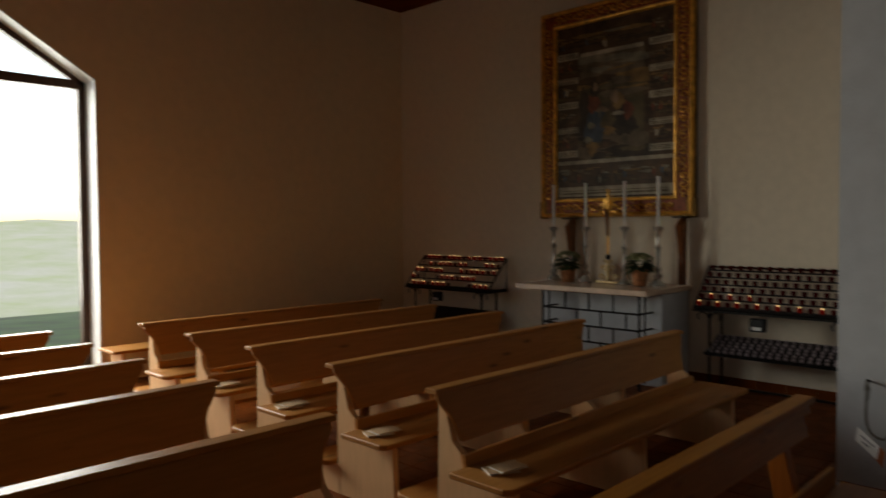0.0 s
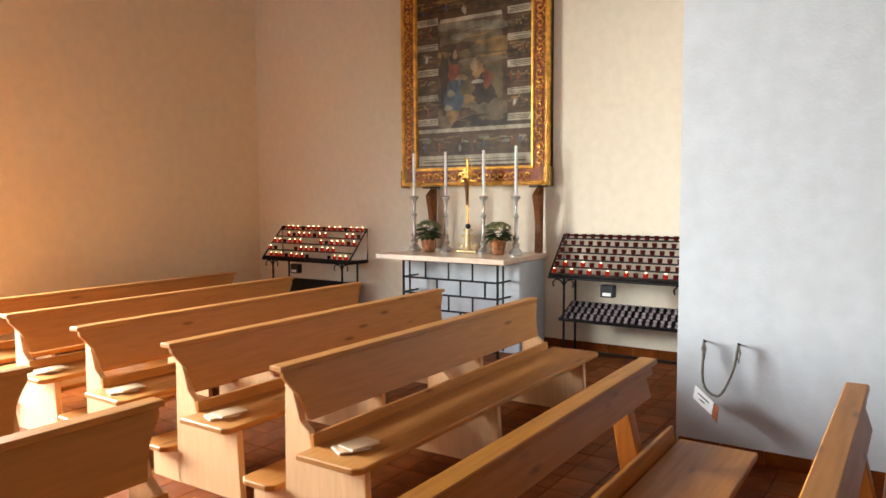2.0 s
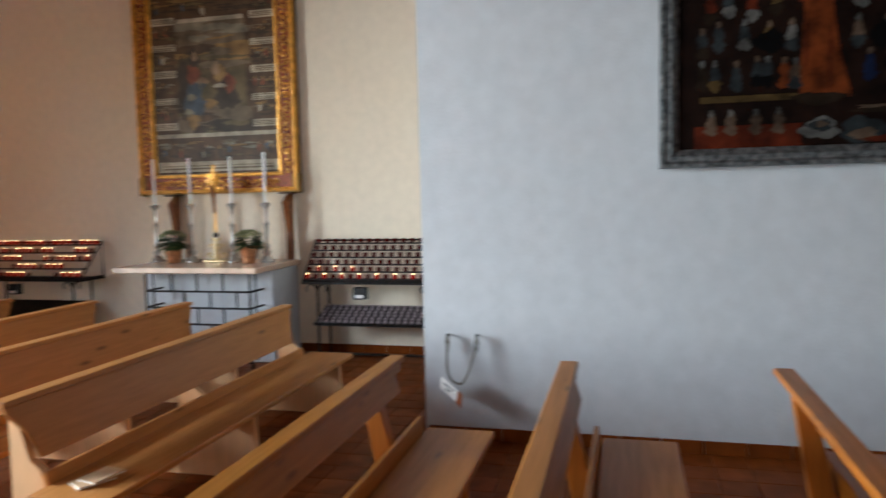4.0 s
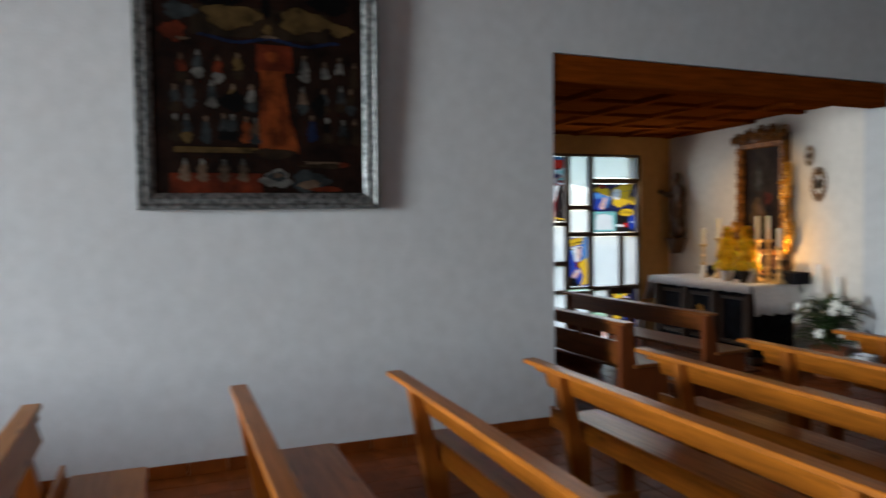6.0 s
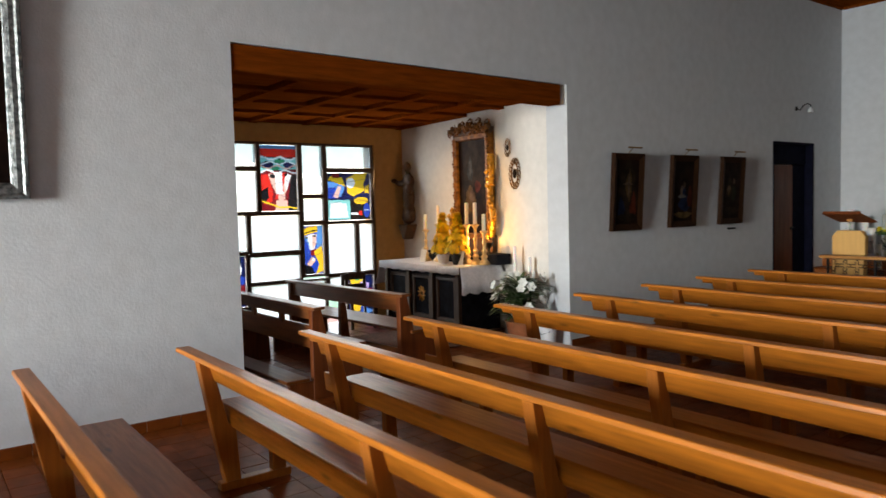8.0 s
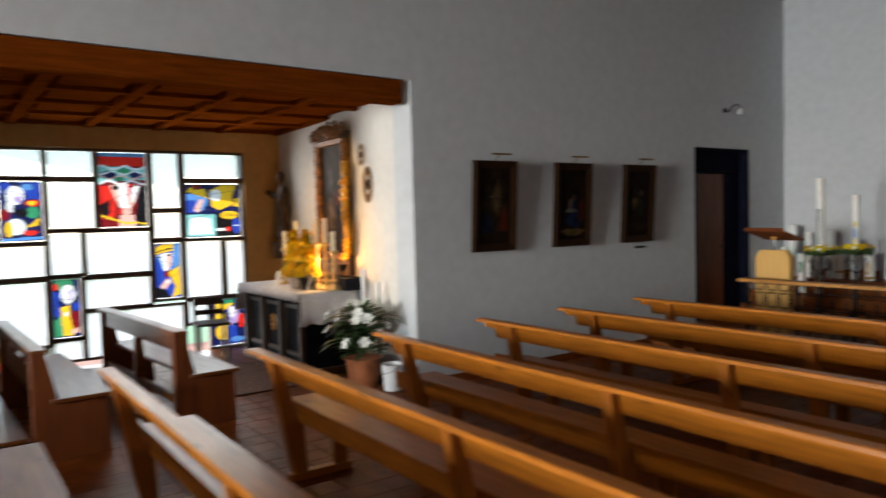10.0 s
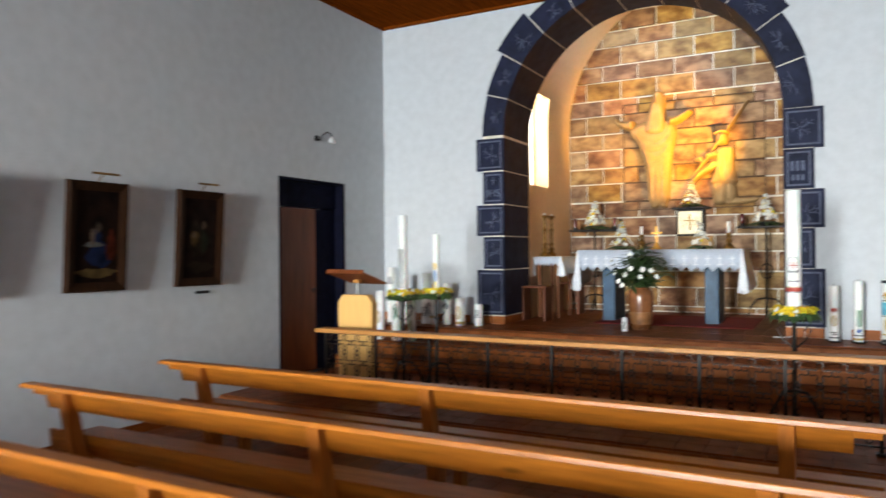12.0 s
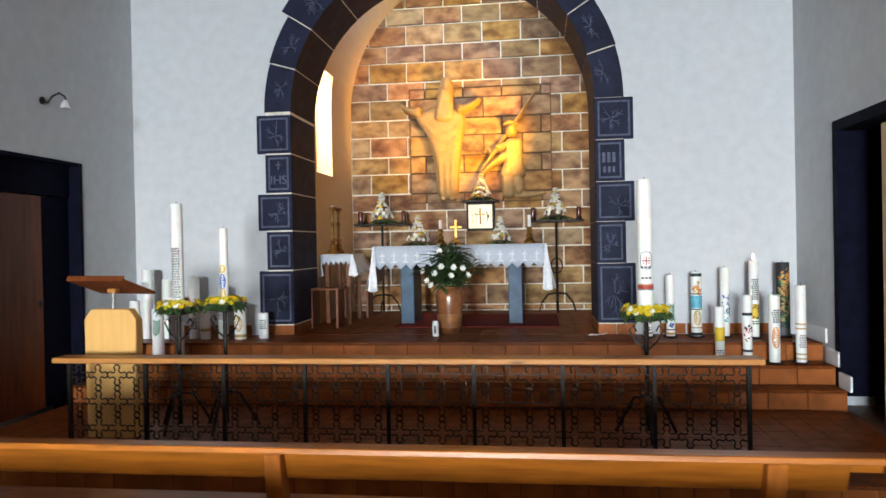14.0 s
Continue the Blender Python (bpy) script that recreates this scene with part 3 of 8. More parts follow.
# white-painted reveal inside the opening
for pts in ([(wx0 + 0.001, 0.152), (wx0 + 0.014, 0.152), (wx0 + 0.014, wsh - 0.008), (wx0 + 0.001, wsh)], [(wx1 - 0.014, 0.152), (wx1 - 0.001, 0.152), (wx1 - 0.001, wsh), (wx1 - 0.014, wsh - 0.008)],
            [(wx0 + 0.001, wsh), (wx0 + 0.014, wsh - 0.008), (mid, wpk - 0.016), (mid, wpk - 0.001)], [(mid, wpk - 0.016), (wx1 - 0.014, wsh - 0.008), (wx1 - 0.001, wsh), (mid, wpk - 0.001)]):
    part("reveal", prism(B(), pts, "y", y1, SOUTH + 0.003), WHITEPAINT, win, "white painted reveal")

# outdoors
bm = B()
nx, ny = 40, 40
grid = {}
for i in range(nx + 1):
    for j in range(ny + 1):
        u, v = i / nx, j / ny
        x = -260 + 520 * u
        y = -7.0 - 400 * v ** 1.6
        d = -7.0 - y
        z = -0.35 - 0.042 * min(d, 19) - 0.55 * max(0, min(d, 80) - 19) + 0.4 * noise.noise(Vector((x * 0.02, y * 0.02, 0))) * min(1, d / 20)
        z += (2 * noise.noise(Vector((x * 0.012, y * 0.012, 5))) * min(1, d / 80))
        grid[i, j] = bm.verts.new((x, y, z))
for i in range(nx):
    for j in range(ny):
        bm.faces.new((grid[i, j], grid[i, j + 1], grid[i + 1, j + 1], grid[i + 1, j]))
bmesh.ops.recalc_face_normals(bm, faces=bm.faces[:])
tagged(part("hillside", bm, GRASS, smooth=True), "green alpine meadow falling away below the window", "hillside", kind="structure")
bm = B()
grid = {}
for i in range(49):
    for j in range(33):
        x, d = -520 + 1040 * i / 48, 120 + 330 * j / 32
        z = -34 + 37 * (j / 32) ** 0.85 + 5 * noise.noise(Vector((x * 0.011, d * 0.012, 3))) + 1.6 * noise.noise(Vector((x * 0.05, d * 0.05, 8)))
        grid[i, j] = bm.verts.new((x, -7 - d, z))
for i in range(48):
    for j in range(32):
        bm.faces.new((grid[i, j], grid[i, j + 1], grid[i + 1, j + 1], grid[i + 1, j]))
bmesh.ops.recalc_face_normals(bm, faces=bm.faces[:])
tagged(part("backdrop", bm, MIST_TINTED, smooth=True), "pale green mountain slope, bright mist put into its glowing colour", "hillside", kind="structure")
tagged(part("ground", box(B(), -900, 900, -900, 900, -40, -38.5), GRASS), "far green ground under the hills", "ground", kind="structure")

# ---- pews ----
def long_pew(wood, label):
    """Front pew: slim back rail on posts, plank seat with a low upstand, 4.59 m long."""
    L = 4.59
    e = thing("pew", label, "pew", group="pews of the nave")
    bm = prism(B(), [(0.0, 0.776), (0.092, 0.776), (0.088, 0.802), (0.004, 0.802)], "x", 0, L, 0.004)
    part("top_rail", bm, wood, e)
    bm = B()
    f = [(0.05, 0.776), (0.078, 0.776), (0.115, 0.655), (0.087, 0.655)]
    prism(bm, f, "x", 0.16, L - 0.16, 0.004)
    g = [(0.052, 0.776), (0.076, 0.776), (0.085, 0.735), (0.062, 0.735)]
    prism(bm, g, "x", 0.05, 0.16)
    prism(bm, g, "x", L - 0.16, L - 0.05)
    part("backrest", bm, wood, e)
    part("seat", box(B(), 0.0, L, 0.20, 0.55, 0.395, 0.43, 0.006), wood, e)
    part("seat_upstand", prism(B(), [(0.175, 0.37), (0.198, 0.37), (0.186, 0.50), (0.163, 0.50)], "x", 0.04, L - 0.04, 0.004), wood, e)
    post = leg = foot = None
    for x in (0.40, 2.25, 4.16):
        if post is None:
            post = part("post", prism(B(), [(0.13, 0.05), (0.22, 0.05), (0.2, 0.39), (0.16, 0.39), (0.072, 0.775), (0.0, 0.775), (0.06, 0.42)], "x", -0.035, 0.035, 0.004), WOODZ, e, at=pose(x, 0, 0))
            leg = part("front_leg", prism(B(), [(0.42, 0.05), (0.51, 0.05), (0.49, 0.394), (0.42, 0.394)], "x", -0.03, 0.03, 0.004), WOODZ, e, at=pose(x, 0, 0))
            foot = part("foot", box(B(), -0.034, 0.034, 0.10, 0.54, 0.0, 0.05, 0.005), WOODZ, e, at=pose(x, 0, 0))
        else:
            for o in (post, leg, foot):
                again(o, e, pose(x, 0, 0))
    return e


FRONT_Y = [0.11, 0.99, 1.95, 2.81, 3.68, 4.5, 5.36, 6.26, 7.22, 8.19, 9.11, 10.13]
golden = long_pew(TINTED_WOODX, "long knotty wooden pew, lighting tint put into its golden colour, slim back rail on posts")
golden.matrix_basis = pose(1.06, FRONT_Y[0], 0)
copy_thing(golden, pose(1.06, FRONT_Y[1], 0))
first = long_pew(WOODX, "long honey-brown wooden pew with a slim back rail on posts")
first.matrix_basis = pose(1.06, FRONT_Y[2], 0)
for y in FRONT_Y[3:]:
    copy_thing(first, pose(1.06, y, 0))


def short_pew(L, ends):
    """Rear pew: broad leaning back plank, solid shaped end panels, kneeling board behind."""
    e = thing("pew", "pale wooden pew with a broad back plank and solid shaped ends", "pew", group="pews at the back")
    part("top_rail", prism(B(), [(-0.005, 0.776), (0.085, 0.776), (0.08, 0.802), (0.0, 0.802)], "x", -0.02, L + 0.02, 0.004), BEECH, e)
    bm = prism(B(), [(0.0, 0.776), (0.0, 0.745), (0.02, 0.72), (0.065, 0.66), (0.095, 0.58), (0.105, 0.53), (L - 0.105, 0.53), (L - 0.095, 0.58), (L - 0.065, 0.66), (L - 0.02, 0.72), (L, 0.745), (L, 0.776)], "y", 0.04, 0.068, 0.004)
    for v in bm.verts:
        v.co.y += (0.776 - v.co.z) * 0.313
    part("backrest", bm, BEECH, e)
    s = B()
    pts = [(-0.05, 0.20), (-0.05, 0.535), (-0.02, 0.57), (L + 0.03, 0.57), (L + 0.06, 0.535), (L + 0.06, 0.20)]
    prism(s, pts, "z", 0.40, 0.43, 0.006)
    part("seat", s, BEECH, e)
    part("seat_upstand", prism(B(), [(0.19, 0.38), (0.21, 0.38), (0.198, 0.485), (0.178, 0.485)], "x", 0.06, L - 0.06, 0.003), BEECH, e)
    pan = None
    for x in ends:
        if pan is None:
            pan = part("end_panel", prism(B(), [(0.0, 0), (0.52, 0), (0.50, 0.399), (0.185, 0.399), (0.165, 0.49), (0.112, 0.53), (0.036, 0.774), (0.0, 0.774), (0.012, 0.68), (0.008, 0.50)], "x", -0.02, 0.02, 0.003), LIT_BEECHZ, e, at=pose(x, 0, 0))
        else:
            again(pan, e, pose(x, 0, 0))
    kn = B()
    prism(kn, [(-0.0 + 0.03, -0.26), (L - 0.03, -0.26), (L, -0.22), (L, -0.07), (L - 0.03, -0.03), (0.03, -0.03), (0.0, -0.07), (0.0, -0.22)], "z", 0.17, 0.20, 0.005)
    k = part("kneeler", kn, BEECH, e, "rounded kneeling board")
    for x in ends:
        part("kneeler_block", box(B(), x - 0.02, x + 0.02, -0.22, 0.03, 0.0, 0.169), LIT_BEECHZ, k)
    return e


REAR_Y = [-1.28, -2.18, -3.08, -3.95, -4.8]
LW = 2.63
firstr = short_pew(LW, (0.085, 1.35, LW - 0.085))
firstr.matrix_basis = pose(-0.48, REAR_Y[0], 0)
for y in REAR_Y[1:]:
    copy_thing(firstr, pose(-0.53, y, 0))
LE = 3.3
firste = short_pew(LE, (0.085, 1.65, LE - 0.085))
firste.matrix_basis = pose(2.8, REAR_Y[0], 0)
for y in (-2.28, -3.18, -4.05, -4.9):
    copy_thing(firste, pose(2.8, y, 0))

e = thing("low_bench", "plain pale wooden bench standing below the gable wall", "bench", pose(0.75, -6.02, 0))
part("seat", box(B(), 0.0, 1.25, 0.0, 0.36, 0.405, 0.435, 0.006), BEECH, e)
for q in (0.12, 1.13):
    part("end_panel", prism(B(), [(0.03, 0.0), (0.33, 0.0), (0.31, 0.404), (0.05, 0.404)], "x", q - 0.02, q + 0.02, 0.004), LIT_BEECHZ, e)

# ---- pictures ----
SPOTS = []


def patches(w, h, spots):
    """Paint shapes for the next canvas, u and v from 0 to 1: (u, v, ru, rv, slot), a slot below 0 for a rectangle."""
    SPOTS.extend(spots)


def canvas(w, h, y, cell, cols, parent, label=""):
    """Painted canvas: one sheet of small cells that take their paint from the shapes laid on it, over a stretcher."""
    nu, nv = int(w / cell), int(h / cell)
    u, v = np.meshgrid((np.arange(nu) + 0.5) / nu, (np.arange(nv) + 0.5) / nv, indexing="ij")
    slot = np.zeros((nu, nv), int)
    for cu, cv, ru, rv, c in SPOTS:
        p, q = (u - cu) / ru, (v - cv) / rv
        if c < 0:
            hit = (abs(p) < 1) & (abs(q) < 1)
        else:
            ph = random.random() * 6.28
            hit = p * p + q * q < (1 + 0.14 * np.sin(3 * np.arctan2(q, p) + ph) + 0.08 * np.sin(7 * np.arctan2(q, p) + ph)) ** 2
        slot[hit] = abs(c) - 1
    SPOTS.clear()
    verts, faces = [], []
    for i in range(nu + 1):
        for j in range(nv + 1):
            du = 0 if i in (0, nu) else random.uniform(-0.3, 0.3)
            dv = 0 if j in (0, nv) else random.uniform(-0.3, 0.3)
            verts.append(((i + du) / nu * w, y, (j + dv) / nv * h))
    for i in range(nu):
        for j in range(nv):
            k = i * (nv + 1) + j
            faces.append((k, k + nv + 1, k + nv + 2, k + 1))
    me = bpy.data.meshes.new("canvas")
    me.from_pydata(verts, [], faces)
    for m in cols:
        me.materials.append(m)
    me.polygons.foreach_set("material_index", slot.ravel().astype(np.int32))
    me.update()
    ob = new("canvas", me)
    ob.parent = parent
    if label:
        ob["label"] = label
    part("stretcher", box(B(), 0.004, w - 0.004, y + 0.0015, y + 0.02, 0.004, h - 0.004), DARKWOOD, parent)
    return ob


def moulding(bm, w, h, profile, mi=0):
    """Mitred frame round a w by h opening: profile of (outward, proud)."""
    loops = []
    for o, p in profile:
        loops.append([bm.verts.new(q) for q in ((-o, -p, -o), (w + o, -p, -o), (w + o, -p, h + o), (-o, -p, h + o))])
    for a, b in zip(loops, loops[1:]):
        for i in range(4):
            bm.faces.new((a[i], a[(i + 1) % 4], b[(i + 1) % 4], b[i])).material_index = mi


def scrolls(bm, w, h, band, proud, size, step, mi=0):
    """Carved curls along the four sides of a frame."""
    runs = [((-band / 2, 0), (0, 1), h), ((w + band / 2, 0), (0, 1), h), ((0, -band / 2), (1, 0), w), ((0, h + band / 2), (1, 0), w)]
    for (x0, z0), (dx, dz), length in runs:
        k = int(length / step)
        for i in range(k + 1):
            s = (i + 0.5) * length / (k + 1)
            flip = 1 if i % 2 else -1
            cx, cz = x0 + dx * s, z0 + dz * s
            ph = random.random() * 6
            pts = []
            for j in range(9):
                a = ph + flip * j * 0.75
                r = size * (0.25 + 0.75 * j / 8)
                pts.append((cx + r * math.cos(a), -proud, cz + r * math.sin(a)))
            tube(bm, pts, [size * 0.24 * (1.15 - 0.1 * j) for j in range(9)], 5, mi=mi)
            for _ in range(2):
                ball(bm, (cx + random.uniform(-1, 1) * band * 0.36, -proud, cz + random.uniform(-1, 1) * band * 0.36), size * 0.26, 1, mi)


# gilded altar painting in the niche
W, H = 1.48, 1.98
p = thing("altar_painting", "large dark painting with small scenes in a carved gilded frame", "painting", pose(NICHE + 0.06, -3.65, 1.89, 0, 0, 90))
part("backboard", box(B(), -0.2, W + 0.2, 0.0, 0.055, -0.2, H + 0.19), DARKWOOD, p)
cols = [OIL[k] for k in ("umber", "slate", "red", "blue", "flesh", "cream", "ochre", "sky", "green", "dark")]
sp = []


def daub(u0, u1, v0, v1, slots, n, size=0.4):
    """Loose brushwork: n dabs in a field of the painting."""
    for _ in range(n):
        sp.append((random.uniform(u0, u1), random.uniform(v0, v1), (u1 - u0) * size * random.uniform(0.3, 1.0), (v1 - v0) * size * random.uniform(0.15, 0.5), random.choice(slots)))


# the middle field: hills under a dull sky, two plain robe shapes
sp.append((0.49, 0.52, 0.27, 0.30, -9))
sp.append((0.49, 0.73, 0.27, 0.09, -2))
daub(0.25, 0.72, 0.70, 0.80, (8, 2, 7, 8), 14)
daub(0.24, 0.74, 0.58, 0.68, (9, 1, 2, 7), 20, 0.5)
daub(0.24, 0.74, 0.24, 0.40, (10, 9, 2, 1, 10), 26, 0.4)
sp += [(0.26, 0.48, 0.045, 0.16, 10), (0.34, 0.40, 0.075, 0.12, 4), (0.34, 0.545, 0.05, 0.06, 3), (0.35, 0.62, 0.04, 0.05, 10), (0.355, 0.63, 0.02, 0.025, 5), (0.41, 0.5, 0.05, 0.018, 5), (0.33, 0.29, 0.05, 0.04, 7),
       (0.55, 0.50, 0.07, 0.07, 1), (0.56, 0.53, 0.05, 0.045, 7), (0.52, 0.56, 0.03, 0.035, 5), (0.60, 0.42, 0.09, 0.08, 10), (0.63, 0.48, 0.04, 0.05, 3), (0.55, 0.47, 0.05, 0.012, 6), (0.47, 0.38, 0.05, 0.025, 7)]
daub(0.28, 0.42, 0.30, 0.48, (4, 8, 2, 4), 12, 0.25)
# small scenes with caption strips down both sides, along the foot and the head
fields = [(u, v + 0.012, u + 0.19, v + 0.105) for v in (0.28, 0.415, 0.56, 0.70, 0.84) for u in (0.01, 0.80)] + [(0.02 + 0.24 * k, 0.085, 0.24 + 0.24 * k, 0.195) for k in range(4)] + [(0.24, 0.845, 0.76, 0.97)]
for a, b, c, d in fields:
    sp.append(((a + c) / 2, (b + d) / 2, (c - a) / 2, (d - b) / 2, -1))
    daub(a + 0.02, c - 0.02, (b + d) / 2, d - 0.01, (2, 2, 8, 7, 1), 5)
    daub(a + 0.02, c - 0.02, b + 0.01, (b + d) / 2, (10, 1, 9, 10), 6)
    for _ in range(3):
        u, v = random.uniform(a + 0.02, c - 0.02), random.uniform(b + 0.015, d - 0.03)
        sp.append((u, v, 0.012, 0.02, random.choice((10, 10, 3, 4, 6))))
        sp.append((u, v + 0.02, 0.007, 0.008, random.choice((5, 7))))
for v in (0.265, 0.40, 0.545, 0.685, 0.825):
    for u in (0.105, 0.895):
        sp.append((u, v, 0.095, 0.018, -6))
        for k in range(3):
            sp.append((u + random.uniform(-0.01, 0.01), v - 0.010 + 0.010 * k, 0.08, 0.0022, -2))
sp += [(0.49, 0.822, 0.265, 0.010, -6), (0.5, 0.213, 0.48, 0.010, -6), (0.5, 0.045, 0.48, 0.028, -6), (0.5, 0.05, 0.44, 0.003, -2), (0.5, 0.035, 0.44, 0.003, -2)]
patches(W, H, sp)
canvas(W, H, -0.0135, 0.0085, cols, p, "dark oil painting with rows of small scenes")
bm = B()
moulding(bm, W, H, [(-0.015, 0.01), (-0.005, 0.045), (0.02, 0.05), (0.03, 0.035), (0.15, 0.035), (0.16, 0.055), (0.185, 0.06), (0.2, 0.03), (0.2, -0.04)], 0)
for f in bm.faces:
    c = f.calc_center_median()
    if 0.0 < max(-c.x, c.x - W, -c.z, c.z - H) < 0.2 and abs(c.y + 0.035) < 0.001:
        f.material_index = 1
fr = part("frame", bm, [GOLD, REDLACQ], p, "gilded frame with red ground")
bm = B()
scrolls(bm, W, H, 0.19, 0.044, 0.05, 0.085)
tagged(part("carving", bm, GOLD, fr, smooth=True), kind="stuff")
bm = B()
for k in range(90):
    s = k / 90
    for x in (-0.172, W + 0.172):
        ball(bm, (x, -0.064, -0.17 + s * (H + 0.34)), 0.0105, 1)
    if k < 66:
        for z in (-0.172, H + 0.172):
            ball(bm, (-0.17 + k / 66 * (W + 0.34), -0.064, z), 0.0105, 1)
tagged(part("beading", bm, GOLD, fr, smooth=True), kind="stuff")
for q in (-0.225, W + 0.125):
    part("corner_ear", box(B(), q, q + 0.1, -0.045, 0.03, -0.215, -0.01, 0.012), OLDGOLD, fr)

# brackets under the altar painting
for y in (-3.42, -2.08):
    e = thing("carved_bracket", "dark carved wooden bracket standing on the altar", "bracket", pose(-2.3, y, 0.985), group="brackets under the painting")
    part("stem", prism(B(), [(-0.03, 0), (0.04, 0), (0.03, 0.3), (0.06, 0.45), (0.1, 0.6), (0.0, 0.68), (-0.05, 0.68)], "y", -0.035, 0.035, 0.008), BROWNWOOD, e)
    part("cap", box(B(), -0.06, 0.12, -0.06, 0.06, 0.68, 0.70, 0.004), DARKWOOD, e)

# niche altar
a = thing("side_altar", "pale marble altar table on a white block with black iron grille", "altar")
part("tabletop", box(B(), NICHE + 0.01, -1.44, -3.57, -2.02, 0.925, 0.98, 0.008), MARBLE, a, "polished pale marble slab")
part("base_block", box(B(), NICHE + 0.01, -1.82, -3.5, -2.05, 0.0, 0.923, 0.01), PLASTER, a)
g = B()
r = 0.011
x, ya, yb = -1.55, -3.28, -2.15
for z in (0.06, 0.92):
    tube(g, [(x, ya, z), (x, yb, z)], r)
lines = [(0.06, 0.24), (0.24, 0.42), (0.42, 0.58), (0.58, 0.74), (0.74, 0.92)]
for z, _ in lines[1:]:
    tube(g, [(x, ya, z), (x, yb, z)], r)
    for y in (ya, yb):
        tube(g, [(x, y, z), (-1.81, y, z)], r)
for k, (z0, z1) in enumerate(lines):
    n = 4 + (k * 3) % 3
    for i in range(n + 1):
        y = ya + (yb - ya) * (i + (0.5 if k % 2 and 0 < i < n else 0)) / n
        if y <= yb + 0.01:
            tube(g, [(x, y, z0), (x, y, z1)], r)
for y in (ya, yb):
    tube(g, [(x, y, 0.0), (x, y, 0.923)], 0.014)
    tube(g, [(-1.66, y, 0.06), (-1.66, y, 0.92)], r)
part("grille", g, IRON, a, "black iron grille of unequal rectangles")


def candlestick(m, h_stick=0.56, h_candle=0.48, group="candlesticks on the side altar", label="turned silver candlestick with a tall white candle", metal=None, rc=0.016):
    e = thing("candlestick", label, "candlestick", m, group=group)
    s = h_stick / 0.56
    part("stick", lathe(B(), [(0.07, 0), (0.072, 0.015), (0.055, 0.04), (0.03, 0.07), (0.042, 0.10), (0.02, 0.13), (0.035, 0.17), (0.016, 0.2), (0.02, 0.34 * s), (0.03, 0.36 * s), (0.014, 0.39 * s), (0.018, 0.5 * s),
         (0.045, 0.535 * s), (0.048, 0.55 * s), (0.02, 0.56 * s)], 14), metal or SILVER, e, smooth=True)
    c = part("candle", lathe(B(), [(rc, h_stick), (rc * 0.95, h_stick + h_candle - 0.004), (rc * 0.5, h_stick + h_candle)], 10), WAX, e, "white wax candle", smooth=True)
    part("wick", lathe(B(), [(0.002, h_stick + h_candle), (0.0015, h_stick + h_candle + 0.015)], 5), BLACK, c)
    return e


for y, hc in ((-3.46, 0.47), (-3.04, 0.47), (-2.57, 0.47), (-2.19, 0.50)):
    candlestick(pose(-2.0, y, 0.985), 0.60, hc)

c = thing("standing_crucifix", "gilded standing crucifix with a scrolled gold foot", "crucifix", pose(-2.03, -2.78, 0.985))
bm = box(B(), -0.05, 0.05, -0.12, 0.12, 0.0, 0.02, 0.006)
for sy in (-1, 1):
    for cy, cz, r in ((0.075, 0.06, 0.036), (0.052, 0.155, 0.032), (0.03, 0.225, 0.02)):
        tube(bm, [(0.0, sy * (cy + r * (1 - 0.08 * k) * math.cos(0.7 * k)), cz + r * (1 - 0.08 * k) * math.sin(0.7 * k)) for k in range(11)], [0.013 - 0.0008 * k for k in range(11)], 6)
lathe(bm, [(0.05, 0.02), (0.03, 0.05), (0.022, 0.10), (0.036, 0.14), (0.02, 0.19), (0.015, 0.24)], 12)
part("foot", bm, BRASS, c, "pale gilded scrolled foot", smooth=True)
part("orb", ball(B(), (0.0, 0, 0.275), 0.03, 2), BLACK, c, "small dark orb", smooth=True)
bm = box(B(), -0.008, 0.008, -0.010, 0.010, 0.29, 0.98, 0.003)
box(bm, -0.0075, 0.0075, -0.10, 0.10, 0.745, 0.765, 0.003)
for y, z in ((-0.10, 0.755), (0.10, 0.755), (0, 0.98)):
    ball(bm, (0, y, z), 0.02, 1)
part("cross", bm, GOLD, c)
bm = B()
tube(bm, [(0.02, 0, 0.50), (0.025, 0.004, 0.62), (0.03, 0, 0.72), (0.03, -0.02, 0.78)], [0.012, 0.018, 0.022, 0.016], 7)
part("ornament", bm, BROWNWOOD, c, smooth=True)
bm = B()
for k in range(18):
    t = 2 * math.pi * k / 18
    tube(bm, [(0.0, 0.02 * math.cos(t), 0.84 + 0.02 * math.sin(t)), (0, (0.12 if k % 2 else 0.085) * math.cos(t), 0.84 + (0.11 if k % 2 else 0.08) * math.sin(t))], [0.011, 0.003], 5)
part("rays", bm, GOLD, c)

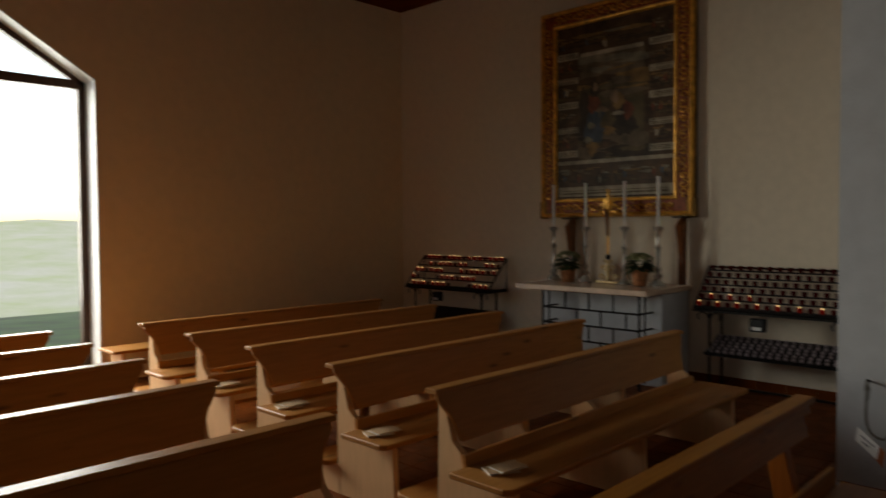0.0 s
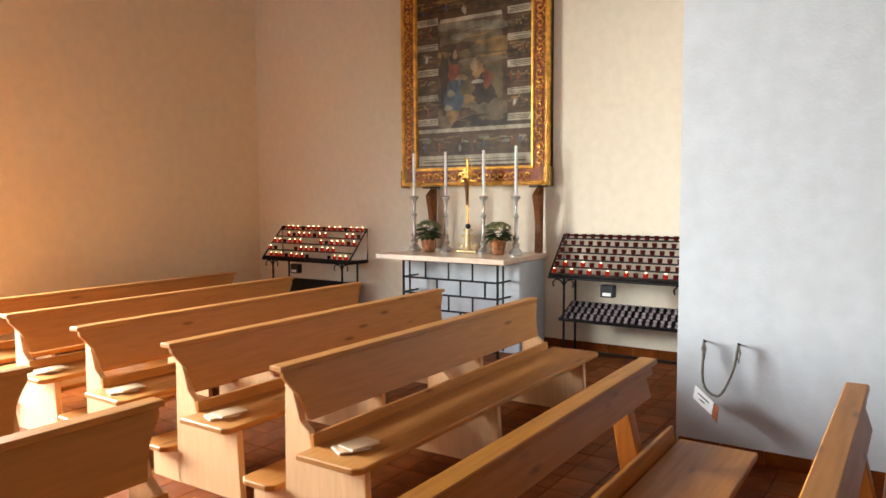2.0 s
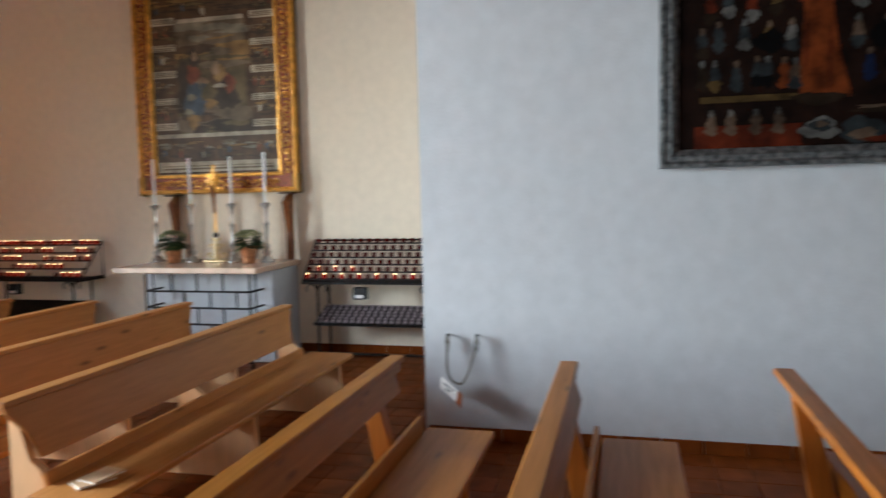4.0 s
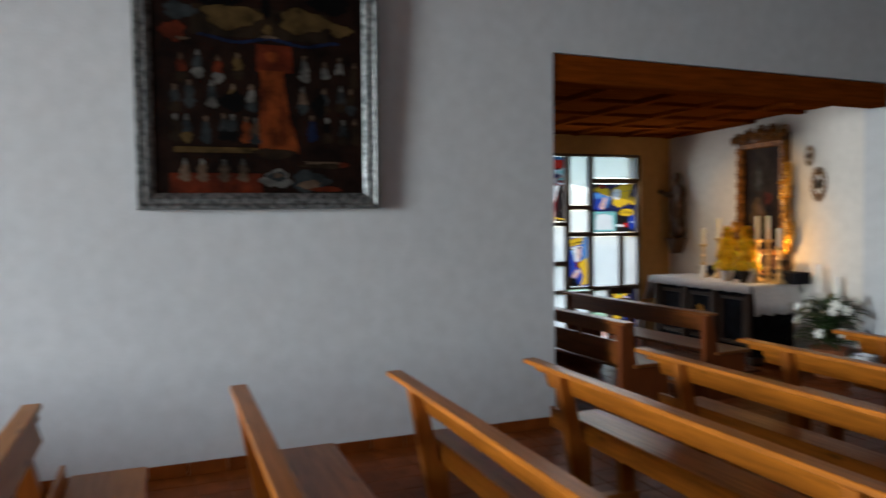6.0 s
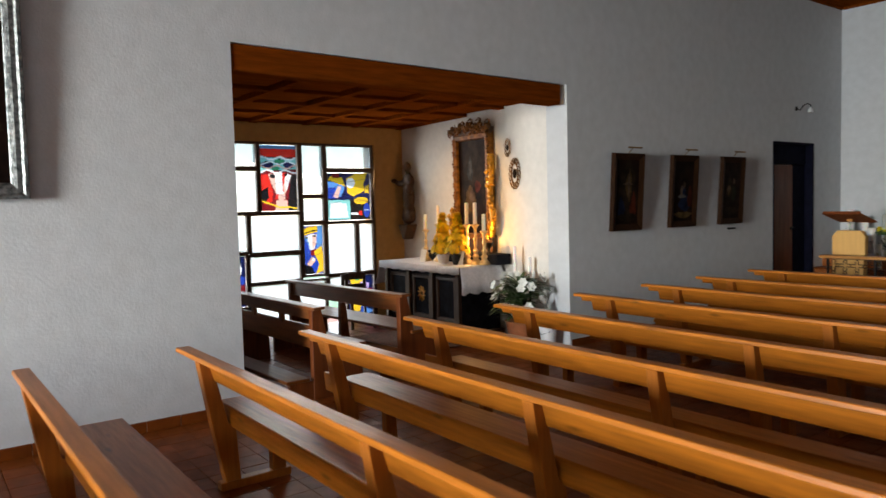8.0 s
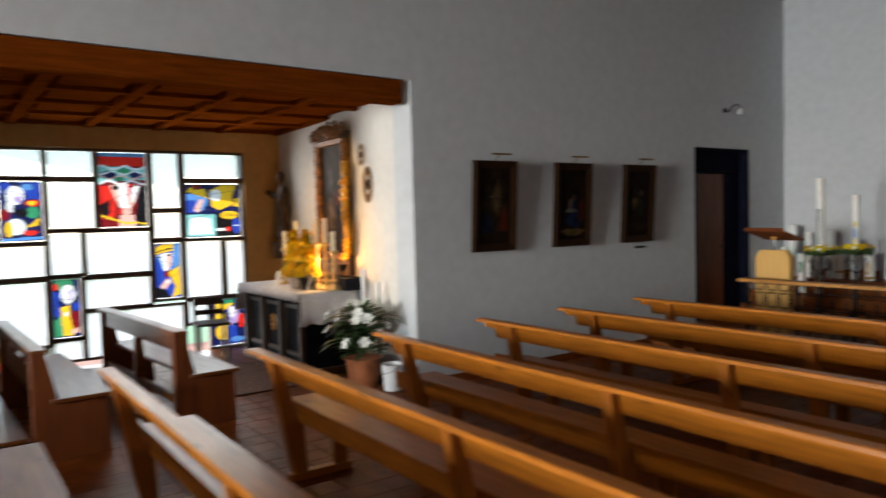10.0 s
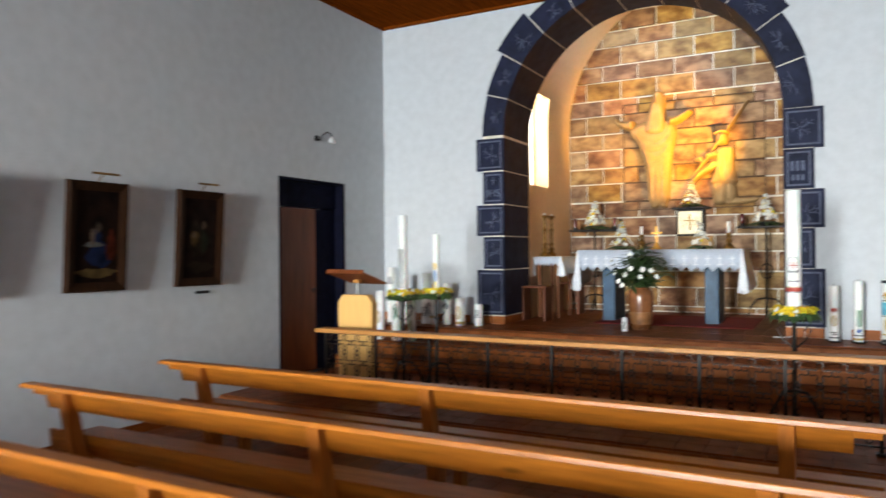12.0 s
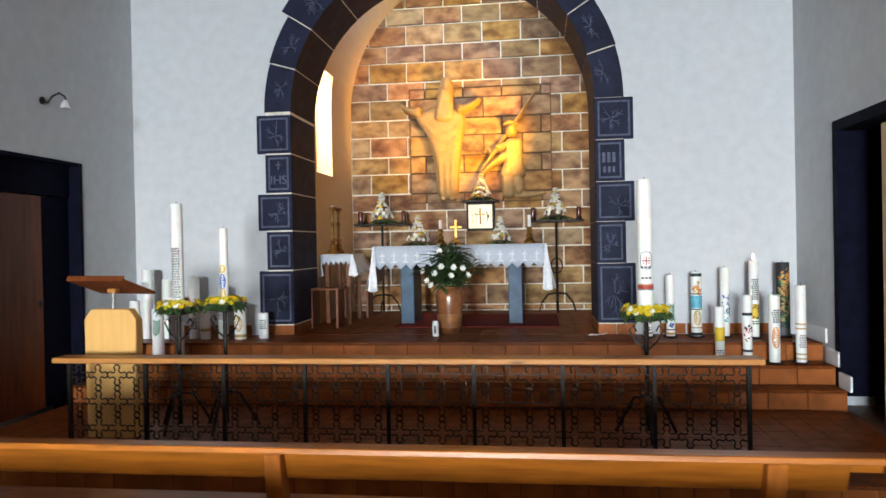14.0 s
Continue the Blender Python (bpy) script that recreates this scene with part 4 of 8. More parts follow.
for k, y in enumerate((-3.2, -2.34)):
    e = thing("potted_plant", "leafy potted plant in a copper basketwork pot", "plant", pose(-1.9, y, 0.985), group="plants on the side altar")
    part("pot", lathe(B(), [(0.06, 0), (0.065, 0.01), (0.092, 0.16), (0.1, 0.17), (0.085, 0.17)], 16), COPPER, e, smooth=False)
    bm = B()
    for i in range(120):
        t, f = random.random() * 6.283, random.random()
        d = Vector((math.cos(t), math.sin(t), -0.15 + 0.5 * f))
        leaf(bm, Vector((0, 0, 0.17 + 0.07 * f)) + d * 0.04, d, random.uniform(0.08, 0.13), 0.06, 0.3, 0)
    part("foliage", bm, LEAF, e)
    bm = B()
    for i in range(150):
        t, f = random.random() * 6.283, random.random() ** 0.5
        q = Vector((0.135 * f * math.cos(t), 0.135 * f * math.sin(t), 0.245 + 0.075 * math.sqrt(max(0.0, 1 - f * f)) + random.uniform(-0.012, 0.012)))
        flower(bm, q, random.uniform(0.016, 0.024), 0, 5, (q.x, q.y, 0.16))
    part("blossoms", bm, LEAFPALE, e, "rounded heads of pale green flowers")


# votive stands
def votive_stand(m, rows, n, lit, label):
    e = thing("votive_stand", label, "candle stand", m, group="votive stands")
    length = 1.46
    f = B()
    for y in (0.0, length):
        tube(f, [(0.42, y, 0.80), (0.07, y, 1.18), (0.07, y, 0.80)], 0.011)
        tube(f, [(0.07, y, 0.80), (0.42, y, 0.80)], 0.011)
    tube(f, [(0.42, 0, 0.80), (0.42, length, 0.80)], 0.013)
    tube(f, [(0.07, 0, 1.18), (0.07, length, 1.18)], 0.011)
    part("frame", f, IRON, e)
    part("drip_tray", box(B(), 0.06, 0.43, -0.01, length + 0.01, 0.77, 0.79), IRON, e)
    for k in range(rows):
        q = k / (rows - 1)
        part("candle_rail", box(B(), 0.385 - 0.31 * q, 0.43 - 0.31 * q, 0.01, length - 0.01, 0.825 + 0.33 * q - 0.013, 0.825 + 0.33 * q), IRON, e)
    for y in (0.14, length - 0.14):
        for x in (0.10, 0.38):
            part("leg", tube(B(), [(x, y, 0.0), (x, y, 0.78)], 0.013), IRON, e)
        b = B()
        for s in (-1, 1):
            tube(b, [(0.38, y, 0.70), (0.385, y + s * 0.03, 0.75), (0.39, y + s * 0.08, 0.765), (0.40, y + s * 0.11, 0.73), (0.40, y + s * 0.10, 0.69)], 0.008)
        part("bracket", b, IRON, e)
    sh = prism(B(), [(0.41, 0.355), (0.41, 0.37), (0.09, 0.515), (0.09, 0.50)], "y", 0.1, length - 0.1)
    tube(sh, [(0.415, 0.1, 0.38), (0.415, length - 0.1, 0.38)], 0.009)
    part("lower_shelf", sh, IRON, e)
    part("foot_bar", tube(B(), [(0.24, 0.14, 0.04), (0.24, length - 0.14, 0.04)], 0.012), IRON, e)
    cb = part("coin_box", box(B(), 0.40, 0.48, 0.55, 0.68, 0.63, 0.745, 0.006), BLACK, e, "black coin box with a white label")
    part("label", box(B(), 0.4805, 0.483, 0.575, 0.655, 0.645, 0.675), PAPER, cb)
    w = m
    for k in range(rows):
        q = k / (rows - 1)
        for i in range(n):
            y = 0.05 + (length - 0.1) * i / (n - 1)
            z = 0.825 + 0.33 * q + 0.001
            x = 0.4075 - 0.31 * q
            on = lit(k, i)
            if on is None:
                continue
            votive(w @ pose(x, y, z), on)
    return e


VC = {}


def votive(m, on):
    if on not in VC:
        bm = lathe(B(), [(0.019, 0), (0.022, 0.010), (0.0245, 0.039), (0.0228, 0.041), (0.0215, 0.032), (0.0, 0.032)], 10)
        cup = tagged(part("votive_candle", bm, REDLIT if on else REDGLASS, smooth=True), "burning votive candle in a red glass" if on else "unlit votive candle in a red glass", "candle", group="votive candles")
        part("wax", lathe(B(), [(0.0205, 0.0325), (0.0205, 0.038), (0.0, 0.039)], 10), TALLOW, cup)
        if on:
            part("flame", lathe(B(), [(0.002, 0.040), (0.0045, 0.044), (0.0025, 0.051), (0.0, 0.056)], 6), FLAME, cup)
        cup.matrix_basis = m
        VC[on] = cup
    else:
        copy_thing(VC[on], m)


votive_stand(pose(NICHE + 0.02, -1.80, 0), 6, 16, lambda k, i: (k == 0 and i % 2 == 0) or (k == 1 and i < 7 and i % 2 == 1), "black iron votive stand full of red glass candles")
votive_stand(pose(NICHE + 0.02, -5.86, 0), 5, 16, lambda k, i: None if (i * 7 + k * 5) % 11 in (0, 4, 8) and k < 4 else (i * 5 + k * 3) % 4 != 0, "black iron votive stand half filled with burning red candles")
tea = None
for i in range(6):
    for j in range(17):
        m = pose(NICHE + 0.02 + 0.12 + 0.05 * i, -1.66 + 0.068 * j + 0.01 * (i % 2), 0.503 - 0.0227 * i, 0, 24.4, 0)
        if tea is None:
            tea = tagged(part("tealight", lathe(B(), [(0.018, 0), (0.019, 0.014), (0.017, 0.015), (0.0, 0.013)], 8), mat("tealight_cup", (0.42, 0.34, 0.36), 0.35, metal=0.2, vary=0.1, scale=30)), "white spare tealight in a metal cup", "candle", group="spare tealights")
            tea.matrix_basis = m
        else:
            copy_thing(tea, m)

# cord on two hooks with a paper sign
e = thing("cord_sign", "grey cord hung from two hooks with a white paper sign", "sign", pose(0.0, 0.0, 0))
for y in (0.17, 0.365):
    part("hook", tube(B(), [(0.0, y, 0.70), (0.04, y, 0.70), (0.05, y, 0.715)], 0.006), IRON, e)
cord = mat("grey_cord", (0.20, 0.18, 0.15), 0.8, vary=0.2, scale=60, bump=0.4, bump_scale=150)
pts = []
for k in range(15):
    s = k / 14
    pts.append((0.05 + 0.06 * math.sin(math.pi * s), 0.17 + 0.195 * s - 0.035 * math.sin(math.pi * 2 * s) * (1 if s < 0.5 else -0.2), 0.70 - 0.30 * math.sin(math.pi * s) ** 0.6))
bm = tube(B(), pts, 0.008, 7)
for y in (0.17, 0.365):
    tube(bm, [(0.05, y, 0.705), (0.055, y + 0.013, 0.66), (0.05, y + 0.005, 0.60), (0.05, y - 0.01, 0.66), (0.05, y, 0.705)], 0.006, 6)
part("cord", bm, cord, e, smooth=True)
sg = part("paper", prism(B(), [(-0.075, -0.045), (0.085, -0.05), (0.08, 0.045), (-0.08, 0.05)], "x", 0, 0.002), PAPER, e, "white paper card with two lines", at=pose(0.12, 0.19, 0.37, -24, 10, -35))
# flat brown piece sticking out past one edge of the paper
part("card_back", prism(B(), [(0.03, -0.05), (0.13, -0.075), (0.12, 0.03), (0.085, 0.04)], "x", -0.006, -0.003), TERRA, sg)
for k, (a0, a1) in enumerate(((-0.045, 0.05), (-0.025, 0.02))):
    part("text_bar", box(B(), 0.0025, 0.004, a0, a1, 0.012 - 0.03 * k, 0.02 - 0.03 * k), INK, sg)

# large west wall painting
W, H = 1.38, 1.75
p = thing("votive_painting", "large dark naive painting of many small shapes in a silvered frame", "painting", pose(0.03, 1.60, 1.845, 1.6, 0, 90))
cols = [PAINT[k] for k in ("dark", "umber", "red", "orange", "white", "slate", "blue", "ochre", "flesh", "black")]
sp = [(0.5, 0.64, 0.32, 0.055, -2), (0.36, 0.66, 0.13, 0.045, 8), (0.70, 0.66, 0.12, 0.045, 8), (0.30, 0.73, 0.10, 0.04, 10), (0.83, 0.73, 0.10, 0.035, 10), (0.52, 0.72, 0.02, 0.07, 10), (0.88, 0.637, 0.055, 0.024, 8), (0.13, 0.665, 0.07, 0.03, 6),
      (0.10, 0.59, 0.055, 0.035, 3), (0.14, 0.566, 0.03, 0.006, 9), (0.50, 0.86, 0.38, 0.10, 2), (0.30, 0.88, 0.08, 0.05, 8), (0.68, 0.87, 0.09, 0.05, 3), (0.5, 0.90, 0.05, 0.06, 9)]
for k in range(40):
    u = 0.22 + 0.64 * k / 39
    sp.append((u, 0.585 - 0.020 * math.sin(math.pi * (u - 0.22) / 0.32) ** 2, 0.013, 0.006, 7))
sp += [(0.527, 0.617, 0.020, 0.020, 8), (0.53, 0.592, 0.04, 0.006, 9)]
# the long red robe widens towards the hem
sp.append((0.557, 0.512, 0.084, 0.05, -3))
for k in range(24):
    q = k / 23
    sp.append((0.545 + 0.030 * q * q, 0.455 - 0.285 * q, 0.055 + 0.040 * q ** 1.5, 0.014, -4))
sp += [(0.545, 0.52, 0.03, 0.02, 4), (0.50, 0.33, 0.006, 0.10, 3), (0.59, 0.28, 0.006, 0.10, 3)]


def small_figure(u, v, robe, skirt, head, tall=1.0):
    sp.extend([(u, v - 0.040 * tall, 0.020, 0.036 * tall, robe), (u, v - 0.072 * tall, 0.026, 0.020 * tall, skirt), (u, v, 0.010, 0.012, head)])


for v, row in ((0.512, ((0.13, 3, 2), (0.205, 6, 5), (0.295, 3, 5), (0.385, 8, 2), (0.70, 5, 5), (0.80, 5, 1), (0.875, 5, 1), (0.95, 2, 2))),
               (0.40, ((0.10, 6, 2), (0.165, 6, 6), (0.265, 6, 5), (0.36, 8, 10), (0.445, 5, 6), (0.69, 9, 6), (0.795, 6, 2), (0.88, 6, 2), (0.93, 2, 6))),
               (0.29, ((0.10, 2, 2), (0.15, 6, 8), (0.235, 6, 6), (0.315, 6, 10), (0.355, 6, 10), (0.42, 4, 4), (0.46, 9, 6), (0.735, 7, 7), (0.81, 10, 2), (0.89, 6, 2), (0.95, 2, 2)))):
    for u, robe, skirt in row:
        small_figure(u, v + random.uniform(-0.012, 0.012), robe, skirt, random.choice((9, 5, 9)))
sp += [(0.36, 0.345, 0.06, 0.035, 10), (0.77, 0.34, 0.035, 0.045, 10), (0.28, 0.165, 0.19, 0.009, -8), (0.55, 0.155, 0.10, 0.02, 2), (0.28, 0.04, 0.21, 0.038, -3)]
for u in (0.137, 0.214, 0.313, 0.40):
    small_figure(u, 0.120, 9, 9, 5, 0.8)
sp += [(0.557, 0.058, 0.072, 0.034, 5), (0.56, 0.068, 0.045, 0.018, 6), (0.565, 0.072, 0.022, 0.010, 9), (0.72, 0.05, 0.09, 0.04, 6), (0.72, 0.035, 0.05, 0.02, 9), (0.80, 0.02, 0.08, 0.010, 3), (0.79, 0.122, 0.10, 0.006, 9), (0.79, 0.11, 0.11, 0.009, 2), (0.89, 0.115, 0.025, 0.010, 3)]
patches(W, H, sp)
canvas(W, H, -0.0135, 0.006, cols, p, "dark canvas with rows of small pale and red shapes")
bm = B()
moulding(bm, W, H, [(-0.01, 0.012), (0.0, 0.022), (0.03, 0.036), (0.06, 0.033), (0.075, 0.044), (0.095, 0.042), (0.10, 0.03), (0.10, -0.02)])
fr = part("frame", bm, SILVERLEAF, p, "worn silvered frame")
bm = B()
scrolls(bm, W, H, 0.09, 0.03, 0.022, 0.07)
tagged(part("carving", bm, SILVERLEAF, fr, smooth=True), kind="stuff")
part("backboard", box(B(), -0.09, W + 0.09, 0.012, 0.022, -0.09, H + 0.09), DARKWOOD, p)

# three smaller paintings
PICFRAME = mat("picture_frame_wood", (0.028, 0.010, 0.003), 0.65, spec=0.1, vary=0.25, scale=5, stretch=(8, 8, 1), bump=0.1)
for k, (y, blue) in enumerate(((9.04, 0), (10.15, 1), (11.25, 2))):
    W, H = 0.43, 0.79
    p = thing("station_painting", ("dark painting with a pale upright shape in a wooden frame", "dark painting with a blue robe shape in a wooden frame", "dark painting with a pale round shape in a wooden frame")[k],
              "painting", pose(0.03, y, 1.335, 3.5, 0, 90), group="three wall paintings")
    cols = [PAINT[q] for q in ("dark", "umber", "ochre", "blue", "flesh", "red", "white", "green")]
    sp = {0: [(0.5, 0.5, 0.40, 0.42, 2), (0.55, 0.6, 0.12, 0.22, 3), (0.55, 0.62, 0.04, 0.2, 5), (0.5, 0.62, 0.2, 0.02, 5), (0.25, 0.25, 0.14, 0.16, 4), (0.75, 0.28, 0.12, 0.2, 6), (0.5, 0.12, 0.42, 0.06, 2)],
          1: [(0.5, 0.5, 0.42, 0.42, 1), (0.55, 0.3, 0.26, 0.13, 4), (0.5, 0.48, 0.1, 0.1, 4), (0.52, 0.6, 0.06, 0.06, 5), (0.42, 0.42, 0.2, 0.03, 7), (0.8, 0.4, 0.1, 0.16, 6), (0.5, 0.12, 0.42, 0.05, 3), (0.4, 0.5, 0.05, 0.1, 5)],
          2: [(0.5, 0.5, 0.42, 0.42, 1), (0.4, 0.5, 0.22, 0.2, 2), (0.34, 0.5, 0.1, 0.09, 3), (0.32, 0.54, 0.05, 0.045, 5), (0.62, 0.45, 0.1, 0.14, 8), (0.6, 0.66, 0.06, 0.05, 5), (0.5, 0.15, 0.36, 0.07, 2)]}[k]
    patches(W, H, sp)
    canvas(W, H, -0.0095, 0.007, cols, p)
    bm = B()
    moulding(bm, W, H, [(-0.03, 0.006), (-0.016, 0.010), (0.040, 0.034), (0.052, 0.037), (0.060, 0.030), (0.062, -0.02)])
    part("frame", bm, PICFRAME, p, "plain dark brown wooden frame")
    bm = tube(B(), [(W / 2 - 0.0, 0.0, H + 0.06), (W / 2, -0.06, H + 0.12), (W / 2, -0.10, H + 0.125)], 0.005)
    tube(bm, [(W / 2 - 0.12, -0.10, H + 0.125), (W / 2 + 0.12, -0.10, H + 0.125)], 0.010, 8)
    part("picture_lamp", bm, OLDGOLD, p, "small brass picture lamp, unlit")
    if k == 2:
        part("title_plate", box(B(), 0.2, 0.36, -0.01, 0.03, -0.14, -0.115, 0.003), BLACK, p)

# wall lamps
for m, g in ((pose(0.0, 13.32, 2.95), 1), (pose(0.0, 0.12, 3.02), 1)):
    e = thing("wall_lamp", "small wall lamp with a curved black arm and glass shade, unlit", "lamp", m, group="wall lamps")
    part("wall_plate", lathe(B(), [(0.035, 0), (0.035, 0.012), (0.01, 0.02)], 12), IRON, e, at=pose(0, 0, 0, 0, 90, 0))
    part("arm", tube(B(), [(0.01, 0, 0), (0.07, -0.02, -0.03), (0.12, -0.02, 0.03), (0.17, 0.0, 0.06), (0.21, 0.02, 0.03), (0.21, 0.03, 0.0)], 0.009, 7), IRON, e)
    part("shade", lathe(B(), [(0.015, 0.0), (0.022, -0.015), (0.04, -0.04), (0.048, -0.075), (0.044, -0.075), (0.018, -0.018)], 14, 0.21, 0.03, 0.0), mat("milky_glass", (0.75, 0.75, 0.74), 0.2, vary=0.05, scale=10, transmit=0.4), e, smooth=True)

# books and booklets on the rear pews
for i, y in enumerate(REAR_Y[:4]):
    for j in range(2):
        e = thing("booklet", "pale paper song booklet lying on a pew seat", "book", pose(2.02 - 0.03 * j, y + 0.37 + 0.02 * j, 0.431 + 0.012 * j, 0, 0, 62 + 17 * j + 5 * i), group="song booklets")
        part("cover", box(B(), -0.055, 0.055, -0.08, 0.08, 0.0, 0.002), CREAM, e)
        part("pages", box(B(), -0.053, 0.052, -0.078, 0.078, 0.0022, 0.0095, 0.001), PAPER, e)
        part("top_cover", box(B(), -0.055, 0.055, -0.08, 0.08, 0.0097, 0.0115), CREAM, e)
for m in (pose(3.1, -0.92, 0.431, 0, 0, 20), pose(3.4, -1.9, 0.431, 0, 0, -8)):
    e = thing("booklet", "pale paper song booklet lying on a pew seat", "book", m, group="song booklets")
    part("cover", box(B(), -0.055, 0.055, -0.08, 0.08, 0.0, 0.012, 0.001), CREAM, e)

# ---- side chapel ----
win = thing("window_2", "wall-high window of white and coloured glass panes in dark bars", "window", kind="structure")
CLEARS = [(4.89, 5.16, 1.47, 1.80), (5.22, 5.66, 2.21, 2.51), (5.71, 6.19, 2.21, 2.51), (5.71, 6.19, 1.61, 2.15), (6.85, 7.17, 1.83, 2.51), (6.85, 7.17, 1.46, 1.77), (7.23, 7.97, 2.20, 2.51),
          (4.89, 5.65, 1.07, 1.42), (5.70, 6.03, 1.08, 1.56), (6.08, 6.79, 1.06, 1.55), (7.22, 7.67, 0.69, 1.40), (7.73, 7.97, 0.69, 1.39), (4.89, 5.64, 0.28, 1.01), (6.05, 6.78, 0.66, 1.0),
          (6.05, 7.16, 0.08, 0.61), (7.22, 7.47, 0.36, 0.64), (5.70, 6.0, 0.08, 0.30)]
for y0, y1, z0, z1 in CLEARS:
    part("pane", box(B(), GLASS - 0.075, GLASS - 0.06, y0 + 0.01, y1 - 0.01, z0 + 0.01, z1 - 0.01), CLEAR, win)
SLOTS = ["red", "deepred", "blue", "navy", "sky", "yellow", "green", "teal", "white", "violet", "black", "pink"]
SM = [PANE[k] for k in SLOTS]


def inside(u, v, pts):
    """Whether u, v lies in the polygon pts."""
    hit = False
    for (a, b), (c, d) in zip(pts, pts[1:] + pts[:1]):
        if (b > v) != (d > v) and u < (c - a) * (v - b) / (d - b) + a:
            hit = not hit
    return hit


def coloured(y0, y1, z0, z1, ground, design, seed):
    """Coloured pane: small pieces of glass side by side, following a design of ovals (u, v, ru, rv, colour),
    polygons (colour, corners) and waves (v, amplitude, thickness, colour)."""
    random.seed(seed)
    w, h = y1 - y0 - 0.02, z1 - z0 - 0.02
    nu, nv = max(12, int(w / 0.011)), max(10, int(h / 0.012))
    bm = B()
    g = {}
    for i in range(nu + 1):
        for j in range(nv + 1):
            du = 0 if i in (0, nu) else random.uniform(-0.25, 0.25)
            dv = 0 if j in (0, nv) else random.uniform(-0.25, 0.25)
            g[i, j] = bm.verts.new((0.001 * random.random(), (i + du) / nu * w, (j + dv) / nv * h))
    for i in range(nu):
        for j in range(nv):
            u, v = (i + 0.5) / nu, (j + 0.5) / nv
            c = ground
            for d in design:
                if len(d) == 5:
                    p, q = (u - d[0]) / d[2], (v - d[1]) / d[3]
                    r = p * p + q * q
                    c = d[4] if r < 1 else ("black" if r < 1.12 and d[2] > 0.12 else c)
                elif len(d) == 4:
                    c = d[3] if abs(v - d[0] - d[1] * math.sin(13 * u + 40 * d[0])) < d[2] else c
                elif inside(u, v, d[1]):
                    c = d[0]
            bm.faces.new((g[i, j], g[i + 1, j], g[i + 1, j + 1], g[i, j + 1])).material_index = SLOTS.index(c)
    pane = part("pane", bm, SM, win, "coloured leaded glass pane", at=pose(GLASS - 0.07, y0 + 0.01, z0 + 0.01))
    for k in range(3):
        a, b = random.uniform(0.1, 0.9), random.uniform(0.1, 0.9)
        pts = [(0.006, 0.005, a * h), (0.006, w * 0.4, (a + b) / 2 * h + 0.03), (0.006, w - 0.005, b * h)]
        part("lead", tube(B(), pts, 0.003, 4), BLACK, pane)
    return pane


coloured(4.89, 5.16, 1.85, 2.51, "yellow", [(0.7, 0.8, 0.22, 0.14, "white"), (0.35, 0.75, 0.12, 0.12, "white"), (0.3, 0.36, 0.2, 0.08, "white"), ("pink", [(0.5, 0.5), (1, 0.66), (1, 0.62), (0.5, 0.46)]),
          ("red", [(0, 0.2), (0.5, 0.22), (1, 0.29), (1, 0.25), (0.4, 0.17), (0, 0.15)]), ("white", [(0.4, 0.02), (0.95, 0.03), (0.95, 0.18), (0.3, 0.13)]), ("black", [(0, 0.96), (0.4, 0.92), (0.4, 0.94), (0, 0.98)])], 1)
coloured(5.22, 5.66, 1.47, 2.16, "navy", [("blue", [(0.5, 1), (0.95, 1), (0.95, 0.6), (0.65, 0.7)]), (0.15, 0.9, 0.14, 0.1, "blue"), (0.38, 0.77, 0.21, 0.16, "white"), (0.45, 0.7, 0.1, 0.06, "violet"), (0.66, 0.91, 0.14, 0.06, "sky"),
          (0.78, 0.64, 0.17, 0.06, "red"), (0.76, 0.64, 0.10, 0.035, "yellow"), (0.78, 0.48, 0.16, 0.10, "green"), ("white", [(0.15, 0.5), (0.32, 0.5), (0.32, 0.65), (0.18, 0.65)]), (0.12, 0.45, 0.11, 0.1, "deepred"), (0.5, 0.48, 0.15, 0.07, "black"),
          (0.36, 0.24, 0.23, 0.14, "white"), (0.2, 0.2, 0.09, 0.13, "yellow"), ("yellow", [(0.58, 0.22), (0.92, 0.4), (0.9, 0.26)]), (0.7, 0.14, 0.17, 0.05, "red"), ("sky", [(0, 0), (1, 0.02), (1, 0.08), (0, 0.05)])], 2)
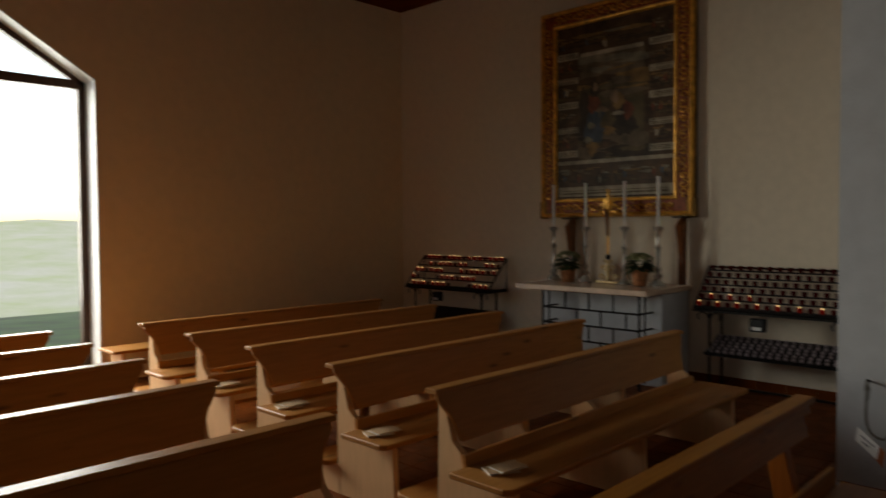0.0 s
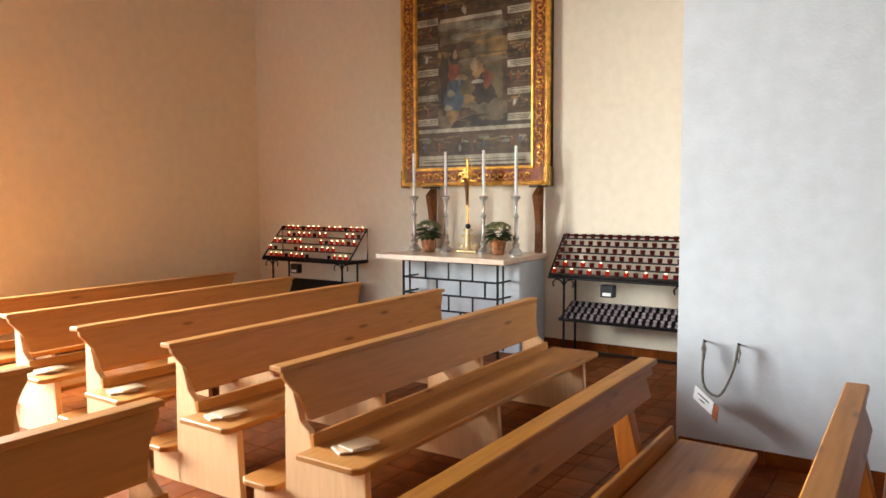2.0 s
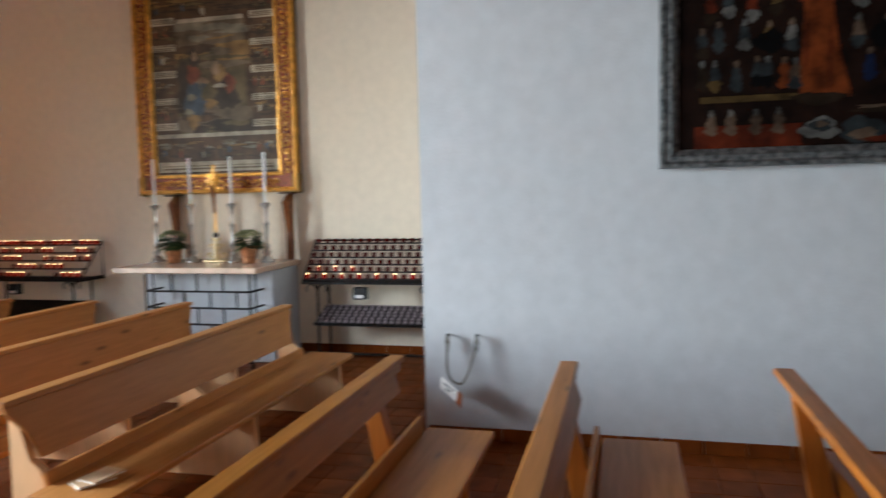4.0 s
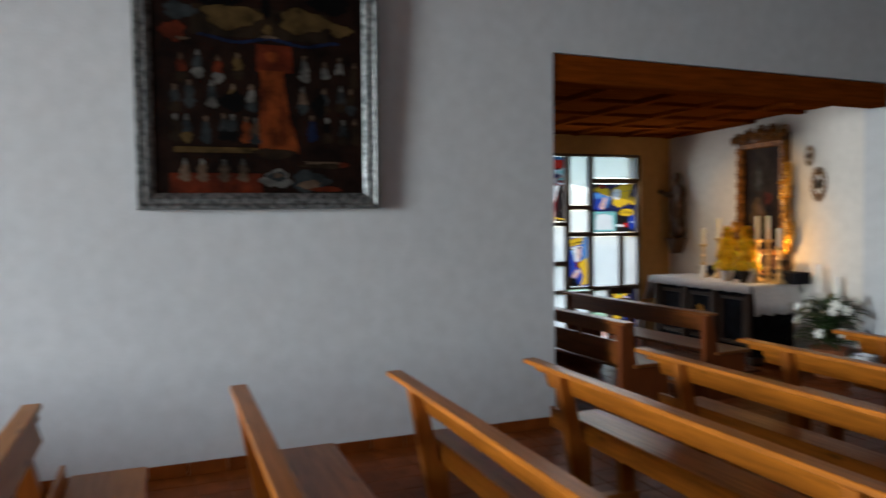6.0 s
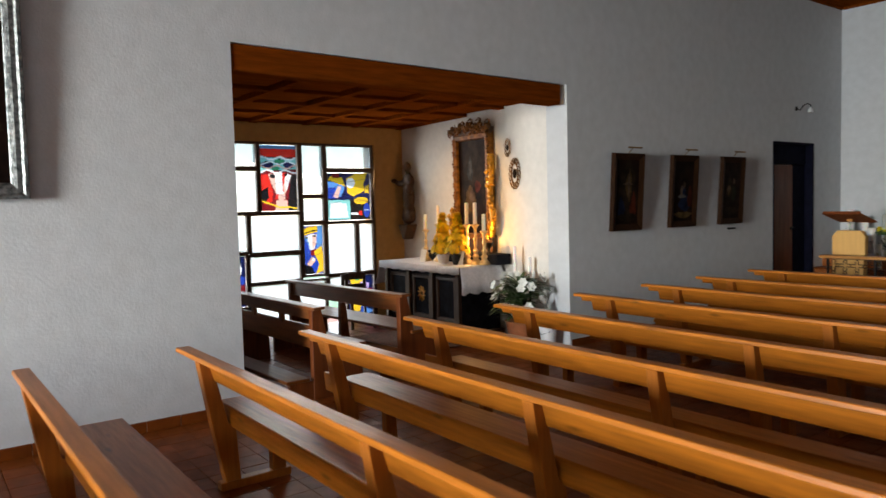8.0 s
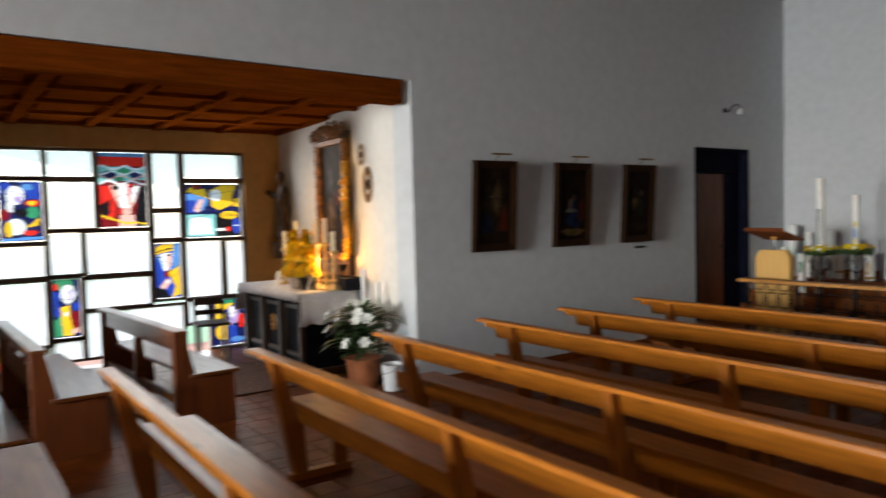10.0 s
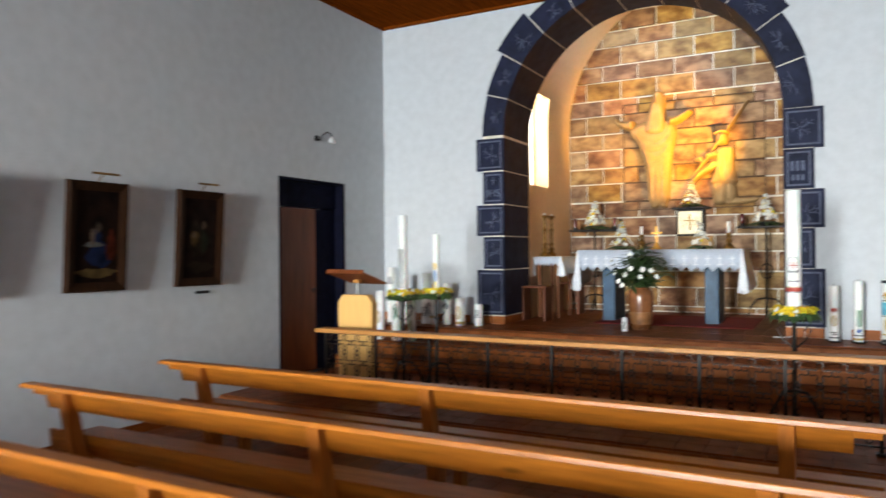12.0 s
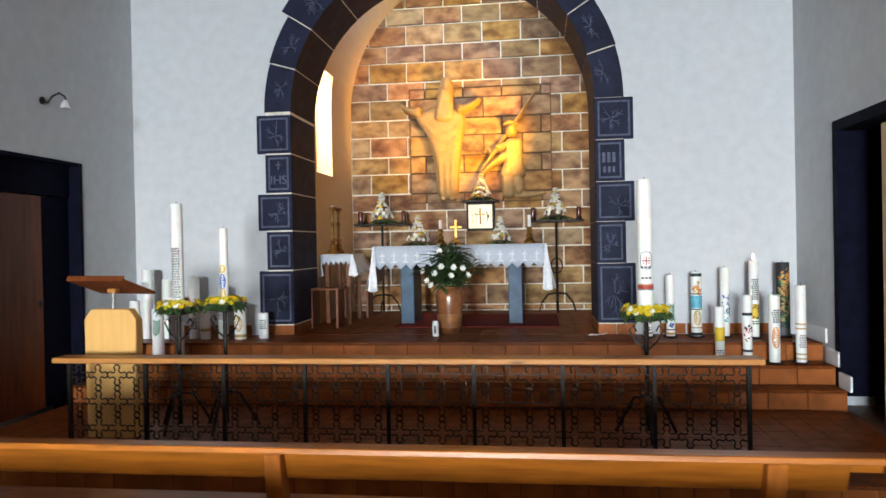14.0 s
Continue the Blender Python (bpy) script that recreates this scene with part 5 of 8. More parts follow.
coloured(6.24, 6.79, 1.60, 2.51, "deepred", [("black", [(0.72, 0), (1, 0), (1, 0.56), (0.85, 0.56)]), ("black", [(0.02, 0.4), (0.2, 0.55), (0.25, 0.3), (0.1, 0.2)]), ("sky", [(0, 0.945), (1, 0.945), (1, 1), (0, 1)]), ("red", [(0, 0.82), (1, 0.82), (1, 0.94), (0, 0.94)]),
          ("teal", [(0, 0.6), (1, 0.64), (1, 0.8), (0, 0.81)]), (0.2, 0.7, 0.16, 0.05, "navy"), (0.55, 0.75, 0.14, 0.04, "green"), (0.8, 0.7, 0.14, 0.05, "navy"), (0.42, 0.65, 0.12, 0.03, "green"), (0.80, 0.022, 0.013, "white"), (0.73, 0.02, 0.010, "white"), (0.67, 0.024, 0.010, "pink"),
          (0.60, 0.022, 0.014, "white"), ("red", [(0, 0.56), (0.22, 0.56), (0.34, 0.3), (0.3, 0.14), (0.1, 0.1), (0, 0.3)]), ("black", [(0.0, 0.3), (0.2, 0.36), (0.22, 0.2), (0.05, 0.1)]), ("white", [(0.22, 0.55), (0.6, 0.58), (0.86, 0.55), (0.74, 0.34), (0.62, 0.2), (0.47, 0.2), (0.36, 0.34)]),
          ("pink", [(0.22, 0.56), (0.40, 0.57), (0.44, 0.25), (0.34, 0.36)]), ("red", [(0.6, 0.58), (0.69, 0.58), (0.65, 0.30), (0.61, 0.3)]), ("pink", [(0.62, 0.4), (0.66, 0.42), (0.72, 0.3), (0.62, 0.22)]), (0.34, 0.53, 0.075, 0.032, "black"), (0.70, 0.55, 0.05, 0.02, "black"),
          (0.57, 0.21, 0.11, 0.05, "pink"), ("red", [(0.42, 0.26), (0.5, 0.26), (0.46, 0.17), (0.38, 0.18)]), ("pink", [(0.42, 0.16), (0.72, 0.16), (0.76, 0), (0.38, 0)]), ("yellow", [(0.03, 0.17), (0.5, 0.07), (1, 0.055), (1, 0.03), (0.5, 0.045), (0.03, 0.14)])], 3)
coloured(7.23, 7.96, 1.44, 2.14, "navy", [("black", [(0.5, 0), (1, 0), (1, 0.36), (0.5, 0.45)]), ("sky", [(0.03, 0.82), (0.22, 0.84), (0.42, 0.7), (0.32, 0.5), (0.05, 0.46)]), ("blue", [(0.03, 0.7), (0.2, 0.7), (0.18, 0.46), (0.03, 0.46)]), ("pink", [(0.14, 0.5), (0.26, 0.72), (0.34, 0.72), (0.25, 0.46)]),
          ("yellow", [(0.02, 0.86), (0.14, 0.97), (0.36, 0.9), (0.42, 0.72), (0.3, 0.76)]), ("deepred", [(0.12, 0.98), (0.3, 0.99), (0.3, 0.9), (0.15, 0.9)]), ("yellow", [(0.47, 0.58), (0.45, 0.88), (0.7, 1), (0.95, 1), (0.86, 0.78), (0.88, 0.62), (0.62, 0.5)]), (0.55, 0.79, 0.10, 0.11, "white"),
          ("yellow", [(0.9, 0.72), (0.99, 0.75), (0.99, 0.56), (0.88, 0.58)]), (0.79, 0.41, 0.17, 0.08, "yellow"), ("teal", [(0.02, 0.02), (0.53, 0.02), (0.53, 0.43), (0.02, 0.43)]), ("white", [(0.05, 0.06), (0.48, 0.06), (0.44, 0.36), (0.08, 0.38)]), ("white", [(0.55, 0.1), (0.72, 0.1), (0.72, 0.15), (0.55, 0.16)]),
          (0.77, 0.14, 0.05, 0.05, "red"), (0.92, 0.2, 0.08, 0.16, "blue"), ("white", [(0.86, 0.19), (0.98, 0.19), (0.98, 0.21), (0.86, 0.21)])], 4)
coloured(6.84, 7.16, 0.70, 1.40, "blue", [("sky", [(0.74, 1), (1, 1), (1, 0.5), (0.64, 0.5)]), ("yellow", [(0.0, 0.79), (0.04, 0.93), (0.2, 0.97), (0.72, 1), (0.76, 0.86), (0.4, 0.84)]), ("black", [(0.02, 0.85), (0.4, 0.90), (0.75, 0.91), (0.75, 0.89), (0.4, 0.875), (0.02, 0.83)]),
          ("white", [(0.04, 0.77), (0.4, 0.82), (0.7, 0.83), (0.64, 0.6), (0.5, 0.48), (0.34, 0.5)]), ("sky", [(0.04, 0.76), (0.18, 0.77), (0.36, 0.52), (0.3, 0.55)]), ("pink", [(0.46, 0.8), (0.7, 0.82), (0.62, 0.6), (0.46, 0.5)]), (0.17, 0.755, 0.11, 0.018, "black"), (0.56, 0.78, 0.10, 0.018, "black"),
          ("deepred", [(0.34, 0.48), (0.62, 0.52), (0.6, 0.38), (0.4, 0.38)]), ("yellow", [(0.5, 0.46), (0.95, 0.58), (1, 0.4), (1, 0.05), (0.6, 0.0), (0.78, 0.2)]), ("black", [(0, 0.2), (0.4, 0.15), (0.55, 0), (0, 0)]), ("pink", [(0.12, 0.2), (0.42, 0.36), (0.62, 0.3), (0.36, 0.16)]), ("white", [(0.4, 0.3), (0.55, 0.33), (0.5, 0.26)])], 5)
coloured(5.70, 6.0, 0.34, 1.03, "navy", [(0.4, 0.92, 0.36, 0.1, "green"), (0.1, 0.88, 0.1, 0.06, "red"), ("blue", [(0.02, 0.8), (0.25, 0.78), (0.25, 0.3), (0.02, 0.4)]), ("green", [(0.02, 0.3), (0.35, 0.4), (0.35, 0.02), (0.02, 0.02)]), ("deepred", [(0.62, 0.42), (0.98, 0.5), (0.98, 0.1), (0.66, 0.1)]),
          (0.56, 0.74, 0.27, 0.17, "white"), (0.66, 0.72, 0.08, 0.1, "violet"), ("yellow", [(0.25, 0.52), (0.58, 0.55), (0.62, 0.3), (0.74, 0.02), (0.34, 0.02), (0.28, 0.3)]), (0.86, 0.52, 0.13, 0.09, "blue"), (0.46, 0.4, 0.06, 0.04, "white"), ("pink", [(0.62, 0.12), (0.96, 0.16), (0.9, 0.06), (0.66, 0.04)])], 6)
coloured(7.51, 7.97, 0.02, 0.64, "navy", [("yellow", [(0.1, 0.95), (0.7, 0.95), (0.6, 0.82), (0.15, 0.7)]), ("green", [(0.3, 0.98), (0.7, 0.98), (0.66, 0.9), (0.3, 0.88)]), ("violet", [(0.5, 0.84), (0.85, 0.8), (0.8, 0.5), (0.55, 0.4)]), (0.62, 0.7, 0.09, 0.12, "white"), (0.88, 0.5, 0.1, 0.16, "red"),
          (0.25, 0.62, 0.16, 0.12, "yellow"), (0.32, 0.28, 0.22, 0.18, "yellow"), ("blue", [(0.5, 0.4), (0.7, 0.4), (0.8, 0.02), (0.5, 0.02)]), (0.75, 0.1, 0.2, 0.06, "sky")], 7)
coloured(4.89, 5.62, 0.02, 0.24, "deepred", [(0.3, 0.5, 0.2, 0.35, "yellow"), (0.65, 0.5, 0.25, 0.4, "red"), (0.15, 0.5, 0.08, 0.3, "white"), (0.4, 0.3, 0.1, 0.2, "red")], 8)
random.seed(11)
BARM = mat("window_bar", (0.12, 0.07, 0.04), 0.6, vary=0.2, scale=10, bump=0.15)
for y0, y1, z0, z1 in CLEARS + [(4.89, 5.16, 1.85, 2.51), (5.22, 5.66, 1.47, 2.16), (6.24, 6.79, 1.60, 2.51), (7.23, 7.96, 1.44, 2.14), (6.84, 7.16, 0.70, 1.40), (5.70, 6.0, 0.34, 1.03), (7.51, 7.97, 0.02, 0.64), (4.89, 5.62, 0.02, 0.24)]:
    bm = B()
    g = 0.03
    box(bm, -0.05, 0.045, -g, 0.004, -g, z1 - z0 + g)
    box(bm, -0.05, 0.045, y1 - y0 - 0.004, y1 - y0 + g, -g, z1 - z0 + g)
    box(bm, -0.048, 0.043, 0.004, y1 - y0 - 0.004, -g, 0.004)
    box(bm, -0.048, 0.043, 0.004, y1 - y0 - 0.004, z1 - z0 - 0.004, z1 - z0 + g)
    part("window_bar", bm, BARM, win, at=pose(GLASS - 0.07, y0, z0))

# chapel benches
for k, (x, y, L, rz) in enumerate(((-1.95, 5.04, 2.05, 2.0), (-2.3, 5.95, 2.25, 4.0))):
    e = thing("chapel_bench", "brown wooden chapel bench with a slotted back panel", "bench", pose(x, y, 0, 0, 0, rz), group="chapel benches")
    part("top_rail", box(B(), 0, L, -0.01, 0.10, 0.775, 0.80, 0.004), BROWNWOOD, e)
    if k == 0:
        bm = box(B(), 0.08, L - 0.08, 0.03, 0.055, 0.68, 0.775)
        box(bm, 0.08, L - 0.08, 0.055, 0.08, 0.42, 0.62)
        for i in range(4):
            q = 0.1 + i * (L - 0.25) / 3
            box(bm, q, q + 0.06, 0.035, 0.07, 0.60, 0.69)
    else:
        bm = box(B(), 0.08, L - 0.08, 0.03, 0.055, 0.63, 0.775)
        box(bm, 0.08, L - 0.08, 0.03, 0.06, 0.20, 0.27)
        prism(bm, [(0.0, 0.0), (0.14, 0.0), (0.075, 0.63), (0.02, 0.63)], "x", L / 2 - 0.03, L / 2 + 0.03)
    part("backrest", bm, BROWNWOOD, e)
    part("seat", box(B(), 0.02, L - 0.02, 0.12, 0.52, 0.41, 0.44, 0.006), BROWNWOOD, e)
    pan = None
    for q in (0.08, L - 0.08):
        if pan is None:
            pan = part("end_panel", prism(B(), [(0.0, 0), (0.50, 0), (0.48, 0.409), (0.17, 0.409), (0.09, 0.774), (0.0, 0.774)], "x", -0.03, 0.03, 0.004), DOORWOOD, e, at=pose(q, 0, 0))
        else:
            again(pan, e, pose(q, 0, 0))
    part("kneeler", box(B(), 0.04, L - 0.04, -0.26, -0.04, 0.17, 0.2, 0.006), BROWNWOOD, e)
    part("kneeler_block", box(B(), 0.06, 0.10, -0.22, 0.0, 0, 0.169), DOORWOOD, e)
    part("kneeler_block", box(B(), L - 0.10, L - 0.06, -0.22, 0.0, 0, 0.169), DOORWOOD, e)

# low bench along the chapel wall
e = thing("wall_bench", "low plain wooden bench along the chapel side wall", "bench", pose(-2.6, 4.53, 0, 0, 0, 2))
part("seat", box(B(), 0.0, 1.9, 0.0, 0.22, 0.41, 0.44, 0.006), BROWNWOOD, e)
for q in (0.06, 0.95, 1.84):
    part("support", box(B(), q - 0.02, q + 0.02, 0.01, 0.19, 0.0, 0.409), DOORWOOD, e)
e = thing("side_picture", "small dark picture in a wooden frame on the chapel wall", "painting", pose(-1.1, 4.523, 1.78))
bm = B()
moulding(bm, 0.55, 0.5, [(-0.01, -0.006), (0.0, -0.02), (0.045, -0.045), (0.05, 0.0)])
part("frame", bm, DARKWOOD, e)
part("canvas", box(B(), 0.0, 0.55, 0.0, 0.012, 0.0, 0.5), PAINT["umber"], e)

# chair beside the chapel altar
e = thing("chair", "dark wooden chair with a railed back beside the altar", "chair", pose(-3.15, 7.12, 0, 0, 0, -8))
part("seat", box(B(), 0.0, 0.40, 0.0, 0.40, 0.42, 0.45, 0.008), DARKWOOD, e)
for x, y, h in ((0.02, 0.02, 0.72), (0.02, 0.34, 0.72), (0.345, 0.02, 0.419), (0.345, 0.34, 0.419)):
    part("leg", box(B(), x, x + 0.035, y, y + 0.035, 0, h, 0.004), DARKWOOD, e)
for z in (0.52, 0.64):
    part("back_rail", box(B(), 0.025, 0.05, 0.056, 0.339, z, z + 0.06 + 0.03 * (z > 0.6), 0.004), DARKWOOD, e)

# chapel altar
a = thing("chapel_altar", "dark panelled altar with a white cloth over its top", "altar", pose(-2.89, 7.66, 0))
part("body", box(B(), 0.06, 1.70, 0.05, 0.66, 0.08, 0.84, 0.004), ALTARBLUE, a)
part("plinth", box(B(), 0.0, 1.76, 0.0, 0.68, 0.0, 0.079, 0.006), DARKWOOD, a)
part("tabletop", box(B(), 0.0, 1.76, -0.02, 0.66, 0.841, 0.885, 0.006), BROWNWOOD, a)
for x in (0.06, 0.585, 1.105, 1.63):
    part("pilaster", box(B(), x, x + 0.07, 0.0, 0.049, 0.08, 0.84, 0.006), DARKWOOD, a)
for x in (0.185, 0.71, 1.23):
    bm = B()
    moulding(bm, 0.345, 0.5, [(-0.02, 0.0), (-0.01, 0.02), (0.02, 0.02), (0.03, 0.0)])
    part("panel_moulding", bm, DARKWOOD, a, at=pose(x, 0.05, 0.22))
bm = B()
for k in range(10):
    t = k * 0.63
    tube(bm, [(0.03 * math.cos(t), 0, 0.03 * math.sin(t)), (0.08 * math.cos(t + 0.4), -0.01, 0.1 * math.sin(t + 0.4))], [0.015, 0.006], 5)
part("gilt_emblem", bm, GOLD, a, at=pose(0.88, 0.045, 0.5))


def cloth(name, label, w, d, drop_front, drop_side, m, scallop=0.0, n=40):
    """Cloth over a table w by d: top, front drop with points, hanging ends with folds."""
    e = tagged(new(name), label, "cloth")
    e.matrix_world = m
    bm = B()
    box(bm, -0.006, w + 0.006, -0.006, d, 0.0, 0.004)
    part("top_cloth", bm, CLOTH, e)
    bm = B()
    rows = []
    for i in range(n + 1):
        u = i / n * w
        z1 = -drop_front + (scallop * abs(((i % 4) / 4.0) * 2 - 1) if scallop else 0.006 * math.sin(i * 1.3))
        wob = 0.006 * math.sin(u * 23) + 0.004 * math.sin(u * 51)
        rows.append([bm.verts.new((u, -0.008, 0.004)), bm.verts.new((u, -0.012 - abs(wob) * 0.5, z1 * 0.5)), bm.verts.new((u, -0.014 - abs(wob), z1))])
    for a_, b_ in zip(rows, rows[1:]):
        for k in range(2):
            bm.faces.new((a_[k], b_[k], b_[k + 1], a_[k + 1]))
    f = part("front_drop", bm, LACE if scallop else CLOTH, e, smooth=True)
    sol = f.modifiers.new("thick", "SOLIDIFY")
    sol.thickness = 0.002
    for side in (0, 1):
        bm = B()
        rows = []
        m_ = 14
        for i in range(m_ + 1):
            v = i / m_ * d
            x = -0.008 if side == 0 else w + 0.008
            s = -1 if side == 0 else 1
            wob = 0.014 * math.sin(v * 30 + side) + 0.006
            z1 = -drop_side - 0.012 * math.sin(i * 1.7) + 0.06 * (v / d) * (1 if scallop else 0)
            fl = 1.5 if scallop else 1.0
            rows.append([bm.verts.new((x, v - 0.008, 0.004)), bm.verts.new((x + s * 0.008 * fl, v - 0.008, -0.04)), bm.verts.new((x + s * (0.03 * fl + wob), v - 0.02 * fl * (1 - v / d), z1 * 0.6)), bm.verts.new((x + s * (0.055 * fl + wob * 1.6), v - 0.05 * fl * (1 - v / d), z1))])
        for a_, b_ in zip(rows, rows[1:]):
            for k in range(3):
                bm.faces.new((a_[k], b_[k], b_[k + 1], a_[k + 1]))
        f = part("end_drop", bm, CLOTH, e, smooth=True)
        f.modifiers.new("thick", "SOLIDIFY").thickness = 0.002
        if scallop:
            # the corner hangs forward in a long pointed fold
            bm = B()
            rows = []
            for i in range(9):
                q = i / 8
                wide, z = 0.02 + 0.10 * q, 0.004 - (drop_side + 0.04) * q
                x0 = (w + 0.004) if side else -0.004
                s = 1 if side else -1
                rows.append([bm.verts.new((x0 + s * (wide * f_ - 0.035 * q), -0.016 - 0.022 * math.sin(f_ * 7 + 2 * q) * q, z + 0.05 * abs(f_ - 0.5) * q)) for f_ in (0, 0.2, 0.4, 0.6, 0.8, 1.0)])
            for a_, b_ in zip(rows, rows[1:]):
                for k in range(5):
                    bm.faces.new((a_[k], a_[k + 1], b_[k + 1], b_[k]))
            f = part("corner_fold", bm, CLOTH, e, smooth=True)
            f.modifiers.new("thick", "SOLIDIFY").thickness = 0.002
    return e


cloth("altar_cloth", "plain white linen cloth on the chapel altar", 1.78, 0.67, 0.09, 0.32, pose(-2.90, 7.635, 0.887))
tagged(part("altar_shelf", box(B(), -2.5, -0.95, 8.08, 8.30, 0.892, 1.02, 0.004), ALTARBLUE), "dark blue painted shelf at the back of the altar", "shelf")

# retable
W, H = 0.62, 1.22
p = thing("retable_painting", "tall dark painting in a carved and gilded baroque frame", "painting", pose(-1.98, 8.36, 1.25, 0, 0, -2.5))
cols = [PAINT[k] for k in ("dark", "umber", "sky", "flesh", "red", "slate", "ochre")]
# the slate and sky ovals paint a bluish reflection onto the dark canvas
patches(W, H, [(0.5, 0.5, 0.42, 0.45, 2), (0.40, 0.68, 0.09, 0.12, 6), (0.40, 0.70, 0.05, 0.08, 3), (0.4, 0.35, 0.2, 0.14, 7), (0.45, 0.4, 0.08, 0.08, 4), (0.7, 0.3, 0.14, 0.18, 1), (0.65, 0.5, 0.1, 0.06, 5)])
canvas(W, H, -0.0215, 0.009, cols, p)
bm = B()
moulding(bm, W, H, [(-0.01, 0.025), (0.0, 0.06), (0.05, 0.07), (0.08, 0.03), (0.085, -0.02)])
AGEDGOLD = mat("aged_gilding", (0.28, 0.115, 0.018), 0.5, metal=0.0, spec=0.15, vary=0.4, scale=14, bump=0.3, bump_scale=60)
fr = part("frame", bm, AGEDGOLD, p, "darkened gilded frame")
bm = B()
for i in range(34):
    z = -0.02 + i * (H + 0.02) / 33
    for side in (-0.055, W + 0.05):
        ball(bm, (side + 0.012 * math.sin(i * 1.7), -0.065, z), (0.022, 0.018, 0.020), 1)
tagged(part("beading", bm, AGEDGOLD, fr, smooth=True), kind="stuff")


def gilt_leaf(bm, c, size, turn, thick=0.016):
    tube(bm, [(c[0] + size * k / 6 * math.cos(turn + k * 0.8), c[1] - 0.012 * math.sin(k), c[2] + size * k / 6 * math.sin(turn + k * 0.8)) for k in range(7)], [thick * (1.1 - 0.11 * k) for k in range(7)], 5)


for side, z0, z1, wide in ((-0.10, -0.02, 0.34, 0.045), (W + 0.125, -0.02, 1.02, 0.06)):
    bm = B()
    n_ = int((z1 - z0) / 0.03)
    for i in range(n_):
        f = i / n_
        z = z0 + (z1 - z0) * f
        swell = wide * (0.75 + 0.5 * abs(math.sin(f * 7.0)))
        c = (side + 0.025 * math.sin(f * 9), -0.07, z)
        ball(bm, c, (swell * 0.75, 0.04, 0.028), 1)
        gilt_leaf(bm, (c[0] + random.uniform(-1, 1) * swell, -0.095, z), 0.055, random.random() * 6)
    tagged(part("carved_column", bm, RETABLEGOLD, fr, smooth=True), kind="stuff")
bm = B()
for i in range(15):
    u = -0.10 + (W + 0.2) * i / 14
    c = (u, -0.07, H + 0.10 + 0.035 * math.sin(i * 1.9) + 0.06 * math.sin(math.pi * i / 14))
    ball(bm, c, (0.045, 0.03, 0.035), 1)
    gilt_leaf(bm, (c[0], -0.09, c[2] + 0.02), 0.075, i * 2.1, 0.018)
for i in range(30):
    gilt_leaf(bm, (random.uniform(-0.10, W + 0.10), -0.085, H + random.uniform(0.05, 0.18)), random.uniform(0.03, 0.06), random.random() * 6)
tagged(part("crest_carving", bm, AGEDGOLD, fr, smooth=True), kind="stuff")
part("crest_board", prism(B(), [(-0.08, H + 0.04), (W + 0.08, H + 0.04), (W + 0.09, H + 0.13), (W * 0.75, H + 0.15), (W / 2, H + 0.20), (W * 0.25, H + 0.15), (-0.09, H + 0.13)], "y", -0.05, 0.02), DARKWOOD, p)
part("predella", box(B(), -0.1, W + 0.1, -0.05, 0.03, -0.23, -0.01, 0.006), DARKWOOD, p)

for x, y, hs, hc in ((-2.28, 7.98, 0.42, 0.20), (-2.08, 8.04, 0.50, 0.24), (-1.36, 7.95, 0.50, 0.26), (-1.26, 8.0, 0.50, 0.26), (-1.12, 8.02, 0.42, 0.20)):
    candlestick(pose(x, y, 0.892 if y < 8.06 else 1.02), hs, hc, "candlesticks on the chapel altar", "turned brass candlestick with a white candle", BRASS, 0.024)


for x in (-1.74, -1.44):
    e = thing("flower_arrangement", "tall cone of yellow flowers in a dark pot", "flowers", pose(x, 7.86, 0.892), group="yellow flowers on the altar")
    part("pot", lathe(B(), [(0.06, 0), (0.085, 0.12), (0.09, 0.13), (0.07, 0.13)], 14), BLACK if x > -1.6 else WHITEPAINT, e, smooth=True)
    bm = B()
    for i in range(210):
        f = random.random() ** 1.2
        t = random.random() * 6.283
        r = (0.115 + 0.02 * math.sin(f * 22)) * (1.08 - f)
        q = Vector((r * math.cos(t), r * math.sin(t), 0.15 + 0.48 * f))
        flower(bm, q, 0.042, 0, 6, (q.x, q.y, 0.05))
    part("blossoms", bm, YELLOW, e)
    bm = B()
    for i in range(60):
        t = random.random() * 6.283
        leaf(bm, (0, 0, 0.12 + 0.1 * random.random()), (math.cos(t), math.sin(t), 0.4), 0.13, 0.04, 0.5)
    part("leaves", bm, LEAF, e)
for x, y in ((-2.12, 7.80), (-1.36, 7.82)):
    e = tagged(part("prayer_card", prism(B(), [(-0.06, 0), (0.06, 0), (0.06, 0.17), (-0.06, 0.17)], "y", 0, 0.004), PAPER), "white prayer card leaning upright on the altar", "card", group="cards on the altar")
    e.matrix_basis = pose(x, y, 0.893, -12, 0, 0)

# statue on a console
e = thing("statue_console", "small dark wooden wall console", "console", pose(-3.26, 8.43, 1.36))
part("bracket", prism(B(), [(-0.13, 0.0), (0.13, 0.0), (0.06, -0.14), (0.02, -0.22), (-0.02, -0.22), (-0.06, -0.14)], "y", -0.16, 0.02, 0.01), DARKWOOD, e)


def statue(name, label, blobs, material, m, voxel=0.016):
    bm = B()
    for c, r in blobs:
        ball(bm, c, r, 2)
    ob = tagged(part(name, bm, material), label, "statue")
    ob.matrix_world = m
    md = ob.modifiers.new("remesh", "REMESH")
    md.mode, md.voxel_size = "VOXEL", voxel
    md.use_smooth_shade = True
    sm = ob.modifiers.new("smooth", "SMOOTH")
    sm.iterations = 3
    return ob


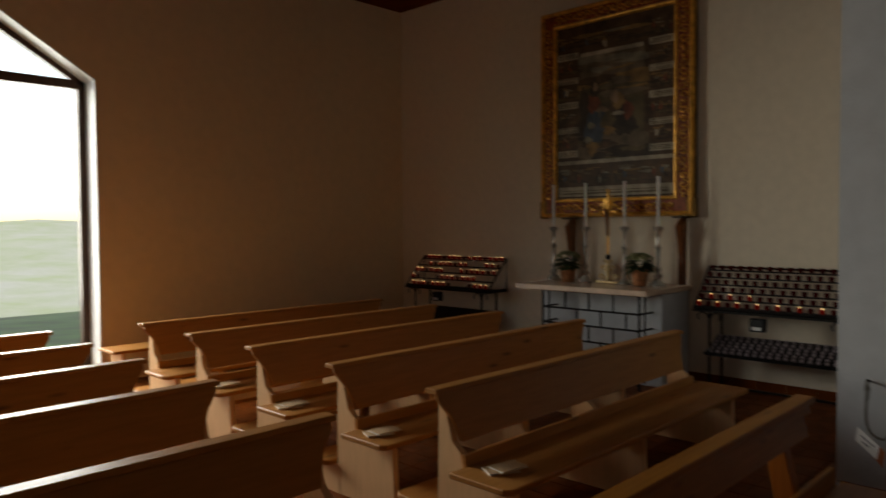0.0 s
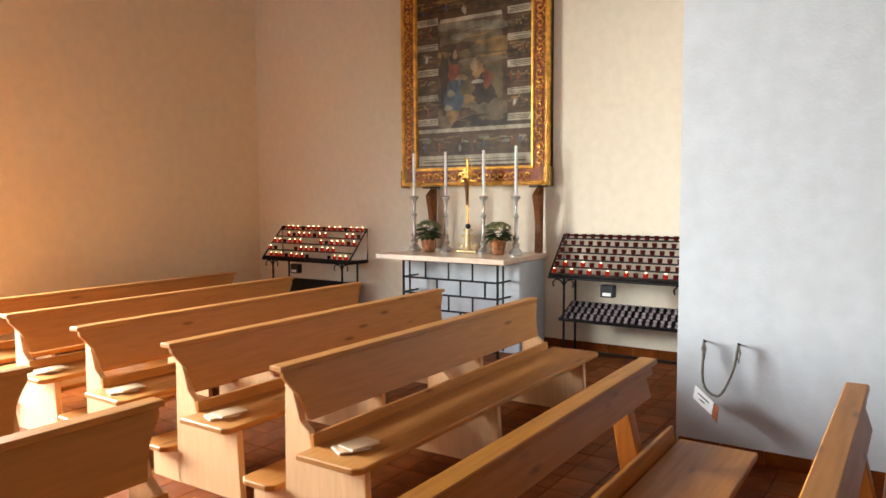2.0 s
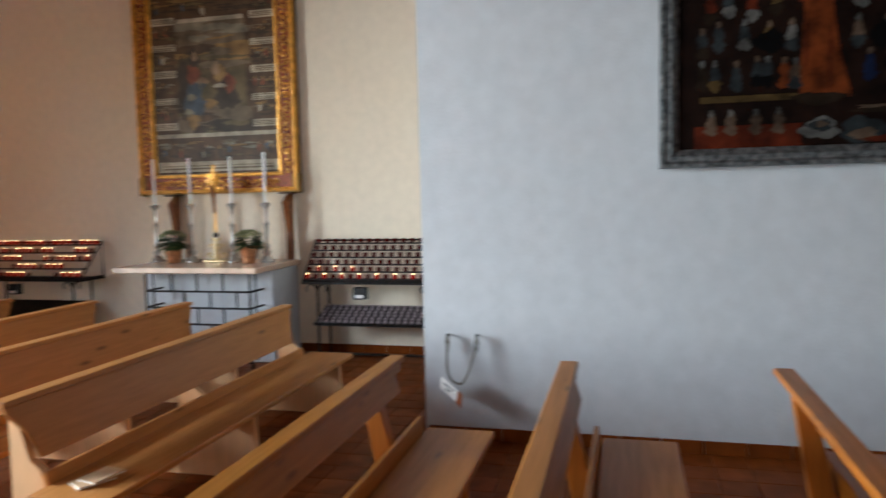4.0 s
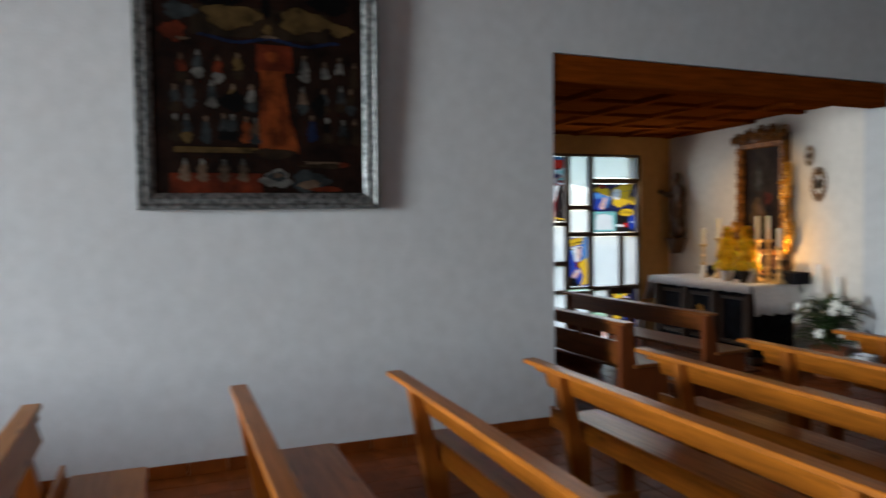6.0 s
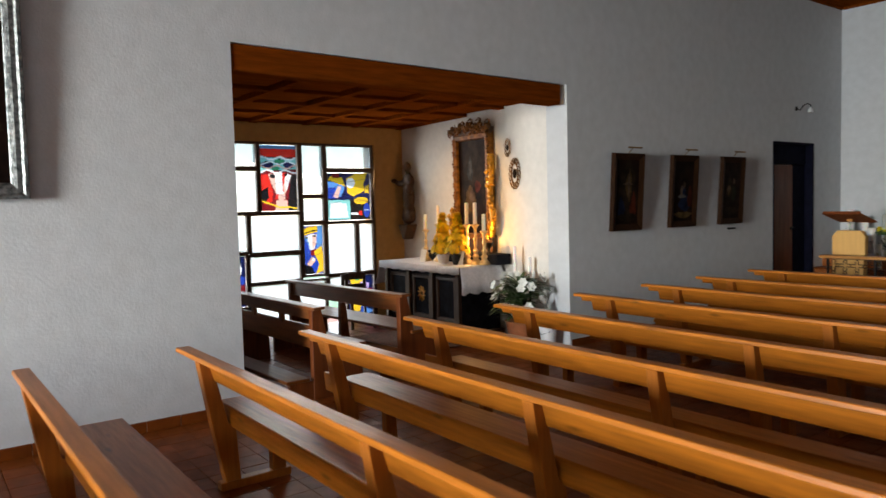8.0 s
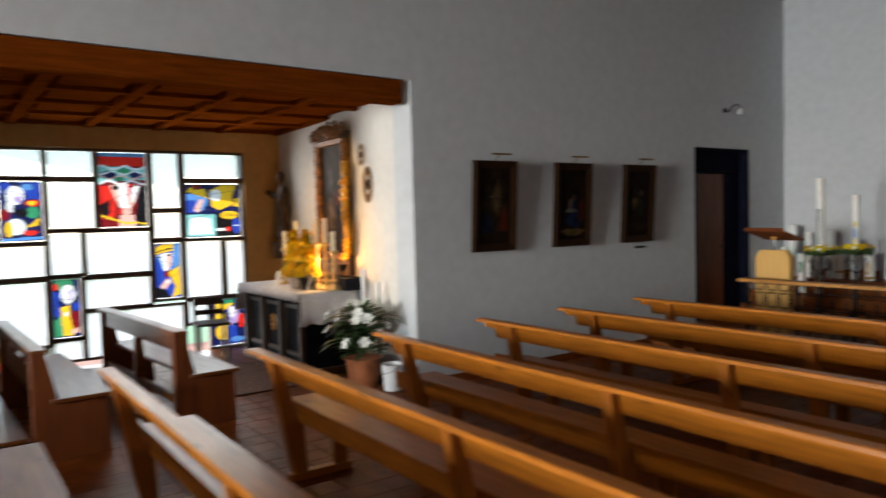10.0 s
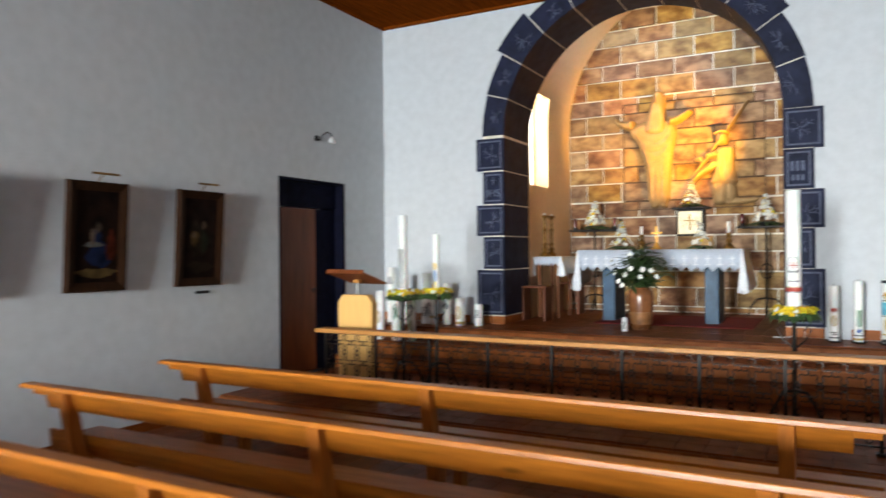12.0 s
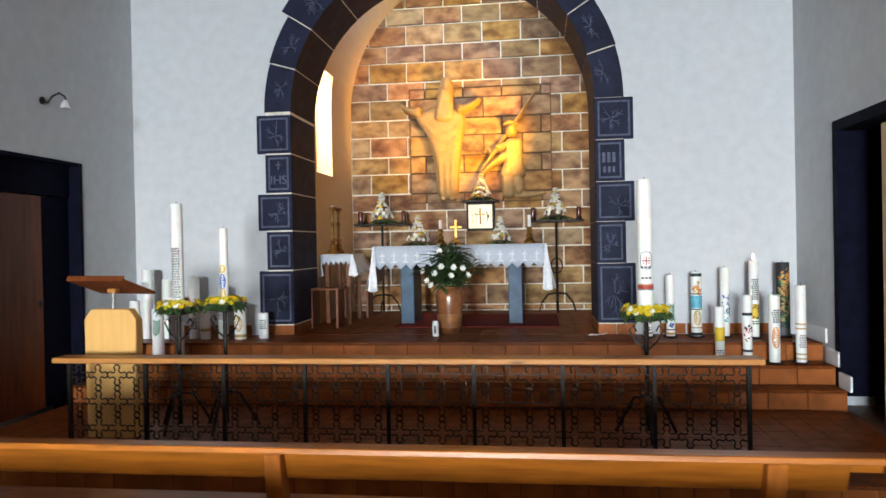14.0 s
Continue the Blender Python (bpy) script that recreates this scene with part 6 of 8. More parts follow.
statue("wooden_statue", "dark carved wooden statue with one arm raised", [((0, 0, 0.15), (0.11, 0.09, 0.16)), ((0, 0, 0.38), (0.10, 0.08, 0.22)), ((0, 0, 0.58), (0.11, 0.07, 0.12)), ((0, -0.01, 0.78), (0.055, 0.06, 0.075)), ((0, 0, 0.69), (0.035, 0.035, 0.06)),
       ((-0.11, -0.06, 0.56), (0.08, 0.05, 0.04)), ((-0.2, -0.09, 0.60), (0.06, 0.04, 0.035)), ((0.09, -0.07, 0.48), (0.05, 0.06, 0.08)), ((0.03, -0.03, 0.1), (0.12, 0.09, 0.1))], DARKWOOD, pose(-3.26, 8.39, 1.362) @ Matrix.Diagonal((1.2, 1.0, 1.08, 1)))

# wall ornaments
for x, z, s in ((-1.0, 2.31, 0.6), (-0.88, 1.99, 1.0)):
    e = thing("oval_ornament", "openwork oval metal ornament hung on the wall", "ornament", pose(x, 8.335, z, 0, 0, -2.5), group="oval wall ornaments")
    bm = B()
    for k in range(18):
        t = 2 * math.pi * k / 18
        c = (0.085 * s * math.cos(t), -0.012, 0.16 * s * math.sin(t))
        tube(bm, [(c[0] + 0.022 * s * math.cos(q * 1.05), c[1], c[2] + 0.03 * s * math.sin(q * 1.05)) for q in range(6)], 0.006 * s, 5, closed=True)
    tube(bm, [(0.06 * s * math.cos(2 * math.pi * k / 20), -0.012, 0.12 * s * math.sin(2 * math.pi * k / 20)) for k in range(20)], 0.007 * s, 5, closed=True)
    tagged(part("wreath", bm, AGEDGOLD, e), kind="stuff")
    bm = B()
    ball(bm, (0, -0.012, 0), (0.035 * s, 0.01, 0.06 * s), 2)
    part("medallion", bm, PAINT["umber"], e)

# lilies beside the chapel altar
e = thing("potted_lilies", "big clay pot of white lilies with dark leaves", "plant", pose(-0.42, 7.95, 0))
part("pot", lathe(B(), [(0.12, 0), (0.13, 0.02), (0.17, 0.28), (0.19, 0.30), (0.16, 0.30)], 20), TERRA, e, smooth=True)
bm = B()
for i in range(250):
    t, f = random.random() * 6.283, random.random()
    q = Vector((0.12 * f * math.cos(t), 0.12 * f * math.sin(t), 0.32 + 0.42 * random.random()))
    leaf(bm, q, (math.cos(t), math.sin(t), 0.4 + 1.3 * (1 - f)), random.uniform(0.2, 0.38), 0.05, 0.55)
part("leaves", bm, LEAF, e)
bm = B()
flower(bm, (0, 0, 0), 0.06, 0, 6)
LILY = None
for i in range(28):
    t = random.random() * 6.283
    m = pose(0.34 * math.cos(t) * random.uniform(0.6, 1), 0.34 * math.sin(t) * random.uniform(0.6, 1), random.uniform(0.42, 0.84), random.uniform(40, 85), 0, math.degrees(t) + 90)
    if LILY is None:
        LILY = part("lily", bm, WHITEPETAL, e, at=m)
    else:
        again(LILY, e, m)
e = thing("white_bucket", "white plastic bucket standing by the wall", "bucket", pose(-0.16, 8.12, 0))
part("body", lathe(B(), [(0.08, 0), (0.105, 0.24), (0.11, 0.25), (0.10, 0.25), (0.07, 0.02)], 16), WHITEPAINT, e, smooth=True)
part("handle", tube(B(), [(0.108, 0, 0.23), (0.08, -0.06, 0.19), (0, -0.115, 0.16), (-0.08, -0.06, 0.19), (-0.108, 0, 0.23)], 0.003), IRON, e)
for x, y, h in ((-0.72, 8.15, 1.12), (-0.52, 8.2, 1.0)):
    e = thing("tall_candle", "slim white candle on a thin floor stand", "candle", pose(x, y, 0), group="floor candles in the chapel")
    part("stand", lathe(B(), [(0.09, 0), (0.09, 0.015), (0.012, 0.03), (0.012, 0.62), (0.035, 0.65), (0.035, 0.66)], 12), IRON, e)
    part("candle", lathe(B(), [(0.022, 0.661), (0.021, h), (0.008, h + 0.006)], 10), WAX, e)
tagged(part("rug", box(B(), -2.3, -0.9, 6.75, 7.55, 0.002, 0.014, 0.004), RUG), "brown patterned rug before the chapel altar", "rug")

# small shaded lamp assumed behind the candlesticks, for the warm glow there
e = thing("altar_lamp", "small dark altar lamp lighting the retable", "lamp", pose(-1.22, 8.18, 1.02))
part("base", lathe(B(), [(0.045, 0), (0.045, 0.012), (0.012, 0.02), (0.012, 0.06)], 14), IRON, e, smooth=True)
part("reflector", lathe(B(), [(0.02, 0.06), (0.045, 0.09), (0.055, 0.13), (0.05, 0.13), (0.015, 0.07)], 14), IRON, e, smooth=True)

# ---- chancel arch ----
arch = thing("chancel_arch", "round arch of dark blue carved stone blocks", "arch", pose(0, 0, 0), kind="structure")
YF, YB = NORTH - 0.03, NORTH + 0.80


def carved(bm, w, h, d):
    """Scratched ornament on a block face, in the block's own plane."""
    c = (w * random.uniform(0.4, 0.6), h * random.uniform(0.35, 0.5))
    for k in range(random.randint(6, 9)):
        a = random.uniform(0, 6.28)
        r1 = random.uniform(0.3, 0.46)
        bend = random.uniform(-0.5, 0.5)
        at = lambda f, o=0.0: (c[0] + r1 * f * w * math.cos(a + bend * f + o), d, c[1] + r1 * f * h * math.sin(a + bend * f + o))
        tube(bm, [at(0.1), at(0.5), at(1.0)], [0.0035, 0.003, 0.0018], 4)
        tube(bm, [at(0.5), at(0.8, 0.35)], [0.003, 0.0015], 4)
        if k % 2:
            tube(bm, [at(0.65), at(0.95, -0.3)], [0.003, 0.0015], 4)


def jamb_block(x0, x1, z0, z1, inner_left):
    bm = box(B(), x0, x1, YF, YB, z0 + 0.006, z1 - 0.006, 0.006)
    b = part("arch_stone", bm, BLUESTONE, arch)
    w, h = x1 - x0 - 0.08, z1 - z0 - 0.09
    m = pose(x0 + 0.04, YF, z0 + 0.045)
    bm = B()
    moulding(bm, w, h, [(-0.012, -0.001), (-0.008, 0.008), (0.004, 0.008), (0.008, -0.001)])
    part("carved_rim", bm, CARVING, b, at=m)
    return b, w, h, m


LZ = (0.77, 1.35, 1.77, 2.17, 2.59, 3.01)
IX0, IX1 = ACX - AR, ACX + AR
for side in (0, 1):
    for k in range(5):
        out = 0.38 if k % 2 == 0 else 0.29
        z0, z1 = LZ[k], LZ[k + 1]
        if side:
            z0, z1 = z0 + 0.02 * (k > 0), z1 + 0.03
        x0, x1 = (IX0 - out, IX0) if side == 0 else (IX1, IX1 + out)
        b, w, h, m = jamb_block(x0, x1, z0, z1, side == 0)
        if k == 3 and side == 0:
            cu = bpy.data.curves.new("letters", "FONT")
            cu.body, cu.size, cu.extrude = "IHS", 0.13, 0.003
            cu.align_x = "CENTER"
            cu.materials.append(CARVING)
            o = new("letters", cu)
            o.parent = b
            o.matrix_local = pose(x0 + 0.145, YF - 0.004, z0 + 0.10, 90, 0, 0)
            part("small_cross", box(box(B(), -0.005, 0.005, -0.004, 0.0, 0, 0.09), -0.03, 0.03, -0.005, -0.001, 0.05, 0.06), CARVING, b, at=pose(x0 + 0.145, YF, z0 + 0.25))
        elif k == 3:
            bm = B()
            for i in range(3):
                box(bm, 0.03 + 0.05 * i, 0.06 + 0.05 * i, -0.004, 0, 0.15, 0.25)
                box(bm, 0.04 + 0.045 * i, 0.065 + 0.045 * i, -0.004, 0, 0.05, 0.11)
            part("letter_bar", bm, CARVING, b, at=m)
        else:
            bm = B()
            carved(bm, w, h, -0.001)
            part("carving", bm, CARVING, b, at=m)
    px0, px1 = (IX0 - 0.37, IX0) if side == 0 else (IX1, IX1 + 0.37)
    for j in range(2):
        q0, q1 = px0 + (px1 - px0) * j / 2, px0 + (px1 - px0) * (j + 1) / 2
        part("plinth_tile", box(B(), q0 + 0.004, q1 - 0.004, YF - 0.002, YB, PLAT, 0.766, 0.004), RISER, arch)
NV = 11
for k in range(NV):
    a0, a1 = math.pi * (k + 0.012) / NV, math.pi * (k + 0.988) / NV
    ro = AR + (0.30 if k % 2 else 0.39)
    if k in (0, NV - 1):
        ro = AR + 0.29
    seg = 4
    inn = [(AR * math.cos(a0 + (a1 - a0) * i / seg), AR * math.sin(a0 + (a1 - a0) * i / seg)) for i in range(seg + 1)]
    outp = [(ro * math.cos(a0 + (a1 - a0) * i / seg), ro * math.sin(a0 + (a1 - a0) * i / seg)) for i in range(seg + 1)]
    bm = prism(B(), [(ACX + p, ASP + q) for p, q in inn + outp[::-1]], "y", YF, YB)
    b = part("arch_stone", bm, BLUESTONE, arch)
    am = (a0 + a1) / 2
    w, h = 0.34, ro - AR - 0.08
    bm = B()
    carved(bm, w, h, -0.001)
    part("carving", bm, CARVING, b, at=pose(ACX, YF, ASP) @ pose(0, 0, 0, 0, 90 - math.degrees(am), 0) @ pose(-w / 2, 0, AR + 0.04))
# pale joints behind the blocks
bm = B()
jo = [(ACX + (AR + 0.27) * math.cos(math.pi * k / 32), ASP + (AR + 0.27) * math.sin(math.pi * k / 32)) for k in range(33)]
ji = [(ACX + (AR + 0.006) * math.cos(math.pi * k / 32), ASP + (AR + 0.006) * math.sin(math.pi * k / 32)) for k in range(33)]
prism(bm, ji + jo[::-1], "y", NORTH - 0.026, YB - 0.006)
box(bm, IX0 - 0.28, IX0 - 0.006, NORTH - 0.026, YB - 0.006, 0.76, ASP)
box(bm, IX1 + 0.006, IX1 + 0.28, NORTH - 0.026, YB - 0.006, 0.76, ASP)
part("joint", bm, MORTAR, arch)

# apse window pane
win = thing("window_3", "tall bright chancel window with a pale pane", "window", kind="structure")
part("pane", box(B(), AX0 - 0.26, AX0 - 0.25, 15.785, 16.475, 2.51, 4.3), APSEPANE, win)
bm = box(B(), AX0 - 0.29, AX0 - 0.22, 15.782, 15.82, 2.502, 4.3)
box(bm, AX0 - 0.29, AX0 - 0.22, 16.44, 16.478, 2.502, 4.3)
part("window_frame", bm, WHITEPAINT, win)

# ---- chancel relief ----
SX0, SX1, SZ0, SZ1 = 2.62, 4.58, 2.19, 3.78


def rounded(pts, turns=2):
    """Cut the corners of a polygon until it is smooth."""
    for _ in range(turns):
        out = []
        for (a, b), (c, d) in zip(pts, pts[1:] + pts[:1]):
            out += [(0.75 * a + 0.25 * c, 0.75 * b + 0.25 * d), (0.25 * a + 0.75 * c, 0.25 * b + 0.75 * d)]
        pts = out
    return pts


def limb(pts, radii):
    """Outline of a tapering limb along pts."""
    left, right = [], []
    for i, (p, q) in enumerate(pts):
        a, b = pts[max(0, i - 1)], pts[min(len(pts) - 1, i + 1)]
        d = Vector((b[0] - a[0], b[1] - a[1])).normalized()
        left.append((p - d.y * radii[i], q + d.x * radii[i]))
        right.append((p + d.y * radii[i], q - d.x * radii[i]))
    return left + right[::-1]


def relief(name, label, shapes, folds, m, cell=0.0075):
    """Carving that swells out of the wall: shapes of (outline, depth, width of its rounded edge), the deepest one showing."""
    us = [u for pts, _, _ in shapes for u, _ in pts]
    vs = [v for pts, _, _ in shapes for _, v in pts]
    u0, v0 = min(us) - 0.03, min(vs) - 0.03
    nu, nv = int((max(us) + 0.03 - u0) / cell), int((max(vs) + 0.03 - v0) / cell)
    U, V = np.meshgrid(u0 + cell * np.arange(nu + 1), v0 + cell * np.arange(nv + 1), indexing="ij")
    top = np.full(U.shape, -0.02)
    for pts, depth, edge in shapes:
        pts = rounded(pts)
        inn, dist = np.zeros(U.shape, bool), np.full(U.shape, 9.0)
        for (a, b), (c, d) in zip(pts, pts[1:] + pts[:1]):
            if b != d:
                inn ^= ((b > V) != (d > V)) & (U < (c - a) * (V - b) / (d - b) + a)
            l2 = (c - a) ** 2 + (d - b) ** 2 + 1e-12
            f = np.clip(((U - a) * (c - a) + (V - b) * (d - b)) / l2, 0, 1)
            dist = np.minimum(dist, np.hypot(U - a - f * (c - a), V - b - f * (d - b)))
        q = np.clip(dist / edge, 0, 1)
        h = depth * (0.35 + 0.65 * np.sqrt(1 - (1 - q) ** 2)) + folds(U, V) * q * (depth > 0.075)
        top = np.where(inn, np.maximum(top, h), top)
    live = top > -0.01
    verts, faces = [(float(u), float(-h), float(v)) for u, h, v in zip(U.ravel(), top.ravel(), V.ravel())], []
    touch = live[:-1, :-1] | live[1:, :-1] | live[:-1, 1:] | live[1:, 1:]
    for i, j in zip(*np.nonzero(touch)):
        k = int(i) * (nv + 1) + int(j)
        faces.append((k, k + nv + 1, k + nv + 2, k + 1))
    used = sorted({v for f in faces for v in f})
    slot = {v: k for k, v in enumerate(used)}
    me = bpy.data.meshes.new(name)
    me.from_pydata([verts[v] for v in used], [], [tuple(slot[v] for v in f) for f in faces])
    me.materials.append(FIGURE)
    me.shade_smooth()
    me.update()
    ob = tagged(new(name, me), label, "statue")
    ob.matrix_world = m
    return ob


def robe(U, V):
    """Hanging folds below the knee, sagging ones across the middle."""
    low = 0.009 * np.sin(U * 70 + 1.0 + 0.6 * np.sin(V * 5)) * np.clip((0.62 - V) * 5, 0, 1)
    sag = 0.020 * np.abs(np.sin(23 * (V - 3.0 * (U + 0.03) ** 2) + 0.6)) * np.clip((V - 0.56) * 6, 0, 1) * np.clip((1.12 - V) * 8, 0, 1)
    return low + sag


gown = [(-0.14, 0.0), (0.155, 0.0), (0.17, 0.28), (0.19, 0.59), (0.215, 0.80), (0.255, 0.99), (0.27, 1.13), (0.22, 1.20), (0.13, 1.27), (-0.16, 1.28), (-0.29, 1.23), (-0.43, 1.17), (-0.38, 1.04), (-0.29, 0.95), (-0.235, 0.80), (-0.185, 0.59), (-0.15, 0.30)]
veil = [(-0.15, 1.06), (0.11, 1.04), (0.145, 1.20), (0.115, 1.38), (0.11, 1.56), (0.085, 1.67), (0.02, 1.71), (-0.05, 1.66), (-0.085, 1.55), (-0.11, 1.38), (-0.16, 1.20)]
face = [(-0.03, 1.47), (0.07, 1.46), (0.085, 1.55), (0.06, 1.63), (0.0, 1.64), (-0.035, 1.56)]
relief("relief_standing_figure", "standing robed figure with open arms carved in sandstone relief",
       [(gown, 0.15, 0.10), (veil, 0.22, 0.085), (face, 0.25, 0.05), (limb([(-0.33, 1.22), (-0.46, 1.22), (-0.57, 1.27), (-0.62, 1.34)], [0.085, 0.06, 0.038, 0.02]), 0.21, 0.05),
        (limb([(0.16, 1.24), (0.27, 1.24), (0.38, 1.29), (0.49, 1.37)], [0.08, 0.055, 0.04, 0.022]), 0.24, 0.05),
        ([(-0.10, -0.03), (0.0, -0.03), (0.0, 0.05), (-0.10, 0.05)], 0.12, 0.03), ([(0.03, -0.03), (0.13, -0.03), (0.13, 0.05), (0.03, 0.05)], 0.12, 0.03)], robe, pose(3.13, APSE + 0.004, 2.23))
coat = [(-0.21, 0.27), (0.20, 0.27), (0.155, 0.42), (0.125, 0.56), (0.145, 0.74), (0.12, 0.83), (-0.07, 0.83), (-0.11, 0.76), (-0.10, 0.58), (-0.14, 0.43)]
relief("relief_kneeling_figure", "kneeling figure with a raised staff carved in sandstone relief",
       [(coat, 0.19, 0.10), (limb([(-0.015, 0.84), (-0.015, 0.92), (-0.02, 1.02)], [0.06, 0.085, 0.06]), 0.24, 0.07), (limb([(-0.12, 1.00), (-0.02, 1.035), (0.08, 1.02)], [0.015, 0.03, 0.015]), 0.26, 0.02),
        (limb([(-0.06, 0.34), (-0.06, 0.14), (-0.05, 0.0)], [0.11, 0.095, 0.085]), 0.16, 0.07), (limb([(0.06, 0.32), (0.10, 0.12), (0.05, 0.05)], [0.08, 0.07, 0.06]), 0.15, 0.06),
        (limb([(0.0, 0.05), (0.18, 0.05), (0.34, 0.05), (0.45, 0.07)], [0.055, 0.05, 0.04, 0.025]), 0.095, 0.04), (limb([(-0.06, 0.60), (-0.20, 0.53), (-0.34, 0.44), (-0.45, 0.31)], [0.075, 0.055, 0.042, 0.025]), 0.18, 0.05),
        (limb([(-0.06, 0.74), (-0.17, 0.70), (-0.25, 0.72)], [0.06, 0.045, 0.03]), 0.19, 0.04), (limb([(-0.46, 0.36), (-0.20, 0.72), (0.06, 1.08), (0.33, 1.46)], [0.022, 0.022, 0.022, 0.016]), 0.12, 0.02),
        (limb([(-0.40, 0.66), (-0.33, 0.70), (-0.30, 0.62)], [0.02, 0.035, 0.03]), 0.08, 0.03)],
       lambda U, V: 0.010 * np.sin(U * 55 + V * 9) * np.clip((V - 0.2) * 6, 0, 1), pose(4.05, APSE + 0.004, 2.22))

# ---- altar ----
a = thing("high_altar", "stone altar table on two grey-blue slab legs", "altar", pose(2.5, 15.62, PLAT))
part("tabletop", box(B(), 0.0, 1.94, 0.0, 0.75, 0.83, 0.915, 0.006), GREYBLUE, a)
for x0 in (0.27, 1.53):
    part("leg", box(B(), x0, x0 + 0.16, 0.08, 0.62, 0.0, 0.829, 0.008), GREYBLUE, a)
c = cloth("lace_altar_cloth", "white altar cloth with a pointed lace edge and cross pattern", 1.96, 0.76, 0.27, 0.50, pose(2.49, 15.61, PLAT + 0.917), 0.06, 64)
for k in range(14):
    x = 0.09 + k * 0.137
    bm = box(B(), -0.006, 0.006, -0.003, 0.0, 0.0, 0.12)
    box(bm, -0.03, 0.03, -0.0034, -0.0004, 0.075, 0.088)
    box(bm, -0.035, 0.035, -0.0036, -0.0006, 0.0, 0.012)
    part("embroidered_cross", bm, CLOTH, c, at=pose(x, -0.021, -0.19))

# vase of lilies before the altar
e = thing("lily_vase", "large brown glazed clay vase with dark leaves and white lilies", "vase", pose(3.44, 14.93, PLAT))
part("vase", lathe(B(), [(0.105, 0), (0.115, 0.015), (0.128, 0.12), (0.142, 0.28), (0.146, 0.38), (0.135, 0.44), (0.10, 0.47), (0.104, 0.485), (0.085, 0.485)], 28), EARTHEN, e, smooth=True)
part("vase_band", lathe(B(), [(0.1205, 0.06), (0.1225, 0.062), (0.1375, 0.20), (0.1370, 0.203)], 28), mat("pale_glaze", (0.33, 0.14, 0.05), 0.35, vary=0.3, scale=9), e, "paler glazed foot")
bm = B()
for i in range(48):
    t, f = random.random() * 6.283, random.random()
    top = Vector((0.33 * f * math.cos(t) + 0.01, 0.2 * f * math.sin(t), 0.94 - 0.30 * f + 0.05 * random.random()))
    foot = Vector((0.04 * math.cos(t), 0.04 * math.sin(t), 0.44))
    tube(bm, [foot, (foot + top) / 2 + Vector((0, 0, 0.03)), top], [0.005, 0.004, 0.003], 4)
    for k in range(9):
        a = random.random() * 6.283
        q = foot.lerp(top, 0.25 + 0.75 * k / 8)
        leaf(bm, q, (math.cos(a), math.sin(a), random.uniform(-0.1, 0.7)), random.uniform(0.14, 0.25), 0.058, 0.35)
part("leaves", bm, LEAF, e)
for x, y, z, rz in ((-0.20, -0.15, 0.55, -30), (-0.24, -0.14, 0.65, -40), (-0.12, -0.20, 0.63, -10), (-0.16, -0.17, 0.50, -20), (-0.05, -0.22, 0.70, 0), (0.05, -0.21, 0.60, 10), (0.07, -0.20, 0.69, 15), (0.16, -0.19, 0.67, 25), (0.21, -0.16, 0.60, 40), (-0.30, -0.08, 0.79, -60), (-0.07, -0.17, 0.85, -5)):
    again(LILY, e, pose(x, y, z, random.uniform(55, 85), 0, rz) @ Matrix.Diagonal((0.62, 0.62, 1.3, 1)))
e = thing("grave_lantern", "small white lantern candle on the altar step", "candle", pose(3.33, 14.62, PLAT))
part("body", lathe(B(), [(0.032, 0), (0.034, 0.01), (0.034, 0.13), (0.028, 0.14), (0.028, 0.155)], 12), WHITEPAINT, e, smooth=True)
part("slot", box(B(), -0.008, 0.008, -0.036, -0.03, 0.03, 0.11), BLACK, e)


def white_cone(m, s=1.0, label="cone of small white flowers with dark leaves"):
    e = thing("white_flowers", label, "flowers", m, group="white flower cones")
    part("bowl", lathe(B(), [(0.06 * s, 0), (0.10 * s, 0.04 * s), (0.10 * s, 0.05 * s)], 12), BLACK, e)
    bm = B()
    for i in range(70):
        f = random.random()
        t = random.random() * 6.283
        r = 0.125 * s * (1.02 - f) ** 1.5 + 0.012
        q = Vector((r * math.cos(t), r * math.sin(t), s * (0.06 + 0.31 * f)))
        flower(bm, q, 0.028 * s, 0 if random.random() < 0.85 else 1, 6, (q.x, q.y, 0.06))
    part("blossoms", bm, [WHITEPETAL, YELLOW], e)
    bm = B()
    for i in range(50):
        t = random.random() * 6.283
        leaf(bm, (0, 0, 0.05 * s), (math.cos(t), math.sin(t), 0.15), random.uniform(0.14, 0.27) * s, 0.045 * s, 0.4)
    part("leaves", bm, LEAF, e)
    return e


